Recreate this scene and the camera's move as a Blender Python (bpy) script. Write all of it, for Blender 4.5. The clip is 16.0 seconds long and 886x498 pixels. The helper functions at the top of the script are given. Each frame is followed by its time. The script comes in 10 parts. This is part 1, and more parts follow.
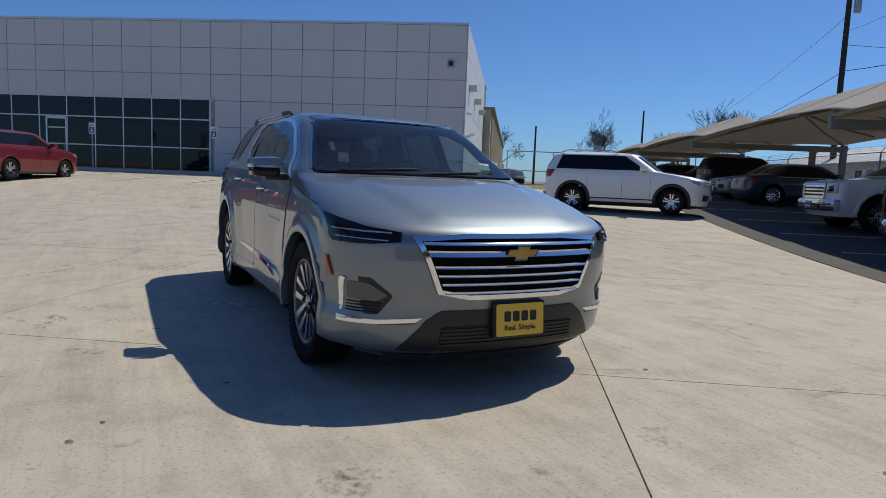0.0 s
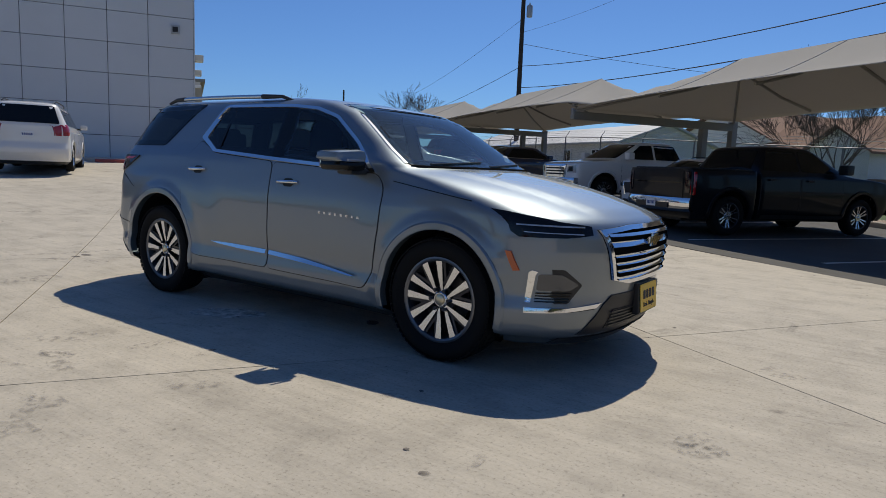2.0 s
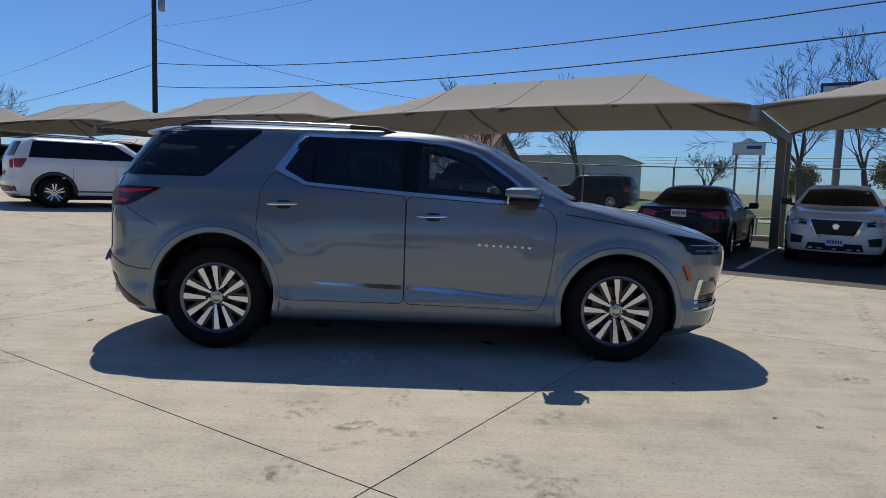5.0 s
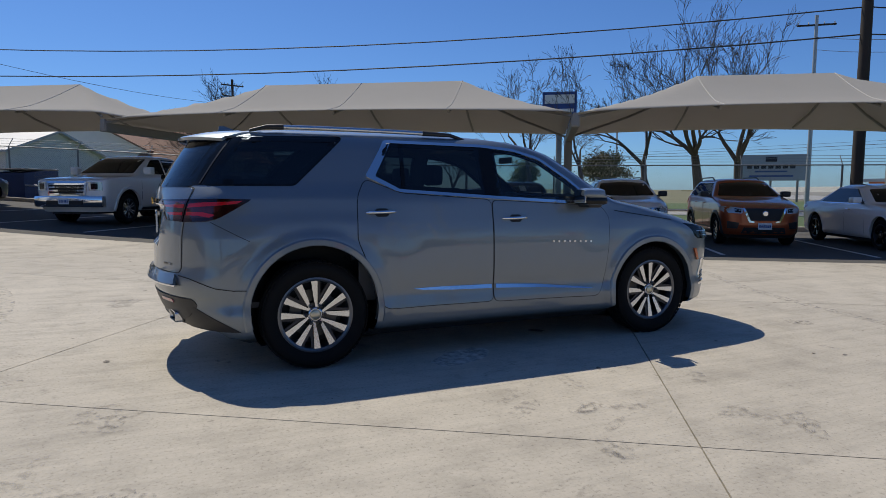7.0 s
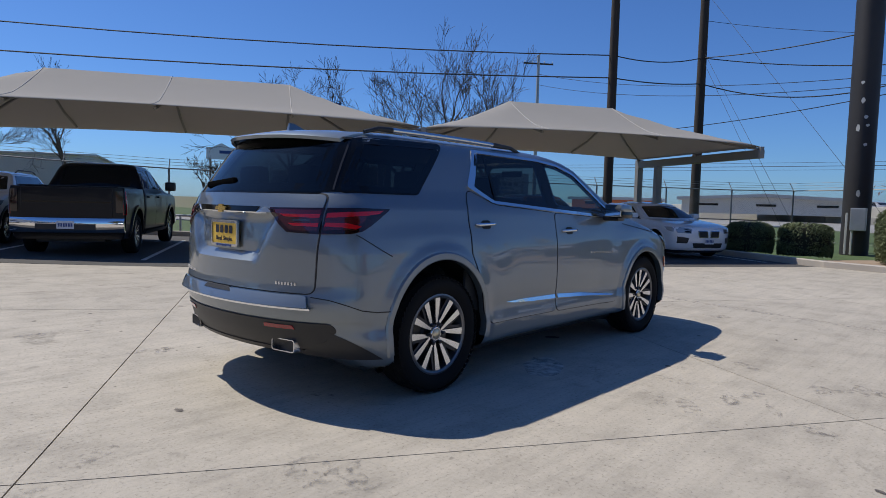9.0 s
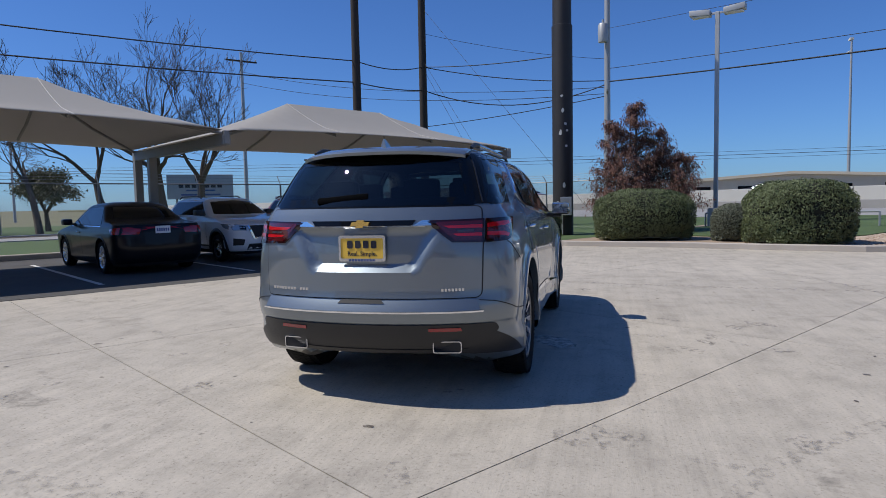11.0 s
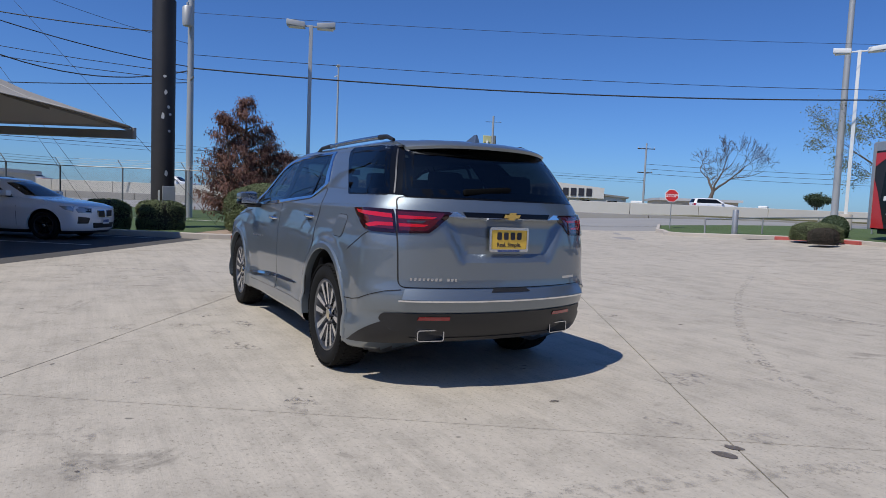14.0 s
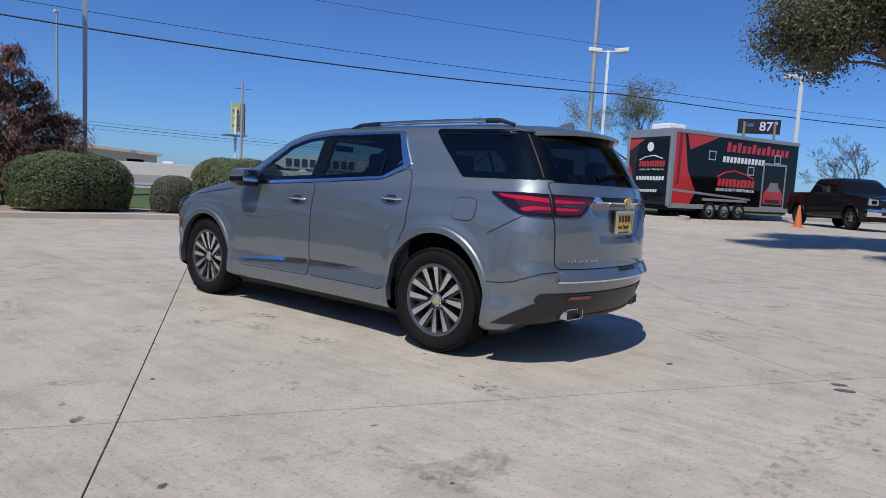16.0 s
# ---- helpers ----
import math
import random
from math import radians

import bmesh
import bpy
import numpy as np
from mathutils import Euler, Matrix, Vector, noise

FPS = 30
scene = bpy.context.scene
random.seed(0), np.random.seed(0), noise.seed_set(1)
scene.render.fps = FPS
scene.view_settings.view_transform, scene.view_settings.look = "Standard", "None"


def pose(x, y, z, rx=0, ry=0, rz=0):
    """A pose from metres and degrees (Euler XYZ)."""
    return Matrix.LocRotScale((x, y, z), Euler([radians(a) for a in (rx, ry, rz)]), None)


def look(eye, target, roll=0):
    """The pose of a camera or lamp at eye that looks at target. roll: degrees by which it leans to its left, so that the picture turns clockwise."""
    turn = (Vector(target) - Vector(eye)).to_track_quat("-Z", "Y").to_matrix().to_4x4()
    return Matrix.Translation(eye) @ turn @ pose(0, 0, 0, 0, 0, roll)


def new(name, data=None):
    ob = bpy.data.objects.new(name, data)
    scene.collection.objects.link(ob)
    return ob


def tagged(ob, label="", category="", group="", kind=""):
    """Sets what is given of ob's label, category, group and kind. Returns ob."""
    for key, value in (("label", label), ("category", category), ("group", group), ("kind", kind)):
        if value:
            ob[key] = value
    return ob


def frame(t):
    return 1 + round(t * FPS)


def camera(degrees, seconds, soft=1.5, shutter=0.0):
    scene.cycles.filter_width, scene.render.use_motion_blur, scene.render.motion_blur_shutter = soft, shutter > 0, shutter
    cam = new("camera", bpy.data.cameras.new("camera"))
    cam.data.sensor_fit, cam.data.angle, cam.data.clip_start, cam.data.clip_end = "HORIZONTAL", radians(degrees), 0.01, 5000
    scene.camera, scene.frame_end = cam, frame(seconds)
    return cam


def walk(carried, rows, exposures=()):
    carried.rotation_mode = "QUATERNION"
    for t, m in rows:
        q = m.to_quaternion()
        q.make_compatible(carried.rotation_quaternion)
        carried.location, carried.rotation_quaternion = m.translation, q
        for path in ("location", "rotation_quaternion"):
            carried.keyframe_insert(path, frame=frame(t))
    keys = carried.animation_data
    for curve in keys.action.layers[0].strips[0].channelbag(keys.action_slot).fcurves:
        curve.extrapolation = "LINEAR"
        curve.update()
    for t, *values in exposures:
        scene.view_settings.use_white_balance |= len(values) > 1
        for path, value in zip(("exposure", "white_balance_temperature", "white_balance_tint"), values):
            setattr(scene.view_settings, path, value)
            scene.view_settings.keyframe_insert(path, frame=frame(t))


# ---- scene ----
cam = camera(69.3, 16.0, soft=0.5)
PATH = [
    (0, (5.507, -2.004, 1.208), (3.738, -1.097, 0.989), 2.3),
    (0.5, (5.197, -2.642, 1.203), (3.537, -1.549, 0.979), 1.9),
    (1, (4.815, -3.205, 1.208), (3.261, -1.968, 0.978), 1.8),
    (1.5, (4.336, -3.684, 1.204), (2.948, -2.266, 0.956), 2.7),
    (2, (3.833, -4.167, 1.22), (2.689, -2.546, 0.968), 2.3),
    (2.5, (3.265, -4.57, 1.229), (2.303, -2.833, 0.987), 1.8),
    (3, (2.686, -4.917, 1.219), (1.918, -3.084, 0.997), 0.5),
    (3.5, (2.084, -5.215, 1.216), (1.439, -3.335, 0.993), 0.2),
    (4, (1.474, -5.51, 1.214), (1.066, -3.564, 1.003), 1.2),
    (4.2, (1.24, -5.609, 1.243), (0.914, -3.646, 1.039), 1.5),
    (6.3, (-1.571, -5.829, 1.336), (-1.088, -3.898, 1.137), 0.7),
    (6.5, (-1.856, -5.731, 1.319), (-1.294, -3.822, 1.119), 0.4),
    (7, (-2.535, -5.481, 1.302), (-1.733, -3.658, 1.115), 0.2),
    (7.5, (-3.152, -5.179, 1.304), (-2.11, -3.482, 1.117), 1.3),
    (8, (-3.712, -4.794, 1.292), (-2.528, -3.19, 1.142), 1.3),
    (8.5, (-4.237, -4.373, 1.299), (-2.906, -2.887, 1.155), 1.1),
    (9, (-4.686, -3.801, 1.272), (-3.203, -2.466, 1.129), 1.5),
    (9.2, (-4.911, -3.61, 1.282), (-3.299, -2.434, 1.14), 1.8),
    (11.3, (-6.603, -1.137, 1.333), (-4.646, -0.752, 1.189), -0.9),
    (11.5, (-6.657, -0.858, 1.328), (-4.683, -0.57, 1.185), -0.4),
    (12, (-6.679, -0.114, 1.302), (-4.685, -0.072, 1.154), 0.9),
    (12.5, (-6.673, 0.577, 1.311), (-4.692, 0.336, 1.173), 1.6),
    (13, (-6.559, 1.251, 1.286), (-4.637, 0.717, 1.15), 2.0),
    (13.5, (-6.445, 1.902, 1.276), (-4.618, 1.1, 1.138), 2.5),
    (14, (-6.192, 2.549, 1.283), (-4.452, 1.574, 1.138), 2.4),
    (14.5, (-5.891, 3.162, 1.258), (-4.276, 1.994, 1.103), 2.7),
    (15, (-5.463, 3.69, 1.24), (-3.948, 2.394, 1.079), 3.6),
    (15.5, (-5.014, 4.199, 1.217), (-3.637, 2.761, 1.027), 4.3),
    (16, (-4.505, 4.633, 1.235), (-3.271, 3.07, 1.043), 3.1),
]
walk(cam, [(t, look(eye, target, roll)) for t, eye, target, roll in PATH],
     [(0, -0.03, 6950, 6), (1, -0.04, 6980, 6), (2.5, -0.05, 7040, 6), (4, -0.01, 7060, 6), (7.5, 0.06, 6740, 7), (9.2, 0.10, 6500, 9), (11.3, 0.09, 6340, 10), (16, 0.08, 6360, 10)])

# ---- site frame: a runs along the stall row towards the showroom, b away from the car towards the fence ----
U = Vector((math.cos(radians(147)), math.sin(radians(147)), 0))
V = Vector((math.cos(radians(57)), math.sin(radians(57)), 0))


def smooth(t):
    t = min(1.0, max(0.0, t))
    return t * t * (3 - 2 * t)


def gh(x, y):
    """Height of the ground: level round the car, rising to the showroom and towards the road."""
    a, b = x * U.x + y * U.y, x * V.x + y * V.y
    return 0.95 * smooth((a - 2) / 24) + 0.42 * smooth((-a - 16) / 16) + 0.42 * smooth((-b - 5) / 13) * smooth((4 - a) / 14)


def S(a, b, z=None, up=0.0):
    """A point of the site frame; with no z it lies on the ground."""
    p = U * a + V * b
    return Vector((p.x, p.y, gh(p.x, p.y) + up if z is None else z))


# ---- light ----
SUN_TO = Vector((-0.18, 0.645, 1.0)).normalized()
world = bpy.data.worlds.new("sky")
scene.world = world
world.use_nodes = True
wt = world.node_tree
sky = wt.nodes.new("ShaderNodeTexSky")
sky.sky_type, sky.sun_disc = "NISHITA", False
sky.sun_elevation = math.asin(SUN_TO.z)
sky.sun_rotation = math.atan2(SUN_TO.x, SUN_TO.y)
sky.air_density, sky.dust_density, sky.ozone_density, sky.altitude = 1.0, 0.9, 2.0, 1000
tone = wt.nodes.new("ShaderNodeVectorMath")
tone.operation = "MULTIPLY"
tone.inputs[1].default_value = (0.52, 0.85, 1.40)  # deep clear-weather blue
wt.links.new(sky.outputs[0], tone.inputs[0])
wt.links.new(tone.outputs[0], wt.nodes["Background"].inputs[0])
wt.nodes["Background"].inputs[1].default_value = 0.074
sun = new("sun", bpy.data.lights.new("sun", "SUN"))
sun.data.energy, sun.data.angle, sun.data.color = 3.65, radians(0.53), (1.0, 0.95, 0.88)
sun.matrix_world = look(SUN_TO * 50, (0, 0, 0))


# ---- materials ----
def mat(name, color, rough=0.6, metal=0.0, var=0.12, scale=6.0, bump=0.0, bscale=None, coat=0.0, spec=None, stretch=None, world_space=True, fine=0.06):
    """A plain node material: colour with two scales of variation, roughness variation and fine relief."""
    m = bpy.data.materials.new(name)
    m.use_nodes = True
    nt = m.node_tree
    L, N = nt.links.new, nt.nodes.new
    p = nt.nodes["Principled BSDF"]
    p.inputs["Roughness"].default_value, p.inputs["Metallic"].default_value = rough, metal
    p.inputs["Coat Weight"].default_value = coat
    p.inputs["Coat Roughness"].default_value = 0.03
    if spec is not None:
        p.inputs["Specular IOR Level"].default_value = spec
    if var <= 0 and bump <= 0:
        p.inputs["Base Color"].default_value = (*color, 1)
        return m
    if world_space:
        out = N("ShaderNodeNewGeometry").outputs["Position"]
    else:
        out = N("ShaderNodeTexCoord").outputs["Object"]
    if stretch:
        mp = N("ShaderNodeMapping")
        mp.inputs["Scale"].default_value = stretch
        L(out, mp.inputs[0])
        out = mp.outputs[0]
    n1, n2 = N("ShaderNodeTexNoise"), N("ShaderNodeTexNoise")
    n1.inputs["Scale"].default_value, n1.inputs["Detail"].default_value = scale * 0.15, 3
    n2.inputs["Scale"].default_value, n2.inputs["Detail"].default_value = scale, 6
    L(out, n1.inputs["Vector"]), L(out, n2.inputs["Vector"])
    a1, a2 = N("ShaderNodeMath"), N("ShaderNodeMath")
    a1.operation = a2.operation = "MULTIPLY_ADD"
    a1.inputs[1].default_value, a1.inputs[2].default_value = var * 2, 1 - var
    L(n1.outputs["Fac"], a1.inputs[0])
    a2.inputs[1].default_value = fine * 2
    L(n2.outputs["Fac"], a2.inputs[0]), L(a1.outputs[0], a2.inputs[2])
    mx = N("ShaderNodeVectorMath")
    mx.operation = "SCALE"
    mx.inputs[0].default_value = [c / (1 + fine) for c in color]
    L(a2.outputs[0], mx.inputs["Scale"])
    L(mx.outputs[0], p.inputs["Base Color"])
    if bump > 0:
        b = N("ShaderNodeBump")
        b.inputs["Strength"].default_value, b.inputs["Distance"].default_value = 0.5, bump
        n3 = N("ShaderNodeTexNoise")
        n3.inputs["Scale"].default_value, n3.inputs["Detail"].default_value = bscale or scale * 4, 5
        L(out, n3.inputs["Vector"]), L(n3.outputs["Fac"], b.inputs["Height"]), L(b.outputs[0], p.inputs["Normal"])
    return m


def paint(name, color, metal=0.0, rough=0.35, coat=1.0):
    """Car paint: flake variation under a clear coat."""
    m = mat(name, color, rough, metal, var=0.03, scale=900.0, coat=coat if max(color) > 0.05 else 0.25, fine=0.12, world_space=False, spec=None if max(color) > 0.05 else 0.15)
    return m


def glass(name, tint, rough=0.0, ior=1.5, glare=0.0):
    m = bpy.data.materials.new(name)
    m.use_nodes = True
    nt = m.node_tree
    L, N = nt.links.new, nt.nodes.new
    nt.nodes.remove(nt.nodes["Principled BSDF"])
    t, g, x, f = N("ShaderNodeBsdfTransparent"), N("ShaderNodeBsdfGlossy"), N("ShaderNodeMixShader"), N("ShaderNodeLayerWeight")
    t.inputs[0].default_value = (*tint, 1)
    g.inputs["Roughness"].default_value = rough
    # gloss of a thin pane, the same from both sides
    f.inputs["Blend"].default_value = 0.5
    up, add = N("ShaderNodeMath"), N("ShaderNodeMath")
    up.operation, add.operation = "POWER", "MULTIPLY_ADD"
    f0 = 1.7 * ((ior - 1) / (ior + 1)) ** 2
    up.inputs[1].default_value, add.inputs[1].default_value, add.inputs[2].default_value = 5.0, 1 - f0, f0
    L(f.outputs["Facing"], up.inputs[0]), L(up.outputs[0], add.inputs[0])
    L(add.outputs[0], x.inputs[0]), L(t.outputs[0], x.inputs[1]), L(g.outputs[0], x.inputs[2])
    out = x.outputs[0]
    # pale diffuse film, patchy by noise: sky glare painted into the pane
    if glare > 0:
        d, y, n = N("ShaderNodeBsdfDiffuse"), N("ShaderNodeMixShader"), N("ShaderNodeTexNoise")
        d.inputs[0].default_value = (0.66, 0.74, 0.78, 1)
        n.inputs["Scale"].default_value, n.inputs["Detail"].default_value = 2.5, 6
        k = N("ShaderNodeMath")
        k.operation = "MULTIPLY"
        k.inputs[1].default_value = glare * 2
        L(n.outputs["Fac"], k.inputs[0]), L(k.outputs[0], y.inputs[0])
        L(out, y.inputs[1]), L(d.outputs[0], y.inputs[2])
        out = y.outputs[0]
    L(out, nt.nodes["Material Output"].inputs[0])
    return m


def concrete_mat(name, color, dark=0.0):
    """Broom-finished slab: cloudy tone, stains, tyre streaks, fine grit; each slab a shade of its own."""
    m = bpy.data.materials.new(name)
    m.use_nodes = True
    nt = m.node_tree
    L, N = nt.links.new, nt.nodes.new
    p = nt.nodes["Principled BSDF"]
    pos = N("ShaderNodeNewGeometry").outputs["Position"]

    def noise_(scale, detail=4, rough=0.55, dist=0.0, vec=pos):
        n = N("ShaderNodeTexNoise")
        n.inputs["Scale"].default_value, n.inputs["Detail"].default_value = scale, detail
        n.inputs["Roughness"].default_value, n.inputs["Distortion"].default_value = rough, dist
        L(vec, n.inputs["Vector"])
        return n.outputs["Fac"]

    def ramp(fac, *stops):
        r = N("ShaderNodeValToRGB")
        while len(r.color_ramp.elements) < len(stops):
            r.color_ramp.elements.new(0.5)
        for e, (q, v) in zip(r.color_ramp.elements, stops):
            e.position, e.color = q, (v, v, v, 1)
        L(fac, r.inputs[0])
        return r.outputs[0]

    def mul(a, b):
        n = N("ShaderNodeMath")
        n.operation = "MULTIPLY"
        L(a, n.inputs[0]), L(b, n.inputs[1])
        return n.outputs[0]

    mp = N("ShaderNodeMapping")
    mp.inputs["Rotation"].default_value = (0, 0, radians(-22))
    mp.inputs["Scale"].default_value = (0.5, 4.0, 1)
    L(pos, mp.inputs[0])
    streak = ramp(noise_(0.9, 5, 0.6, 0.4, mp.outputs[0]), (0.30, 0.90), (0.62, 1.0))
    cloud = ramp(noise_(0.22, 5, 0.6), (0.25, 0.88), (0.75, 1.06))
    mott = ramp(noise_(2.1, 8, 0.72), (0.28, 0.74), (0.52, 1.0), (0.75, 1.09))
    scuff = ramp(noise_(1.3, 7, 0.72, 1.2), (0.29, 0.58), (0.405, 1.0))
    pit = ramp(noise_(46, 4, 0.65), (0.25, 0.50), (0.43, 1.0), (0.7, 1.09))
    speck = ramp(noise_(7.5, 2, 0.4), (0.205, 0.42), (0.25, 1.0))
    mq = N("ShaderNodeMapping")
    mq.inputs["Rotation"].default_value = (0, 0, radians(61))
    mq.inputs["Scale"].default_value = (0.35, 9.0, 1)
    L(pos, mq.inputs[0])
    drag = ramp(noise_(1.6, 6, 0.65, 0.2, mq.outputs[0]), (0.30, 0.90), (0.50, 1.0), (0.72, 1.05))
    info = N("ShaderNodeObjectInfo")
    per = ramp(info.outputs["Random"], (0.0, 0.95), (1.0, 1.03))
    k = mul(mul(mul(mul(streak, cloud), mul(mott, scuff)), mul(mul(pit, speck), drag)), per)
    sc = N("ShaderNodeVectorMath")
    sc.operation = "SCALE"
    sc.inputs[0].default_value = color
    L(k, sc.inputs["Scale"]), L(sc.outputs[0], p.inputs["Base Color"])
    p.inputs["Roughness"].default_value = 0.78
    p.inputs["Specular IOR Level"].default_value = 0.35
    b = N("ShaderNodeBump")
    b.inputs["Strength"].default_value, b.inputs["Distance"].default_value = 0.35, 0.004
    L(noise_(60, 6, 0.7), b.inputs["Height"])
    # faint broom lines and shallow waves of the trowel
    br = N("ShaderNodeMapping")
    br.inputs["Rotation"].default_value = (0, 0, radians(33))
    br.inputs["Scale"].default_value = (1.2, 26.0, 1)
    L(pos, br.inputs[0])
    b2 = N("ShaderNodeBump")
    b2.inputs["Strength"].default_value, b2.inputs["Distance"].default_value = 0.30, 0.006
    L(noise_(2.2, 6, 0.7, 0.3, br.outputs[0]), b2.inputs["Height"]), L(b.outputs[0], b2.inputs["Normal"])
    b3 = N("ShaderNodeBump")
    b3.inputs["Strength"].default_value, b3.inputs["Distance"].default_value = 0.5, 0.012
    L(noise_(5.5, 5, 0.65, 0.8), b3.inputs["Height"]), L(b2.outputs[0], b3.inputs["Normal"])
    L(b3.outputs[0], p.inputs["Normal"])
    return m


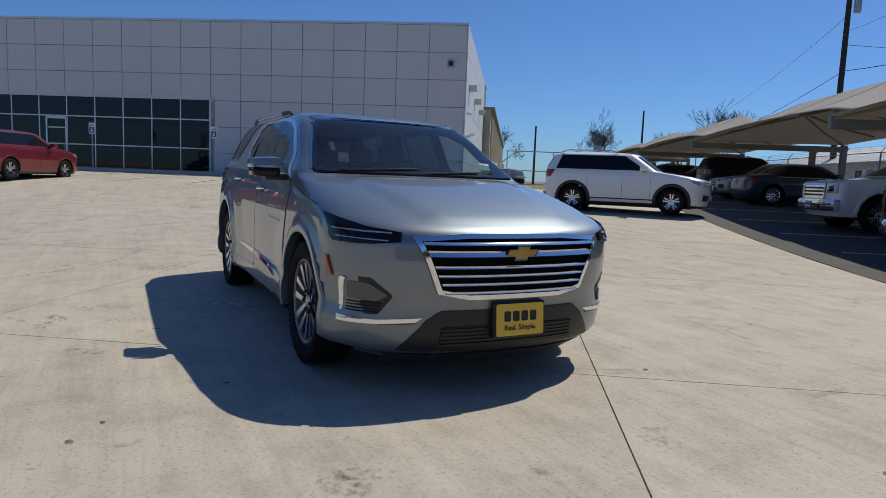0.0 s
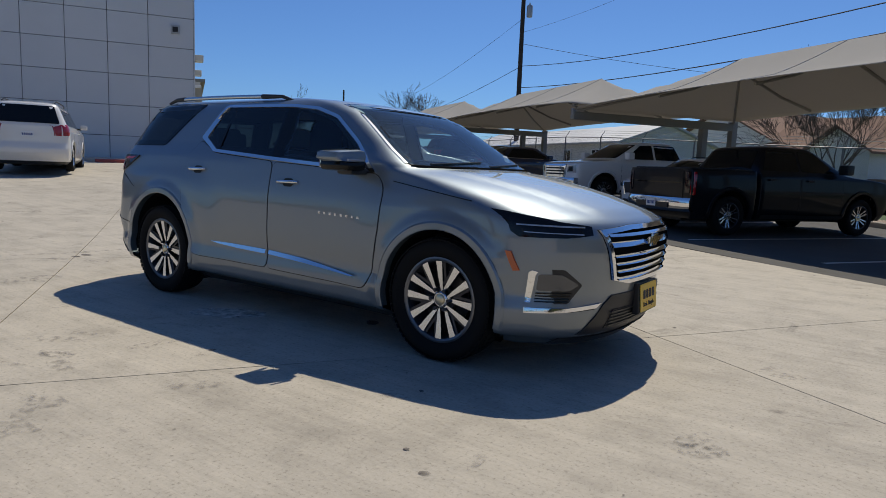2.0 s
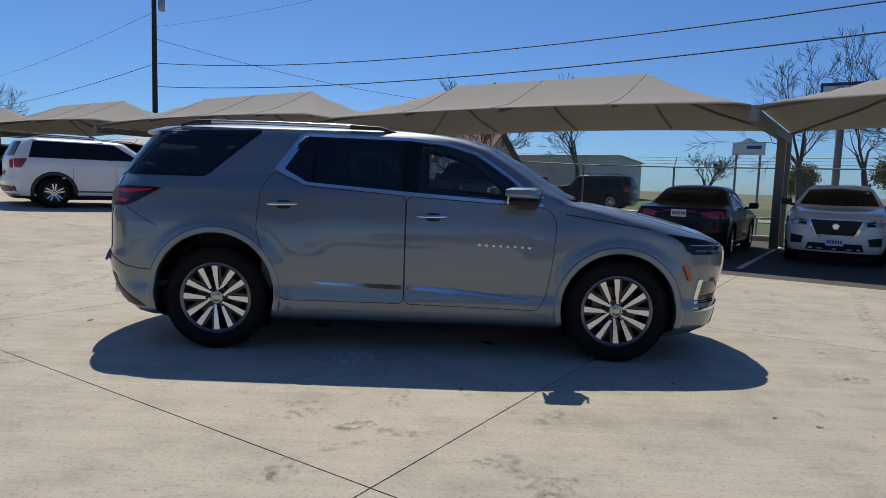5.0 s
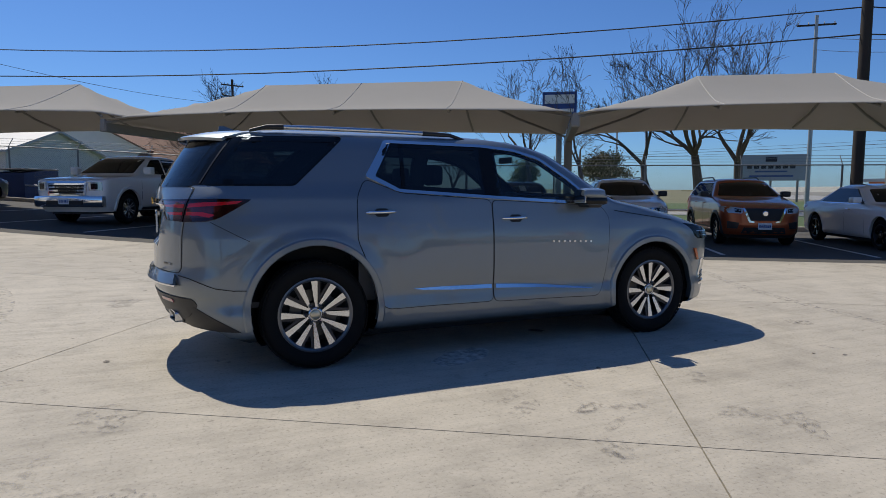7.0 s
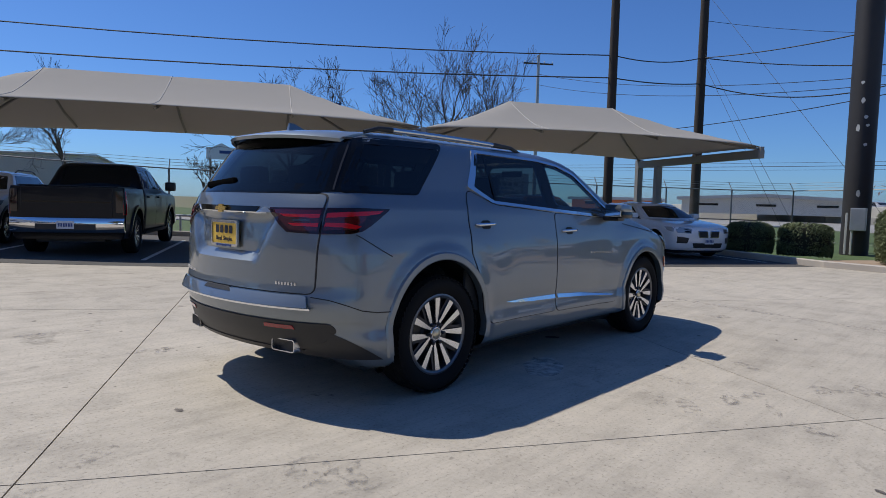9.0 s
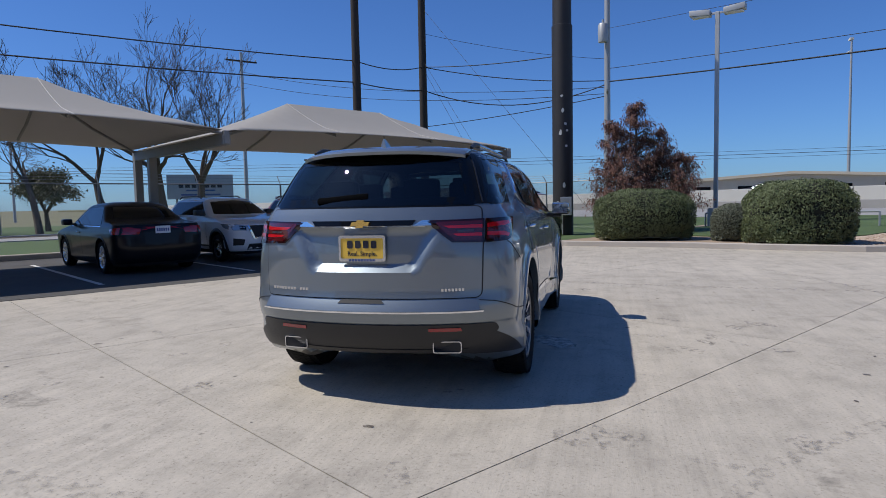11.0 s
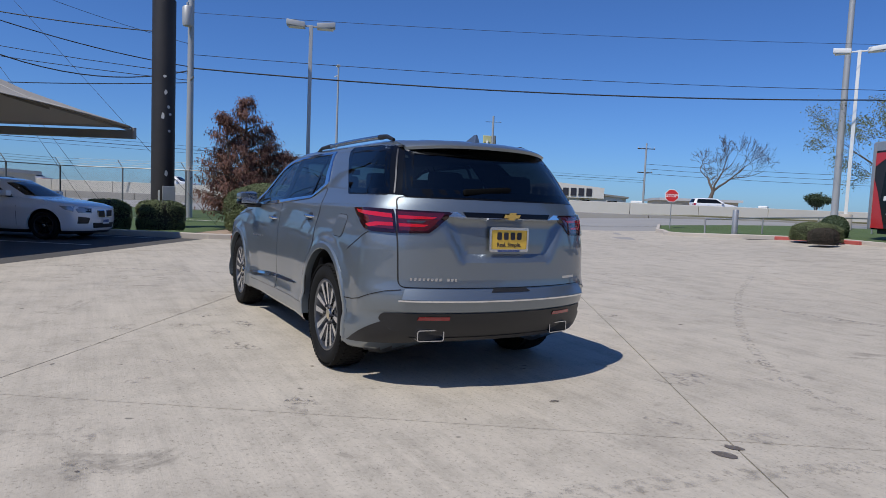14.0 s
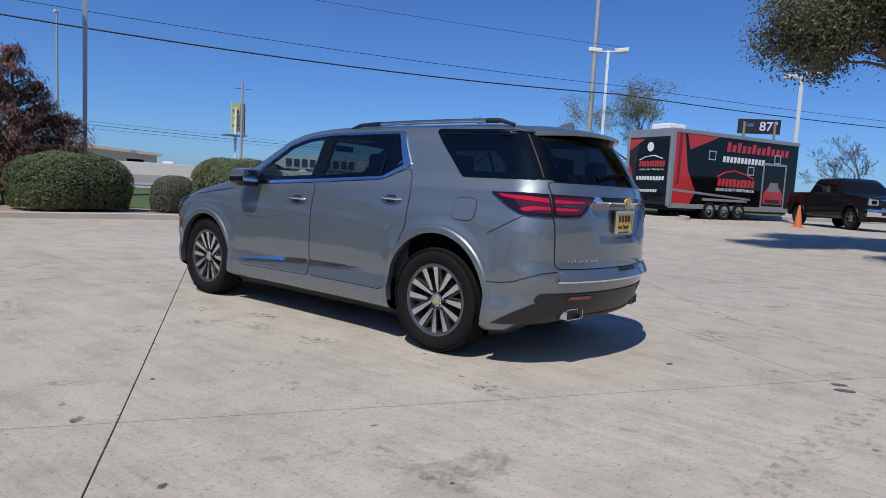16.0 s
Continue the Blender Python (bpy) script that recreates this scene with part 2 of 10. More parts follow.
M = {
    "concrete": concrete_mat("concrete", (0.480, 0.428, 0.348)),
    "asphalt": mat("asphalt", (0.078, 0.073, 0.066), 0.9, var=0.25, scale=9, bump=0.004, bscale=90, fine=0.2),
    "road": mat("road_surface", (0.29, 0.28, 0.262), 0.9, var=0.15, scale=2, bump=0.003, bscale=60),
    "soil": mat("soil", (0.20, 0.15, 0.11), 0.95, var=0.3, scale=3, bump=0.01, bscale=30, fine=0.15),
    "mulch": mat("gravel_mulch", (0.33, 0.245, 0.175), 0.95, var=0.4, scale=9, bump=0.02, bscale=40, fine=0.3),
    "grass": mat("grass", (0.075, 0.115, 0.035), 0.9, var=0.35, scale=5, bump=0.03, bscale=50, fine=0.3),
    "field": mat("dry_field", (0.16, 0.15, 0.075), 0.95, var=0.3, scale=0.5, fine=0.2),
    "curb": mat("curb_concrete", (0.46, 0.41, 0.35), 0.85, var=0.2, scale=5, bump=0.003),
    "red_curb": mat("red_curb_paint", (0.42, 0.09, 0.075), 0.8, var=0.3, scale=8, fine=0.2),
    "stripe": mat("stall_paint", (0.62, 0.60, 0.55), 0.8, var=0.3, scale=10, fine=0.25),
    "panel": mat("white_wall_panel", (0.62, 0.62, 0.61), 0.45, var=0.05, scale=2, fine=0.02),
    "panel_gap": mat("panel_joint", (0.20, 0.20, 0.20), 0.8, var=0),
    "tan_wall": mat("tan_wall", (0.55, 0.48, 0.36), 0.8, var=0.1, scale=2),
    "mullion": mat("aluminium_mullion", (0.62, 0.63, 0.64), 0.4, 0.7, var=0.05),
    "dark_glass": mat("showroom_glass", (0.006, 0.010, 0.010), 0.02, var=0, spec=0.3),
    "fabric": mat("canopy_fabric", (0.45, 0.425, 0.385), 0.9, var=0.06, scale=1.2, bump=0.002, bscale=140, fine=0.05),
    "seam": mat("canopy_seam", (0.48, 0.455, 0.415), 0.85, var=0.05),
    "steel": mat("grey_steel", (0.25, 0.24, 0.22), 0.5, 0.2, var=0.1),
    "galv": mat("galvanised_steel", (0.45, 0.45, 0.44), 0.45, 0.7, var=0.15, scale=20),
    "wire": mat("fence_wire", (0.22, 0.22, 0.21), 0.5, 0.6, var=0.05),
    "black_wire": mat("cable_black", (0.02, 0.02, 0.02), 0.7, var=0),
    "wood_pole": mat("creosote_pole", (0.045, 0.034, 0.026), 0.9, var=0.3, scale=10, bump=0.004, stretch=(6, 6, 0.4), fine=0.2),
    "black_pole": mat("painted_black_steel", (0.028, 0.024, 0.022), 0.6, var=0.35, scale=4, fine=0.2),
    "grey_pole": mat("grey_pole_paint", (0.42, 0.42, 0.41), 0.5, 0.3, var=0.1),
    "white_pole": mat("white_pole_paint", (0.75, 0.75, 0.73), 0.5, var=0.08),
    "white": mat("white_paint", (0.78, 0.78, 0.76), 0.5, var=0.06),
    "offwhite": mat("weathered_white", (0.60, 0.58, 0.53), 0.8, var=0.15, scale=2),
    "barrier": mat("white_barrier_concrete", (0.60, 0.57, 0.51), 0.85, var=0.15, scale=0.6, fine=0.08),
    "barrier_grey": mat("grey_barrier_concrete", (0.36, 0.34, 0.31), 0.9, var=0.25, scale=0.8, fine=0.1),
    "siding": mat("white_siding", (0.74, 0.72, 0.66), 0.8, var=0.12, scale=2),
    "shingle": mat("brown_shingle", (0.23, 0.13, 0.085), 0.9, var=0.25, scale=6, fine=0.2),
    "metal_roof": mat("grey_metal_roof", (0.52, 0.51, 0.49), 0.55, 0.1, var=0.2, scale=2),
    "warehouse": mat("pale_warehouse", (0.62, 0.59, 0.53), 0.8, var=0.12, scale=1),
    "orange": mat("orange_paint", (0.60, 0.16, 0.05), 0.6, var=0.1),
    "blue": mat("blue_paint", (0.03, 0.07, 0.25), 0.5, var=0.1),
    "navy": mat("navy_bin_paint", (0.025, 0.05, 0.13), 0.6, var=0.25, scale=6),
    "bark": mat("bark", (0.11, 0.085, 0.065), 0.95, var=0.3, scale=14, bump=0.01, fine=0.2),
    "red": mat("red_paint", (0.48, 0.025, 0.025), 0.35, var=0.05, coat=0.4),
    "sign_red": mat("sign_red", (0.55, 0.02, 0.02), 0.5, var=0.05),
    "black": mat("matt_black", (0.012, 0.012, 0.012), 0.6, var=0),
    "gloss_black": mat("gloss_black", (0.005, 0.005, 0.005), 0.08, var=0, spec=0.3),
    "satin_black": mat("satin_black_plastic", (0.016, 0.016, 0.017), 0.45, var=0.1, scale=60, bump=0.0006, bscale=400, world_space=False),
    "cowl": mat("dull_black_cowl", (0.008, 0.008, 0.008), 0.95, var=0, spec=0.0),
    "rubber": mat("tyre_rubber", (0.008, 0.008, 0.008), 0.8, var=0.2, scale=30, world_space=False, spec=0.2),
    "chrome": mat("chrome", (0.80, 0.81, 0.83), 0.07, 1.0, var=0),
    "satin_chrome": mat("satin_chrome", (0.62, 0.63, 0.65), 0.22, 1.0, var=0),
    "alloy": mat("machined_alloy", (0.68, 0.70, 0.73), 0.20, 1.0, var=0.05, scale=80, world_space=False),
    "rim_grey": mat("painted_grey_rim", (0.16, 0.165, 0.175), 0.3, 0.8, var=0),
    "alloy_dark": mat("dark_alloy_pocket", (0.05, 0.05, 0.055), 0.35, 0.6, var=0),
    "disc": mat("brake_disc", (0.10, 0.097, 0.093), 0.4, 0.9, var=0.1, world_space=False),
    "tint": mat("privacy_glass", (0.006, 0.007, 0.008), 0.015, var=0, spec=0.32),
    "tail": mat("tail_lamp_red", (0.30, 0.003, 0.008), 0.06, var=0, coat=1.0),
    "tail_dark": mat("tail_lamp_smoked", (0.016, 0.001, 0.002), 0.05, var=0, coat=0.4),
    "tail_bright": mat("tail_lamp_reflector", (0.60, 0.005, 0.014), 0.10, 0.15, var=0.2, scale=60, coat=1.0, world_space=False),
    "tail_deep": mat("tail_lamp_deep_red", (0.075, 0.002, 0.005), 0.08, var=0, coat=1.0),
    "lamp": mat("clear_lamp_lens", (0.42, 0.44, 0.46), 0.06, 0.4, var=0, coat=1.0),
    "lamp_dark": mat("smoked_headlamp", (0.006, 0.007, 0.009), 0.08, var=0, spec=0.3),
    "fog_lens": mat("fog_lamp_lens", (0.06, 0.064, 0.07), 0.12, 0.3, var=0, coat=1.0),
    "amber": mat("amber_reflector", (0.55, 0.10, 0.02), 0.2, var=0, coat=0.6),
    "yellow": mat("yellow_plate", (0.86, 0.54, 0.07), 0.45, var=0.03),
    "gold": mat("gold_emblem", (0.72, 0.50, 0.16), 0.25, 0.9, var=0),
    "pale_gold": mat("pale_gold_cap", (0.70, 0.60, 0.42), 0.3, 0.8, var=0),
    "plate": mat("white_number_plate", (0.70, 0.71, 0.72), 0.5, var=0.05, scale=40),
    "ink": mat("dark_ink", (0.02, 0.02, 0.03), 0.6, var=0),
    "ink_blue": mat("blue_ink", (0.05, 0.09, 0.25), 0.6, var=0),
    "seat": mat("dark_seat_leather", (0.045, 0.045, 0.047), 0.5, var=0.1, world_space=False),
    "dash": mat("dark_dashboard", (0.05, 0.052, 0.055), 0.6, var=0.1, world_space=False),
    "dash_top": mat("grey_dashboard_top", (0.07, 0.075, 0.08), 0.5, var=0.1, world_space=False),
    "lens_white": mat("lamp_diffuser", (0.75, 0.76, 0.74), 0.4, var=0),
    "clear": glass("clear_car_glass", (0.72, 0.80, 0.79)),
    "privacy": glass("privacy_car_glass", (0.15, 0.165, 0.165)),
    "screen": glass("green_windscreen_glass", (0.58, 0.70, 0.69), 0.0, 1.6, glare=0.012),
}

# shade cloth lets some light through
_nt = M["fabric"].node_tree
_p, _t, _x = _nt.nodes["Principled BSDF"], _nt.nodes.new("ShaderNodeBsdfTranslucent"), _nt.nodes.new("ShaderNodeMixShader")
_t.inputs[0].default_value, _x.inputs[0].default_value = (0.50, 0.465, 0.415, 1), 0.32
_nt.links.new(_p.outputs[0], _x.inputs[1]), _nt.links.new(_t.outputs[0], _x.inputs[2]), _nt.links.new(_x.outputs[0], _nt.nodes["Material Output"].inputs[0])


# ---- mesh helpers ----
def mesh_from(name, verts, faces, material, smooth_=False, angle=None):
    me = bpy.data.meshes.new(name)
    me.from_pydata([tuple(v) for v in verts], [], faces)
    me.update()
    for m in material if isinstance(material, (list, tuple)) else [material]:
        me.materials.append(m)
    if smooth_:
        me.shade_smooth()
        if angle:
            me.set_sharp_from_angle(angle=radians(angle))
    return me


def part(name, bm, material, parent, label="", smooth_=False, angle=40, matrix=None):
    """Links a bmesh as one mesh object under a thing or a part."""
    me = bpy.data.meshes.new(name)
    bm.to_mesh(me)
    bm.free()
    for m in material if isinstance(material, (list, tuple)) else [material]:
        me.materials.append(m)
    if smooth_:
        me.shade_smooth()
        if angle:
            me.set_sharp_from_angle(angle=radians(angle))
    ob = new(name, me)
    if parent is not None:
        ob.parent = parent
    if matrix is not None:
        ob.matrix_basis = matrix
    return tagged(ob, label)


def part_me(name, me, parent, label="", matrix=None):
    ob = new(name, me)
    if parent is not None:
        ob.parent = parent
    if matrix is not None:
        ob.matrix_basis = matrix
    return tagged(ob, label)


def thing(name, label, category, group="", m=None, kind=""):
    ob = new(name)
    ob.empty_display_size = 0.2
    if m is not None:
        ob.matrix_basis = m
    return tagged(ob, label, category, group, kind)


def box(bm, x0, x1, y0, y1, z0, z1, bevel=0.0, m=None):
    r = bmesh.ops.create_cube(bm, size=1)
    bmesh.ops.scale(bm, vec=(x1 - x0, y1 - y0, z1 - z0), verts=r["verts"])
    bmesh.ops.translate(bm, vec=((x0 + x1) / 2, (y0 + y1) / 2, (z0 + z1) / 2), verts=r["verts"])
    vs = r["verts"]
    if bevel > 0:
        es = list({e for v in vs for e in v.link_edges})
        g = bmesh.ops.bevel(bm, geom=es, offset=bevel, segments=2, affect="EDGES", profile=0.6)
        vs = list(set(v for v in g["verts"]) | {v for v in vs if v.is_valid})
    if m is not None:
        bmesh.ops.transform(bm, matrix=m, verts=[v for v in vs if v.is_valid])
    return vs


def boxes(*specs, bevel=0.0):
    bm = bmesh.new()
    for s in specs:
        box(bm, *s, bevel=bevel)
    return bm


def frame_of(d):
    d = d.normalized()
    a = Vector((0, 0, 1)) if abs(d.z) < 0.9 else Vector((1, 0, 0))
    x = d.cross(a).normalized()
    return x, d.cross(x).normalized()


def tube(bm, pts, radii, sides=8, caps=True):
    """A tube along points; radii is one number or one for each point."""
    pts = [Vector(p) for p in pts]
    if isinstance(radii, (int, float)):
        radii = [radii] * len(pts)
    rings = []
    for i, p in enumerate(pts):
        d = (pts[min(i + 1, len(pts) - 1)] - pts[max(i - 1, 0)])
        x, y = frame_of(d)
        rings.append([bm.verts.new(p + (x * math.cos(t) + y * math.sin(t)) * radii[i]) for t in [2 * math.pi * k / sides for k in range(sides)]])
    for r0, r1 in zip(rings, rings[1:]):
        # align rings that twist
        best = min(range(sides), key=lambda s: sum((r0[k].co - r1[(k + s) % sides].co).length_squared for k in range(0, sides, max(1, sides // 3))))
        for k in range(sides):
            bm.faces.new((r0[k], r0[(k + 1) % sides], r1[(k + 1 + best) % sides], r1[(k + best) % sides]))
        r1[:] = r1[best:] + r1[:best]
    if caps and sides > 2:
        bm.faces.new(rings[0][::-1])
        bm.faces.new(rings[-1])
    return bm


def lathe(bm, profile, segs=32, axis="y"):
    """Turns a profile of (radius, along) round an axis."""
    rings = []
    for r, h in profile:
        ring = []
        for k in range(segs):
            t = 2 * math.pi * k / segs
            c, s = r * math.cos(t), r * math.sin(t)
            ring.append(bm.verts.new((c, h, s) if axis == "y" else (c, s, h)))
        rings.append(ring)
    for r0, r1 in zip(rings, rings[1:]):
        for k in range(segs):
            bm.faces.new((r0[k], r0[(k + 1) % segs], r1[(k + 1) % segs], r1[k]))
    return rings


def rounded_rect(w, h, r, n=5):
    out = []
    for cx, cy, t0 in ((w / 2 - r, h / 2 - r, 0), (-w / 2 + r, h / 2 - r, 90), (-w / 2 + r, -h / 2 + r, 180), (w / 2 - r, -h / 2 + r, 270)):
        for k in range(n + 1):
            t = radians(t0 + 90 * k / n)
            out.append((cx + r * math.cos(t), cy + r * math.sin(t)))
    return out


def prism(bm, poly, h0, h1, m=None):
    """A slab from a polygon in xy between two heights."""
    lo, hi = [bm.verts.new((x, y, h0)) for x, y in poly], [bm.verts.new((x, y, h1)) for x, y in poly]
    n = len(poly)
    bm.faces.new(lo[::-1]), bm.faces.new(hi)
    for k in range(n):
        bm.faces.new((lo[k], lo[(k + 1) % n], hi[(k + 1) % n], hi[k]))
    if m is not None:
        bmesh.ops.transform(bm, matrix=m, verts=lo + hi)
    return lo + hi


def text_mesh(body, size, material, depth=0.004, align="CENTER", shear=0.0, bold=0.0, space=1.0):
    """Flat raised lettering as a mesh, in the xy plane."""
    cu = bpy.data.curves.new("letters", "FONT")
    cu.body, cu.size, cu.extrude, cu.align_x, cu.align_y, cu.shear, cu.offset, cu.space_character = body, size, depth, align, "CENTER", shear, bold, space
    cu.resolution_u = 3
    tmp = bpy.data.objects.new("letters", cu)
    scene.collection.objects.link(tmp)
    dg = bpy.context.evaluated_depsgraph_get()
    me = bpy.data.meshes.new_from_object(tmp.evaluated_get(dg))
    bpy.data.objects.remove(tmp)
    bpy.data.curves.remove(cu)
    me.materials.clear()
    me.materials.append(material)
    return me


def lettering(name, body, size, material, parent, m, label="", **kw):
    return part_me(name, text_mesh(body, size, material, **kw), parent, label, m)


def flat(m):
    """A pose matrix for xy-plane artwork from an origin, a right and an up vector."""
    o, right, up = (Vector(v) for v in m)
    right, up = right.normalized(), up.normalized()
    n = right.cross(up)
    return Matrix(((right.x, up.x, n.x, o.x), (right.y, up.y, n.y, o.y), (right.z, up.z, n.z, o.z), (0, 0, 0, 1)))

# ---- ground ----
def build_ground():
    # one sheet out to the horizon, finer near the car
    ts = [-3000, -1500, -700, -350, -200, -130, -90, -64] + list(range(-48, 49, 4)) + [64, 90, 130, 200, 350, 700, 1500, 3000]
    n = len(ts)
    verts = []
    for y in ts:
        for x in ts:
            verts.append((x, y, gh(x, y) - 0.10))
    faces = [(j * n + i, j * n + i + 1, (j + 1) * n + i + 1, (j + 1) * n + i) for j in range(n - 1) for i in range(n - 1)]
    g = new("ground", mesh_from("ground", verts, faces, M["field"], True))
    return tagged(g, "dry grass and bare soil that lies under and beyond the paved lot", "ground", kind="structure")


ground = build_ground()


def sheet(name, poly, material, label, category, up, step=1.5, kind="structure", parent=None, skirt=0.12):
    """A paved or planted sheet over the ground from a polygon in the site frame."""
    bm = bmesh.new()
    f = bm.faces.new([bm.verts.new((a, b, 0)) for a, b in poly])
    f.normal_update()
    if f.normal.z < 0:
        f.normal_flip()
    xs, ys = [p[0] for p in poly], [p[1] for p in poly]
    for lo, hi, nrm in ((min(xs), max(xs), (1, 0, 0)), (min(ys), max(ys), (0, 1, 0))):
        k = lo + step
        while k < hi:
            bmesh.ops.bisect_plane(bm, geom=bm.verts[:] + bm.edges[:] + bm.faces[:], plane_co=Vector(nrm) * k, plane_no=nrm)
            k += step
    rim = [e for e in bm.edges if e.is_boundary]
    ext = bmesh.ops.extrude_edge_only(bm, edges=rim)
    low = {v for v in ext["geom"] if isinstance(v, bmesh.types.BMVert)}
    for v in bm.verts:
        p = S(v.co.x, v.co.y)
        # site frame is turned a half round, so that the winding stays upward
        v.co = Vector((p.x, p.y, p.z + up - (skirt if v in low else 0)))
    bmesh.ops.recalc_face_normals(bm, faces=bm.faces[:])
    ob = part(name, bm, material, parent, "")
    return tagged(ob, label, category, kind=kind)


asphalt = sheet("asphalt_stalls", [(-10.6, 6.55), (75, 6.55), (75, 15.75), (-10.6, 15.75)], M["asphalt"],
                "dark worn asphalt strip of parking stalls", "pavement", -0.006, 3)
frontage = sheet("road", [(-27.5, -140), (-27.5, 120), (-44, 120), (-44, -140)], M["road"], "grey frontage road along the highway", "road", 0.0, 6)
driveway = sheet("driveway", [(-19.5, -3.2), (-27.6, -1.5), (-27.6, -11.5), (-22, -9.5), (-19.6, -9.5)], M["road"], "pale concrete driveway apron to the road", "driveway", -0.012, 3)
verge = sheet("grass_verge", [(-10.6, 15.75), (75, 15.75), (75, 60), (-27.5, 60), (-27.5, 7.2), (-10.6, 7.2)], M["grass"], "mown grass strip behind the fence", "grass", -0.03, 4)
behind_curb = sheet("planting_bed", [(-10.6, 15.95), (60, 15.95), (60, 18.6), (-10.6, 18.6)], M["mulch"], "narrow gravel bed along the fence", "gravel", 0.0, 3)


def curb_line(name, pts, label, material=None, w=0.16, h=0.15):
    """A raised kerb with a rounded top edge along points of the site frame."""
    bm = bmesh.new()
    fine = []
    for (a0, b0), (a1, b1) in zip(pts, pts[1:]):
        n = max(1, int(math.hypot(a1 - a0, b1 - b0) / 1.5))
        fine += [(a0 + (a1 - a0) * k / n, b0 + (b1 - b0) * k / n) for k in range(n)]
    fine.append(pts[-1])
    prof = ((-w / 2, -0.1), (-w / 2, h - 0.02), (-w / 2 + 0.02, h), (w / 2 - 0.02, h), (w / 2, h - 0.02), (w / 2, -0.1))
    rows = []
    for i, (a, b) in enumerate(fine):
        p0, p1 = fine[max(i - 1, 0)], fine[min(i + 1, len(fine) - 1)]
        d = Vector((p1[0] - p0[0], p1[1] - p0[1])).normalized()
        row = []
        for o, z in prof:
            q = S(a - d.y * o, b + d.x * o)
            row.append(bm.verts.new((q.x, q.y, q.z + z)))
        rows.append(row)
    for r0, r1 in zip(rows, rows[1:]):
        for k in range(len(prof) - 1):
            bm.faces.new((r0[k], r0[k + 1], r1[k + 1], r1[k]))
    bm.faces.new(rows[0]), bm.faces.new(rows[-1][::-1])
    bmesh.ops.recalc_face_normals(bm, faces=bm.faces[:])
    return tagged(part(name, bm, material or M["curb"], None), label, "kerb", kind="structure")


def arc(ca, cb, r, t0, t1, n=8):
    return [(ca + r * math.cos(radians(t0 + (t1 - t0) * k / n)), cb + r * math.sin(radians(t0 + (t1 - t0) * k / n))) for k in range(n + 1)]


curb_line("kerb_fence", [(60, 15.82), (-10.6, 15.82)], "low concrete kerb behind the parking stalls")
ISLAND = [(-10.7, 15.8), (-10.7, 6.4), (-11.6, 3.7), (-12.0, 1.6), (-12.5, -0.6), (-13.8, -2.3), (-15.8, -3.1), (-18.4, -3.5)] + arc(-18.6, -2.3, 1.2, -90, -200, 6)[1:] + [(-23.5, 0.5), (-27.2, 1.5)]
curb_line("kerb_island", ISLAND, "rounded concrete kerb round the planted island")
curb_line("kerb_red", arc(-18.6, -2.3, 1.36, -95, -150, 5), "red painted kerb at the driveway corner", M["red_curb"], w=0.12, h=0.13)
sheet("planting_island", ISLAND + [(-27.2, 7.3), (-10.8, 7.3)], M["mulch"], "reddish gravel and mulch bed of the planted island", "gravel", 0.09, 2.0, skirt=0.2)
sheet("lawn_island", [(-15.2, 6.8), (-15.2, 2.6), (-17.2, 0.6), (-20.5, 0.2), (-27, 2.0), (-27, 6.8)], M["grass"], "mown green lawn by the road", "grass", 0.12, 2.0)
ISLAND2 = [(-27.4, -10.2), (-24.2, -9.3)] + arc(-22.8, -10.4, 1.1, 120, 20, 6) + [(-20.6, -12.5), (-19.4, -14.5), (-16.6, -15.2)] + arc(-16.7, -16.2, 1.0, 80, -60, 6) + [(-18.5, -18.0), (-20.5, -20), (-20.5, -44)]
curb_line("kerb_exit", ISLAND2, "concrete kerb along the exit verge")
curb_line("kerb_exit_red", [(-20.15, -12.9), (-19.1, -14.35), (-17.6, -14.8)], "faded red paint on the exit kerb", M["red_curb"], w=0.12, h=0.13)
sheet("exit_verge", ISLAND2 + [(-27.4, -44)], M["grass"], "thin mown verge beside the exit", "grass", 0.08, 2.5, skirt=0.2)
curb_line("kerb_showroom", [(22.6, -45), (22.6, -4.4), (23.4, -2.6), (26, -1.6), (40, -1.4)], "raised kerb of the walk in front of the showroom")
sheet("showroom_walk", [(22.6, -45), (22.6, -4.4), (23.4, -2.6), (26, -1.6), (40, -1.4), (40, -45)], M["curb"], "pale concrete walk along the showroom wall", "pavement", 0.13, 3, skirt=0.2)
curb_line("kerb_ramp_red", [(22.35, -4.7), (23.15, -2.5), (25, -1.55)], "red painted kerb edge at the showroom corner", M["red_curb"], w=0.14, h=0.13)


def stall_line(a, b0, b1, w=0.1):
    bm = bmesh.new()
    n = 6
    rows = []
    for k in range(n + 1):
        b = b0 + (b1 - b0) * k / n
        rows.append([bm.verts.new(S(a - w / 2, b, None, 0.002)), bm.verts.new(S(a + w / 2, b, None, 0.002))])
    for r0, r1 in zip(rows, rows[1:]):
        f = bm.faces.new((r0[0], r0[1], r1[1], r1[0]))
        f.normal_update()
        if f.normal.z < 0:
            f.normal_flip()
    ob = part("stall_line", bm, M["stripe"], None)
    return tagged(ob, "worn white painted line between two stalls", "road marking", "stall lines", kind="structure")


for k in range(13):
    stall_line(-10.1 + 2.87 * k, 7.6, 13.6)


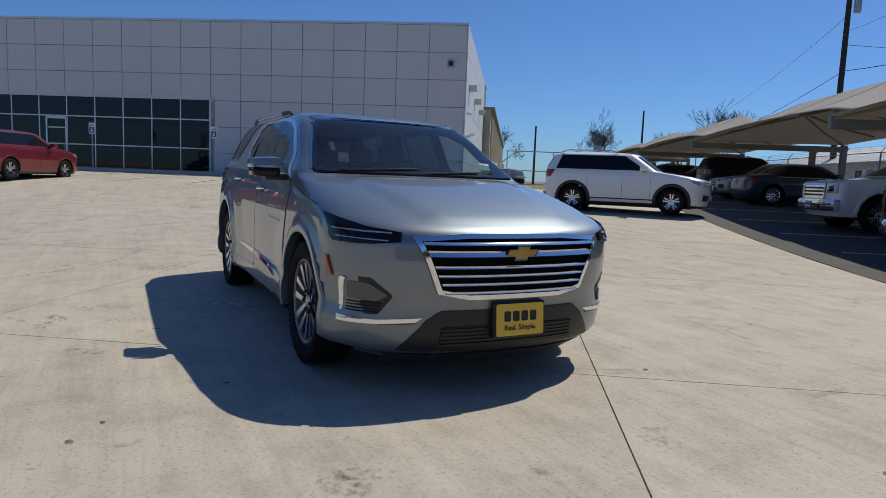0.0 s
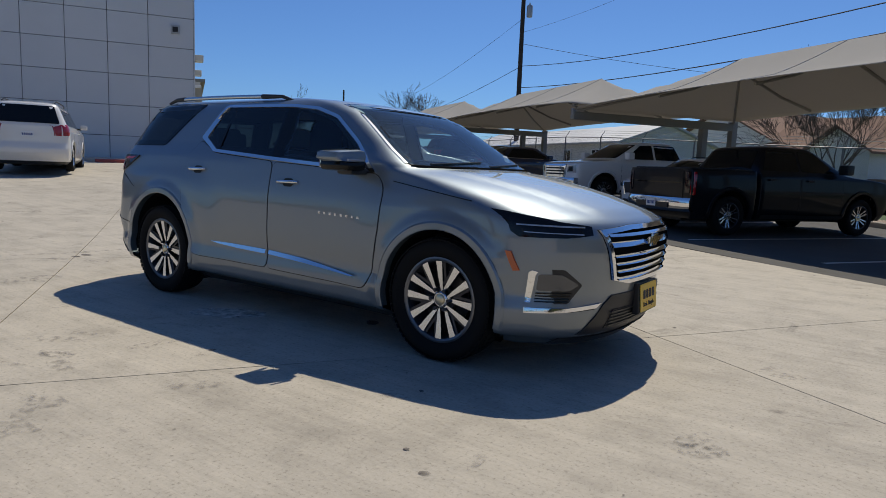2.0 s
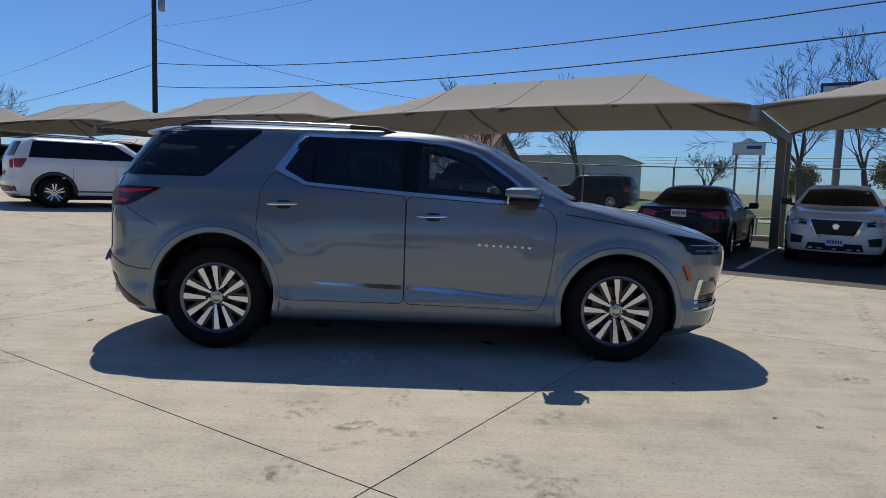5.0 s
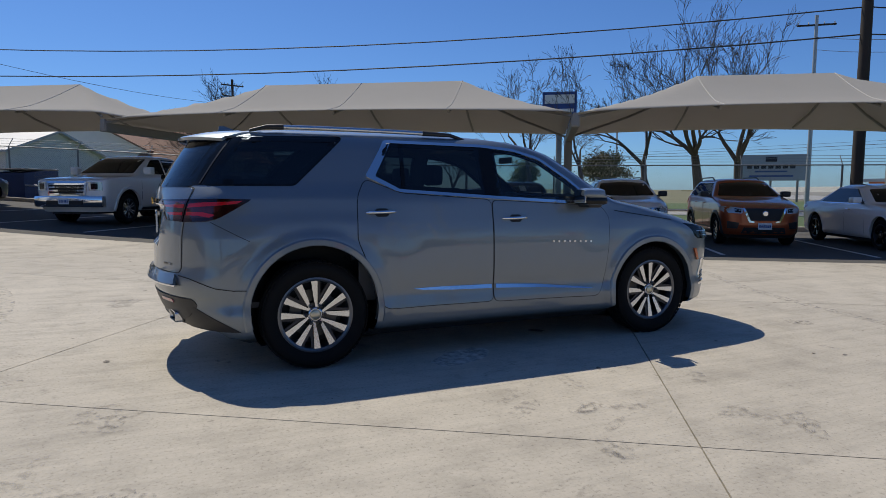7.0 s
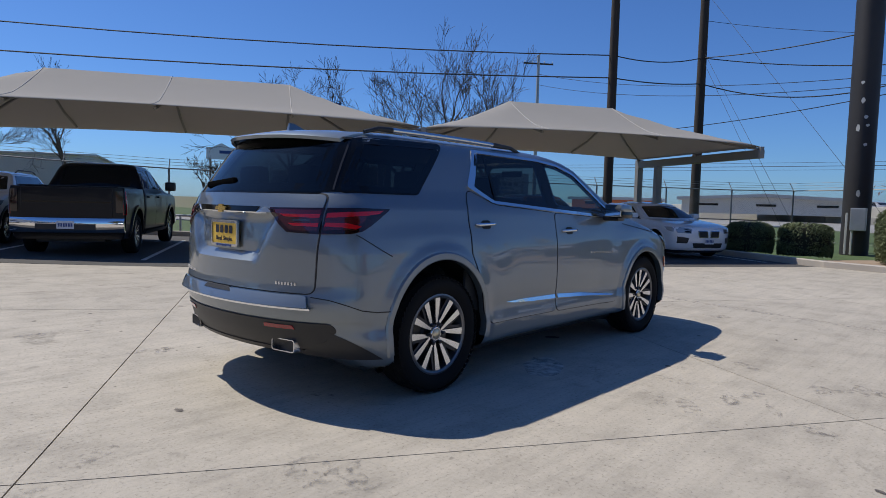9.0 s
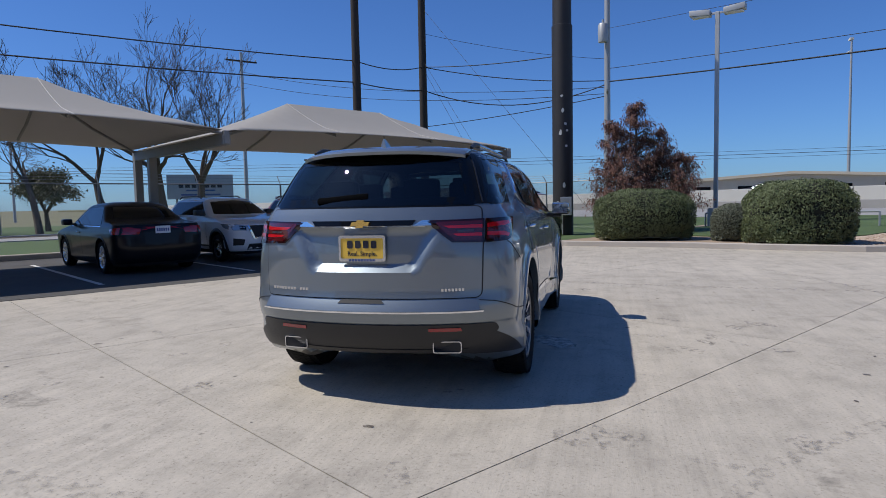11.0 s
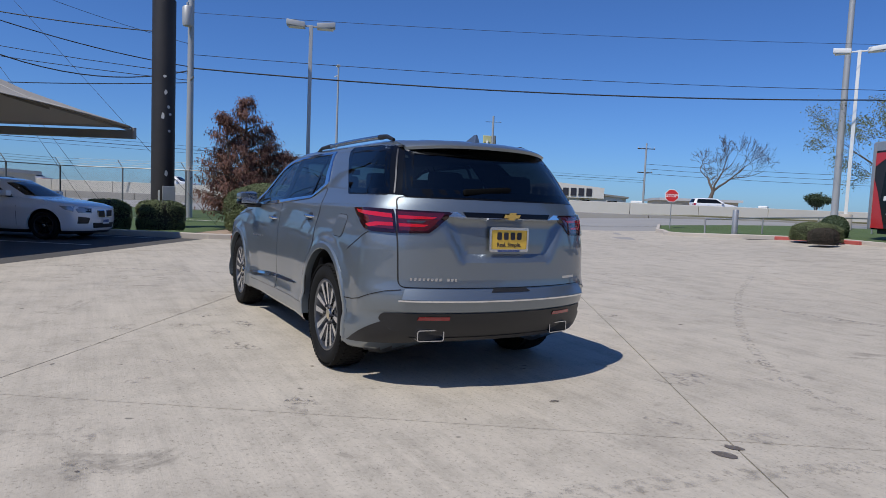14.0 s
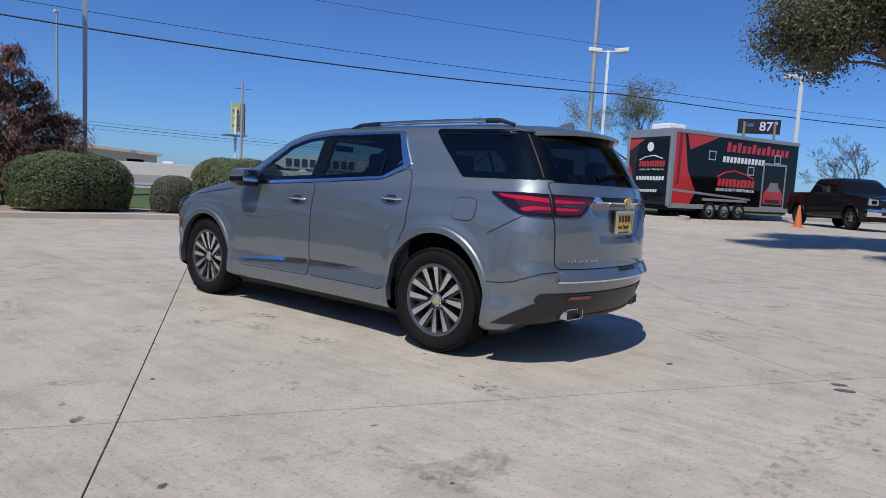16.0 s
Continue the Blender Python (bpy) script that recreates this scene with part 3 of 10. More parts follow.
def paint_mark(name, pts, w, label):
    bm = bmesh.new()
    for (a0, b0), (a1, b1) in zip(pts, pts[1:]):
        d = Vector((a1 - a0, b1 - b0)).normalized() * w / 2
        f = bm.faces.new([bm.verts.new(S(a, b, None, 0.034)) for a, b in ((a0 - d.y, b0 + d.x), (a0 + d.y, b0 - d.x), (a1 + d.y, b1 - d.x), (a1 - d.y, b1 + d.x))])
        f.normal_update()
        if f.normal.z < 0:
            f.normal_flip()
    return tagged(part(name, bm, M["stripe"], None), label, "road marking", kind="structure")


for k in range(7):
    paint_mark("stall_line_showroom", [(17.4, -5.0 - 2.8 * k), (22.3, -5.0 - 2.8 * k)], 0.1, "faded white stall line before the showroom")


def build_slabs():
    """Square concrete slabs with open joints, each an object of its own."""
    lot = new("concrete_lot")
    tagged(lot, "pale stained concrete slabs of the car lot", "pavement", kind="structure")
    n = 0
    P, J = 4.585, 0.0045
    for i in range(-6, 6):
        for j in range(-9, 3):
            a0, b0 = -1.65 + P * i, -2.66 + P * (j - 1) + P
            a1, b1 = a0 + P, b0 + P
            if b1 > 6.6 or a0 > 22.5:
                continue
            a1 = min(a1, 22.55)
            # stay clear of the islands
            if a0 < -20.4 and (b0 > -3.6 or b1 < -9.0) or a0 < -27:
                continue
            if a0 < -16 and b1 > -2:
                continue
            K = 5
            vs, fs = [], []
            for y in range(K + 1):
                for x in range(K + 1):
                    a = a0 + J + (a1 - a0 - 2 * J) * x / K
                    b = b0 + J + (b1 - b0 - 2 * J) * y / K
                    p = S(a, b)
                    vs.append(p)
            for y in range(K):
                for x in range(K):
                    q = y * (K + 1) + x
                    fs.append((q, q + K + 1, q + K + 2, q + 1))
            rim = list(range(K)) + [y * (K + 1) + K for y in range(K)] + [K * (K + 1) + x for x in range(K, 0, -1)] + [y * (K + 1) for y in range(K, 0, -1)]
            base = len(vs)
            vs += [vs[r] - Vector((0, 0, 0.035)) for r in rim]
            m = len(rim)
            fs += [(rim[k], rim[(k + 1) % m], base + (k + 1) % m, base + k) for k in range(m)]
            me = mesh_from("slab", vs, fs, M["concrete"])
            bmx = bmesh.new()
            bmx.from_mesh(me)
            bmesh.ops.recalc_face_normals(bmx, faces=bmx.faces[:])
            if sum(f.normal.z for f in bmx.faces) < 0:
                bmesh.ops.reverse_faces(bmx, faces=bmx.faces[:])
            bmx.to_mesh(me)
            bmx.free()
            ob = new("slab", me)
            ob.parent = lot
            n += 1
    return lot


concrete_lot = build_slabs()
sheet("joint_bed", [(-27, -44), (22.5, -44), (22.5, 6.5), (-27, 6.5)], mat("joint_filler", (0.07, 0.06, 0.05), 0.9, var=0.2), "dark filler in the slab joints", "pavement", -0.022, 3.0, skirt=0.03)


# ---- marks on the slabs ----
def stain_mat(name, color, edge0, edge1, scale, rough=0.85):
    """A worn mark: patchy, so that the slab shows through it."""
    m = bpy.data.materials.new(name)
    m.use_nodes = True
    nt = m.node_tree
    L, N = nt.links.new, nt.nodes.new
    p = nt.nodes["Principled BSDF"]
    p.inputs["Base Color"].default_value, p.inputs["Roughness"].default_value = (*color, 1), rough
    pos = N("ShaderNodeNewGeometry").outputs["Position"]
    n, rp = N("ShaderNodeTexNoise"), N("ShaderNodeMapRange")
    n.inputs["Scale"].default_value, n.inputs["Detail"].default_value, n.inputs["Roughness"].default_value = scale, 5, 0.6
    L(pos, n.inputs["Vector"]), L(n.outputs["Fac"], rp.inputs["Value"])
    rp.inputs["From Min"].default_value, rp.inputs["From Max"].default_value = edge0, edge1
    L(rp.outputs[0], p.inputs["Alpha"])
    return m


STAIN = {"scuff": stain_mat("tyre_scuff", (0.24, 0.22, 0.198), 0.47, 1.0, 18), "oil": stain_mat("oil_spot", (0.12, 0.10, 0.085), 0.28, 0.55, 14, 0.7), "pale": stain_mat("pale_patch", (0.58, 0.55, 0.49), 0.30, 0.60, 9), "tyre": stain_mat("tyre_track", (0.28, 0.26, 0.225), 0.48, 1.0, 16)}


def blob(bm, rng, x, y, rx, ry, turn, n=18, lift=0.004):
    """An irregular flat patch on the slab."""
    c, s = math.cos(turn), math.sin(turn)
    ph = rng.uniform(0, 9)
    pts = []
    for k in range(n):
        t = 2 * math.pi * k / n
        w = 1 + .28 * noise.noise(Vector((ph + 1.6 * math.cos(t), 1.6 * math.sin(t), ph))) + rng.uniform(-.07, .07)
        u, v = rx * w * math.cos(t), ry * w * math.sin(t)
        px_, py_ = x + u * c - v * s, y + u * s + v * c
        pts.append(bm.verts.new((px_, py_, gh(px_, py_) + lift)))
    bm.faces.new(pts)


rng_s = random.Random(5)
bm = bmesh.new()
for x, y in ((-.6, -2.2), (-.3, -2.45), (-.3, -2.73), (.55, -2.86), (.7, -3.15), (-.46, -3.05), (.9, -2.2), (-.02, -2.48), (-.05, -1.95), (-2.94, -1.32), (-2.81, -1.62), (-3.61, -.58), (.38, 2.27), (.29, 1.7), (-.13, 1.48), (-.72, 1.33), (.2, 1.14), (-1.0, 2.03), (.73, 1.4), (-2.43, 1.34), (-2.98, 2.58), (-2.52, 2.56), (-.62, 3.16), (3.27, .37), (3.18, -1.19), (-3.89, -.86), (-2.78, -2.63)):
    for _ in range(rng_s.choice((1, 2, 2, 3))):
        blob(bm, rng_s, x + rng_s.gauss(0, .05), y + rng_s.gauss(0, .05), rng_s.uniform(.10, .20), rng_s.uniform(.035, .075), rng_s.gauss(.5, .6))
for _ in range(45):
    blob(bm, rng_s, rng_s.uniform(-9, 9), rng_s.uniform(-7, 7), rng_s.uniform(.05, .16), rng_s.uniform(.02, .05), rng_s.uniform(0, 3))
tagged(part("scuff_marks", bm, STAIN["scuff"], None), "faint grey tyre scuffs on the slabs", "stain", kind="stuff")
bm = bmesh.new()
for x, y, q in ((-4.05, -.42, .052), (-4.0, -.56, .040), (-2.95, -.16, .028), (-1.25, 3.33, .035), (.35, -1.75, .02), (1.6, -3.2, .018), (-1.9, -3.1, .015), (2.4, -2.2, .02), (-1.2, -3.4, .02), (-2.2, 3.4, .018), (-.4, 3.9, .015), (3.1, -3.0, .02), (-.9, 0.0, .09), (.6, -.5, .06)):
    blob(bm, rng_s, x, y, q * 1.3, q * .8, rng_s.uniform(0, 3), 14, .0045)
for _ in range(110):
    q = rng_s.uniform(.006, .017)
    blob(bm, rng_s, rng_s.uniform(-8, 8), rng_s.uniform(-7, 7), q * 1.2, q * .8, rng_s.uniform(0, 3), 8, .0045)
tagged(part("oil_spots", bm, STAIN["oil"], None), "small dark oil spots and specks on the slabs", "stain", kind="stuff")
bm = bmesh.new()
blob(bm, rng_s, -.42, -1.06, .34, .15, .55, 20)
tagged(part("pale_patch", bm, STAIN["pale"], None), "pale worn patch in the concrete", "stain", kind="structure")


def track(bm, pts, w, lift=.004):
    pts = [Vector(p) for p in pts]
    fine_ = []
    n = len(pts)
    for i in range(n - 1):
        p0, p1, p2, p3 = pts[max(0, i - 1)], pts[i], pts[i + 1], pts[min(n - 1, i + 2)]
        for k in range(10):
            t = k / 10
            fine_.append(.5 * (2 * p1 + (p2 - p0) * t + (2 * p0 - 5 * p1 + 4 * p2 - p3) * t * t + (3 * p1 - p0 - 3 * p2 + p3) * t ** 3))
    fine_.append(pts[-1])
    rows = []
    for i, p in enumerate(fine_):
        d = fine_[min(i + 1, len(fine_) - 1)] - fine_[max(i - 1, 0)]
        s = Vector((-d.y, d.x)).normalized() * w / 2
        rows.append([bm.verts.new((q.x, q.y, gh(q.x, q.y) + lift)) for q in (p + s, p - s)])
    for a, b in zip(rows, rows[1:]):
        bm.faces.new((a[0], a[1], b[1], b[0]))


bm = bmesh.new()
track(bm, [(2.2, -9.5), (.51, -6.8), (-1.0, -4.7), (-2.0, -3.46), (-2.87, -2.54), (-3.54, -2.07), (-4.6, -1.7)], .10)
track(bm, [(-5.5, -7.5), (-3.0, -6.2), (-.2, -5.6), (3.0, -5.2), (6.5, -4.2)], .16)
track(bm, [(-7.5, -4.5), (-5.2, -2.6), (-4.1, .6), (-4.3, 3.6), (-6.0, 7.0)], .14)
track(bm, [(3.2, -7.0), (3.6, -3.4), (4.4, 0.2), (6.0, 3.2)], .15)
tagged(part("tyre_tracks", bm, STAIN["tyre"], None), "faint curved tyre tracks on the slabs", "stain", kind="stuff")


# ---- vehicles ----
def lerp_list(tab, z):
    if z <= tab[0][0]:
        return tab[0][1]
    for (z0, v0), (z1, v1) in zip(tab, tab[1:]):
        if z <= z1:
            return v0 + (v1 - v0) * (z - z0) / (z1 - z0) if z1 > z0 else v1
    return tab[-1][1]


class Shell:
    """A body as a stack of plan outlines: front and rear reach, half width, and how far the corners sweep back, by height."""

    def __init__(self, front, rear, width, sweep_f, sweep_r, levels, nf=2.4, nr=3.0, belly=0.012, relief=None):
        self.front, self.rear, self.width, self.sf, self.sr, self.levels, self.nf, self.nr, self.belly = front, rear, width, sweep_f, sweep_r, levels, nf, nr, belly
        self.relief = relief or (lambda x, z: 0.0)  # how far the flank swells, by place

    def at(self, z):
        return [lerp_list(t, z) for t in (self.front, self.rear, self.width, self.sf, self.sr)]

    def side(self, x, z):
        """Half width at a place along the body."""
        xf, xr, w, lf, lr = self.at(z)
        lf, lr = min(lf, max(0.02, (xf - xr) * 0.49)), min(lr, max(0.02, (xf - xr) * 0.49))
        mid = (xf + xr) / 2
        bow = 1 - self.belly * ((x - mid) / max(0.2, (xf - xr) / 2)) ** 2
        if x > xf - lf:
            t = min(1.0, max(0.0, (x - xf + lf) / lf))
            return (w * bow + self.relief(x, z)) * max(0.0, 1 - t ** self.nf) ** (1 / self.nf)
        if x < xr + lr:
            t = min(1.0, max(0.0, (xr + lr - x) / lr))
            return (w * bow + self.relief(x, z)) * max(0.0, 1 - t ** self.nr) ** (1 / self.nr)
        return w * bow + self.relief(x, z)

    def fore(self, y, z):
        xf, xr, w, lf, lr = self.at(z)
        t = min(1.0, abs(y) / (w * (1 - self.belly * 0.7)))
        return xf - lf + lf * max(0.0, 1 - t ** self.nf) ** (1 / self.nf)

    def aft(self, y, z):
        xf, xr, w, lf, lr = self.at(z)
        t = min(1.0, abs(y) / (w * (1 - self.belly * 0.7)))
        return xr + lr - lr * max(0.0, 1 - t ** self.nr) ** (1 / self.nr)

    def outline(self, z, nq=9, ns=40):
        xf, xr, w, lf, lr = self.at(z)
        lf, lr = min(lf, max(0.02, (xf - xr) * 0.49)), min(lr, max(0.02, (xf - xr) * 0.49))
        pts = []
        for k in range(nq):
            t = math.pi / 2 * k / nq
            s, c = math.sin(t) ** (2 / self.nf), math.cos(t) ** (2 / self.nf)
            x = xf - lf + lf * c
            mid = (xf + xr) / 2
            bow = 1 - self.belly * ((x - mid) / max(0.2, (xf - xr) / 2)) ** 2
            pts.append((x, (w * bow + self.relief(x, z)) * s))
        for k in range(ns + 1):
            x = xf - lf + (xr + lr - xf + lf) * k / ns
            pts.append((x, self.side(x, z)))
        for k in range(nq - 1, -1, -1):
            t = math.pi / 2 * k / nq
            s, c = math.sin(t) ** (2 / self.nr), math.cos(t) ** (2 / self.nr)
            x = xr + lr - lr * c
            mid = (xf + xr) / 2
            bow = 1 - self.belly * ((x - mid) / max(0.2, (xf - xr) / 2)) ** 2
            pts.append((x, (w * bow + self.relief(x, z)) * s))
        return pts


def shell_mesh(sh, arches, holes=(), nq=9, ns=40):
    """The skin of a shell with round wheel openings and window holes cut into it."""
    bm = bmesh.new()
    rings = []
    for z in sh.levels:
        half = sh.outline(z, nq, ns)
        full = half + [(x, -y) for x, y in half[-2:0:-1]]
        rings.append([bm.verts.new((x, y, z)) for x, y in full])
    n = len(rings[0])
    for r0, r1 in zip(rings, rings[1:]):
        for k in range(n):
            bm.faces.new((r0[k], r0[(k + 1) % n], r1[(k + 1) % n], r1[k]))
    bm.faces.new(rings[0][::-1])
    # the crown of the roof
    top = rings[-1]
    c = sum((v.co for v in top), Vector()) / n
    cv = bm.verts.new(c + Vector((0, 0, 0.004)))
    for k in range(n):
        bm.faces.new((top[k], top[(k + 1) % n], cv))
    for ax, az, r, ymin in arches:
        for v in bm.verts:
            if abs(v.co.y) > ymin:
                d = math.hypot(v.co.x - ax, v.co.z - az)
                if abs(d - r) < 0.045 and d > 1e-3:
                    k = r / d
                    v.co.x, v.co.z = ax + (v.co.x - ax) * k, az + (v.co.z - az) * k
        dead = [f for f in bm.faces if len(f.verts) < 8 and all(abs(v.co.y) > ymin and math.hypot(v.co.x - ax, v.co.z - az) < r + 0.004 for v in f.verts)]
        bmesh.ops.delete(bm, geom=dead, context="FACES")
    for test in holes:
        dead = [f for f in bm.faces if all(test(v.co) for v in f.verts)]
        bmesh.ops.delete(bm, geom=dead, context="FACES")
    bmesh.ops.recalc_face_normals(bm, faces=bm.faces[:])
    return bm


def inside(poly, x, y):
    hit = False
    for (x0, y0), (x1, y1) in zip(poly, poly[1:] + poly[:1]):
        if (y0 > y) != (y1 > y) and x < (x1 - x0) * (y - y0) / (y1 - y0) + x0:
            hit = not hit
    return hit


def round_poly(poly, r, n=4):
    """The polygon with its corners rounded."""
    out = []
    m = len(poly)
    for i in range(m):
        p, a, b = Vector(poly[i]), Vector(poly[i - 1]), Vector(poly[(i + 1) % m])
        da, db = a - p, b - p
        k = min(r, da.length * 0.45, db.length * 0.45)
        p0, p1 = p + da.normalized() * k, p + db.normalized() * k
        for j in range(n + 1):
            t = j / n
            q = p0 * (1 - t) ** 2 + p * 2 * t * (1 - t) + p1 * t * t
            out.append((q.x, q.y))
    return out


def patch(poly, place, off=0.004, res=0.09, skirt=0.012, inner=None):
    """A panel cut out as a polygon in two coordinates and laid on a surface, with turned-in edges."""
    bm = bmesh.new()
    f = bm.faces.new([bm.verts.new((x, y, 0)) for x, y in poly])
    if inner:
        # a ring: bridge the outer and the inner outline
        bm.free()
        bm = bmesh.new()
        o, i = [bm.verts.new((x, y, 0)) for x, y in poly], [bm.verts.new((x, y, 0)) for x, y in inner]
        n = len(o)
        for k in range(n):
            bm.faces.new((o[k], o[(k + 1) % n], i[(k + 1) % n], i[k]))
    else:
        xs, ys = [p[0] for p in poly], [p[1] for p in poly]
        for lo, hi, nrm in ((min(xs), max(xs), (1, 0, 0)), (min(ys), max(ys), (0, 1, 0))):
            m = int((hi - lo) / res)
            for k in range(1, m + 1):
                bmesh.ops.bisect_plane(bm, geom=bm.verts[:] + bm.edges[:] + bm.faces[:], plane_co=Vector(nrm) * (lo + (hi - lo) * k / (m + 1)), plane_no=nrm)
    rim = [e for e in bm.edges if e.is_boundary]
    ext = bmesh.ops.extrude_edge_only(bm, edges=rim)
    low = {v for v in ext["geom"] if isinstance(v, bmesh.types.BMVert)}
    face_at = {f: f.calc_center_median() for f in bm.faces if not any(v in low for v in f.verts)}
    for v in bm.verts:
        v.co = Vector(place(v.co.x, v.co.y, off - (skirt if v in low else 0)))
    bmesh.ops.recalc_face_normals(bm, faces=bm.faces[:])
    # an open sheet may come out turned inside out: face it outwards
    if sum(f.normal.dot(Vector(place(c.x, c.y, off + 0.02)) - Vector(place(c.x, c.y, off))) for f, c in face_at.items()) < 0:
        bmesh.ops.reverse_faces(bm, faces=bm.faces[:])
    return bm


def dense(poly, step=0.05):
    """The polygon with points added along its long edges."""
    out = []
    for i in range(len(poly)):
        p, q = Vector(poly[i]), Vector(poly[(i + 1) % len(poly)])
        n = max(1, int((q - p).length / step))
        out += [tuple(p.lerp(q, k / n)) for k in range(n)]
    return out


def shrink(poly, d):
    """The polygon moved inwards by d along its corner bisectors."""
    out = []
    m = len(poly)
    area = sum(poly[i - 1][0] * poly[i][1] - poly[i][0] * poly[i - 1][1] for i in range(m))
    sg = 1 if area > 0 else -1
    for i in range(m):
        p, a, b = Vector(poly[i]), Vector(poly[i - 1]), Vector(poly[(i + 1) % m])
        e0, e1 = (p - a), (b - p)
        if e0.length < 1e-6 or e1.length < 1e-6:
            out.append(poly[i])
            continue
        e0.normalize(), e1.normalize()
        n0, n1 = Vector((-e0.y, e0.x)) * sg, Vector((-e1.y, e1.x)) * sg
        b_ = n0 + n1
        if b_.length < 1e-4:
            out.append(poly[i])
            continue
        b_.normalize()
        k = d / max(0.35, b_.dot(n0))
        q = p + b_ * k
        out.append((q.x, q.y))
    return out


def on_side(sh, s):
    return lambda x, z, o: (x, s * (sh.side(x, z) + o), z)


def on_front(sh):
    return lambda y, z, o: (sh.fore(y, z) + o, y, z)


def on_rear(sh):
    return lambda y, z, o: (sh.aft(y, z) - o, y, z)


def on_corner(sh, s, end, extra=None):
    """Places by a run u along the plan outline: below 0 round the corner (-.5 is the middle of the end), above 0 metres along the flank."""
    def at(u, z):
        xf, xr, w, lf, lr = sh.at(z)
        n, x0, l, sg = (sh.nf, xf - lf, lf, 1) if end > 0 else (sh.nr, xr + lr, lr, -1)
        if u >= 0:
            x = x0 - sg * u
            return x, sh.side(x, z)
        t = math.pi / 2 * max(0.0, 1 + u / 0.5)
        x, y = x0 + sg * l * max(0.0, math.cos(t)) ** (2 / n), w * (1 - sh.belly) * math.sin(t) ** (2 / n)
        return (x + (extra(y, z) if extra else 0.0)), y

    def place(u, z, o):
        (x0, y0), (x1, y1), (x, y) = at(u - .004, z), at(u + .004, z), at(u, z)
        d = Vector((x1 - x0, y1 - y0)).normalized() if (x1, y1) != (x0, y0) else Vector((1, 0))
        nx, ny = (d.y, -d.x) if end > 0 else (-d.y, d.x)
        if ny < 0 and abs(ny) > abs(nx):
            nx, ny = -nx, -ny
        return (x + nx * o, s * (y + ny * o), z)

    return place


WHEELS = {}


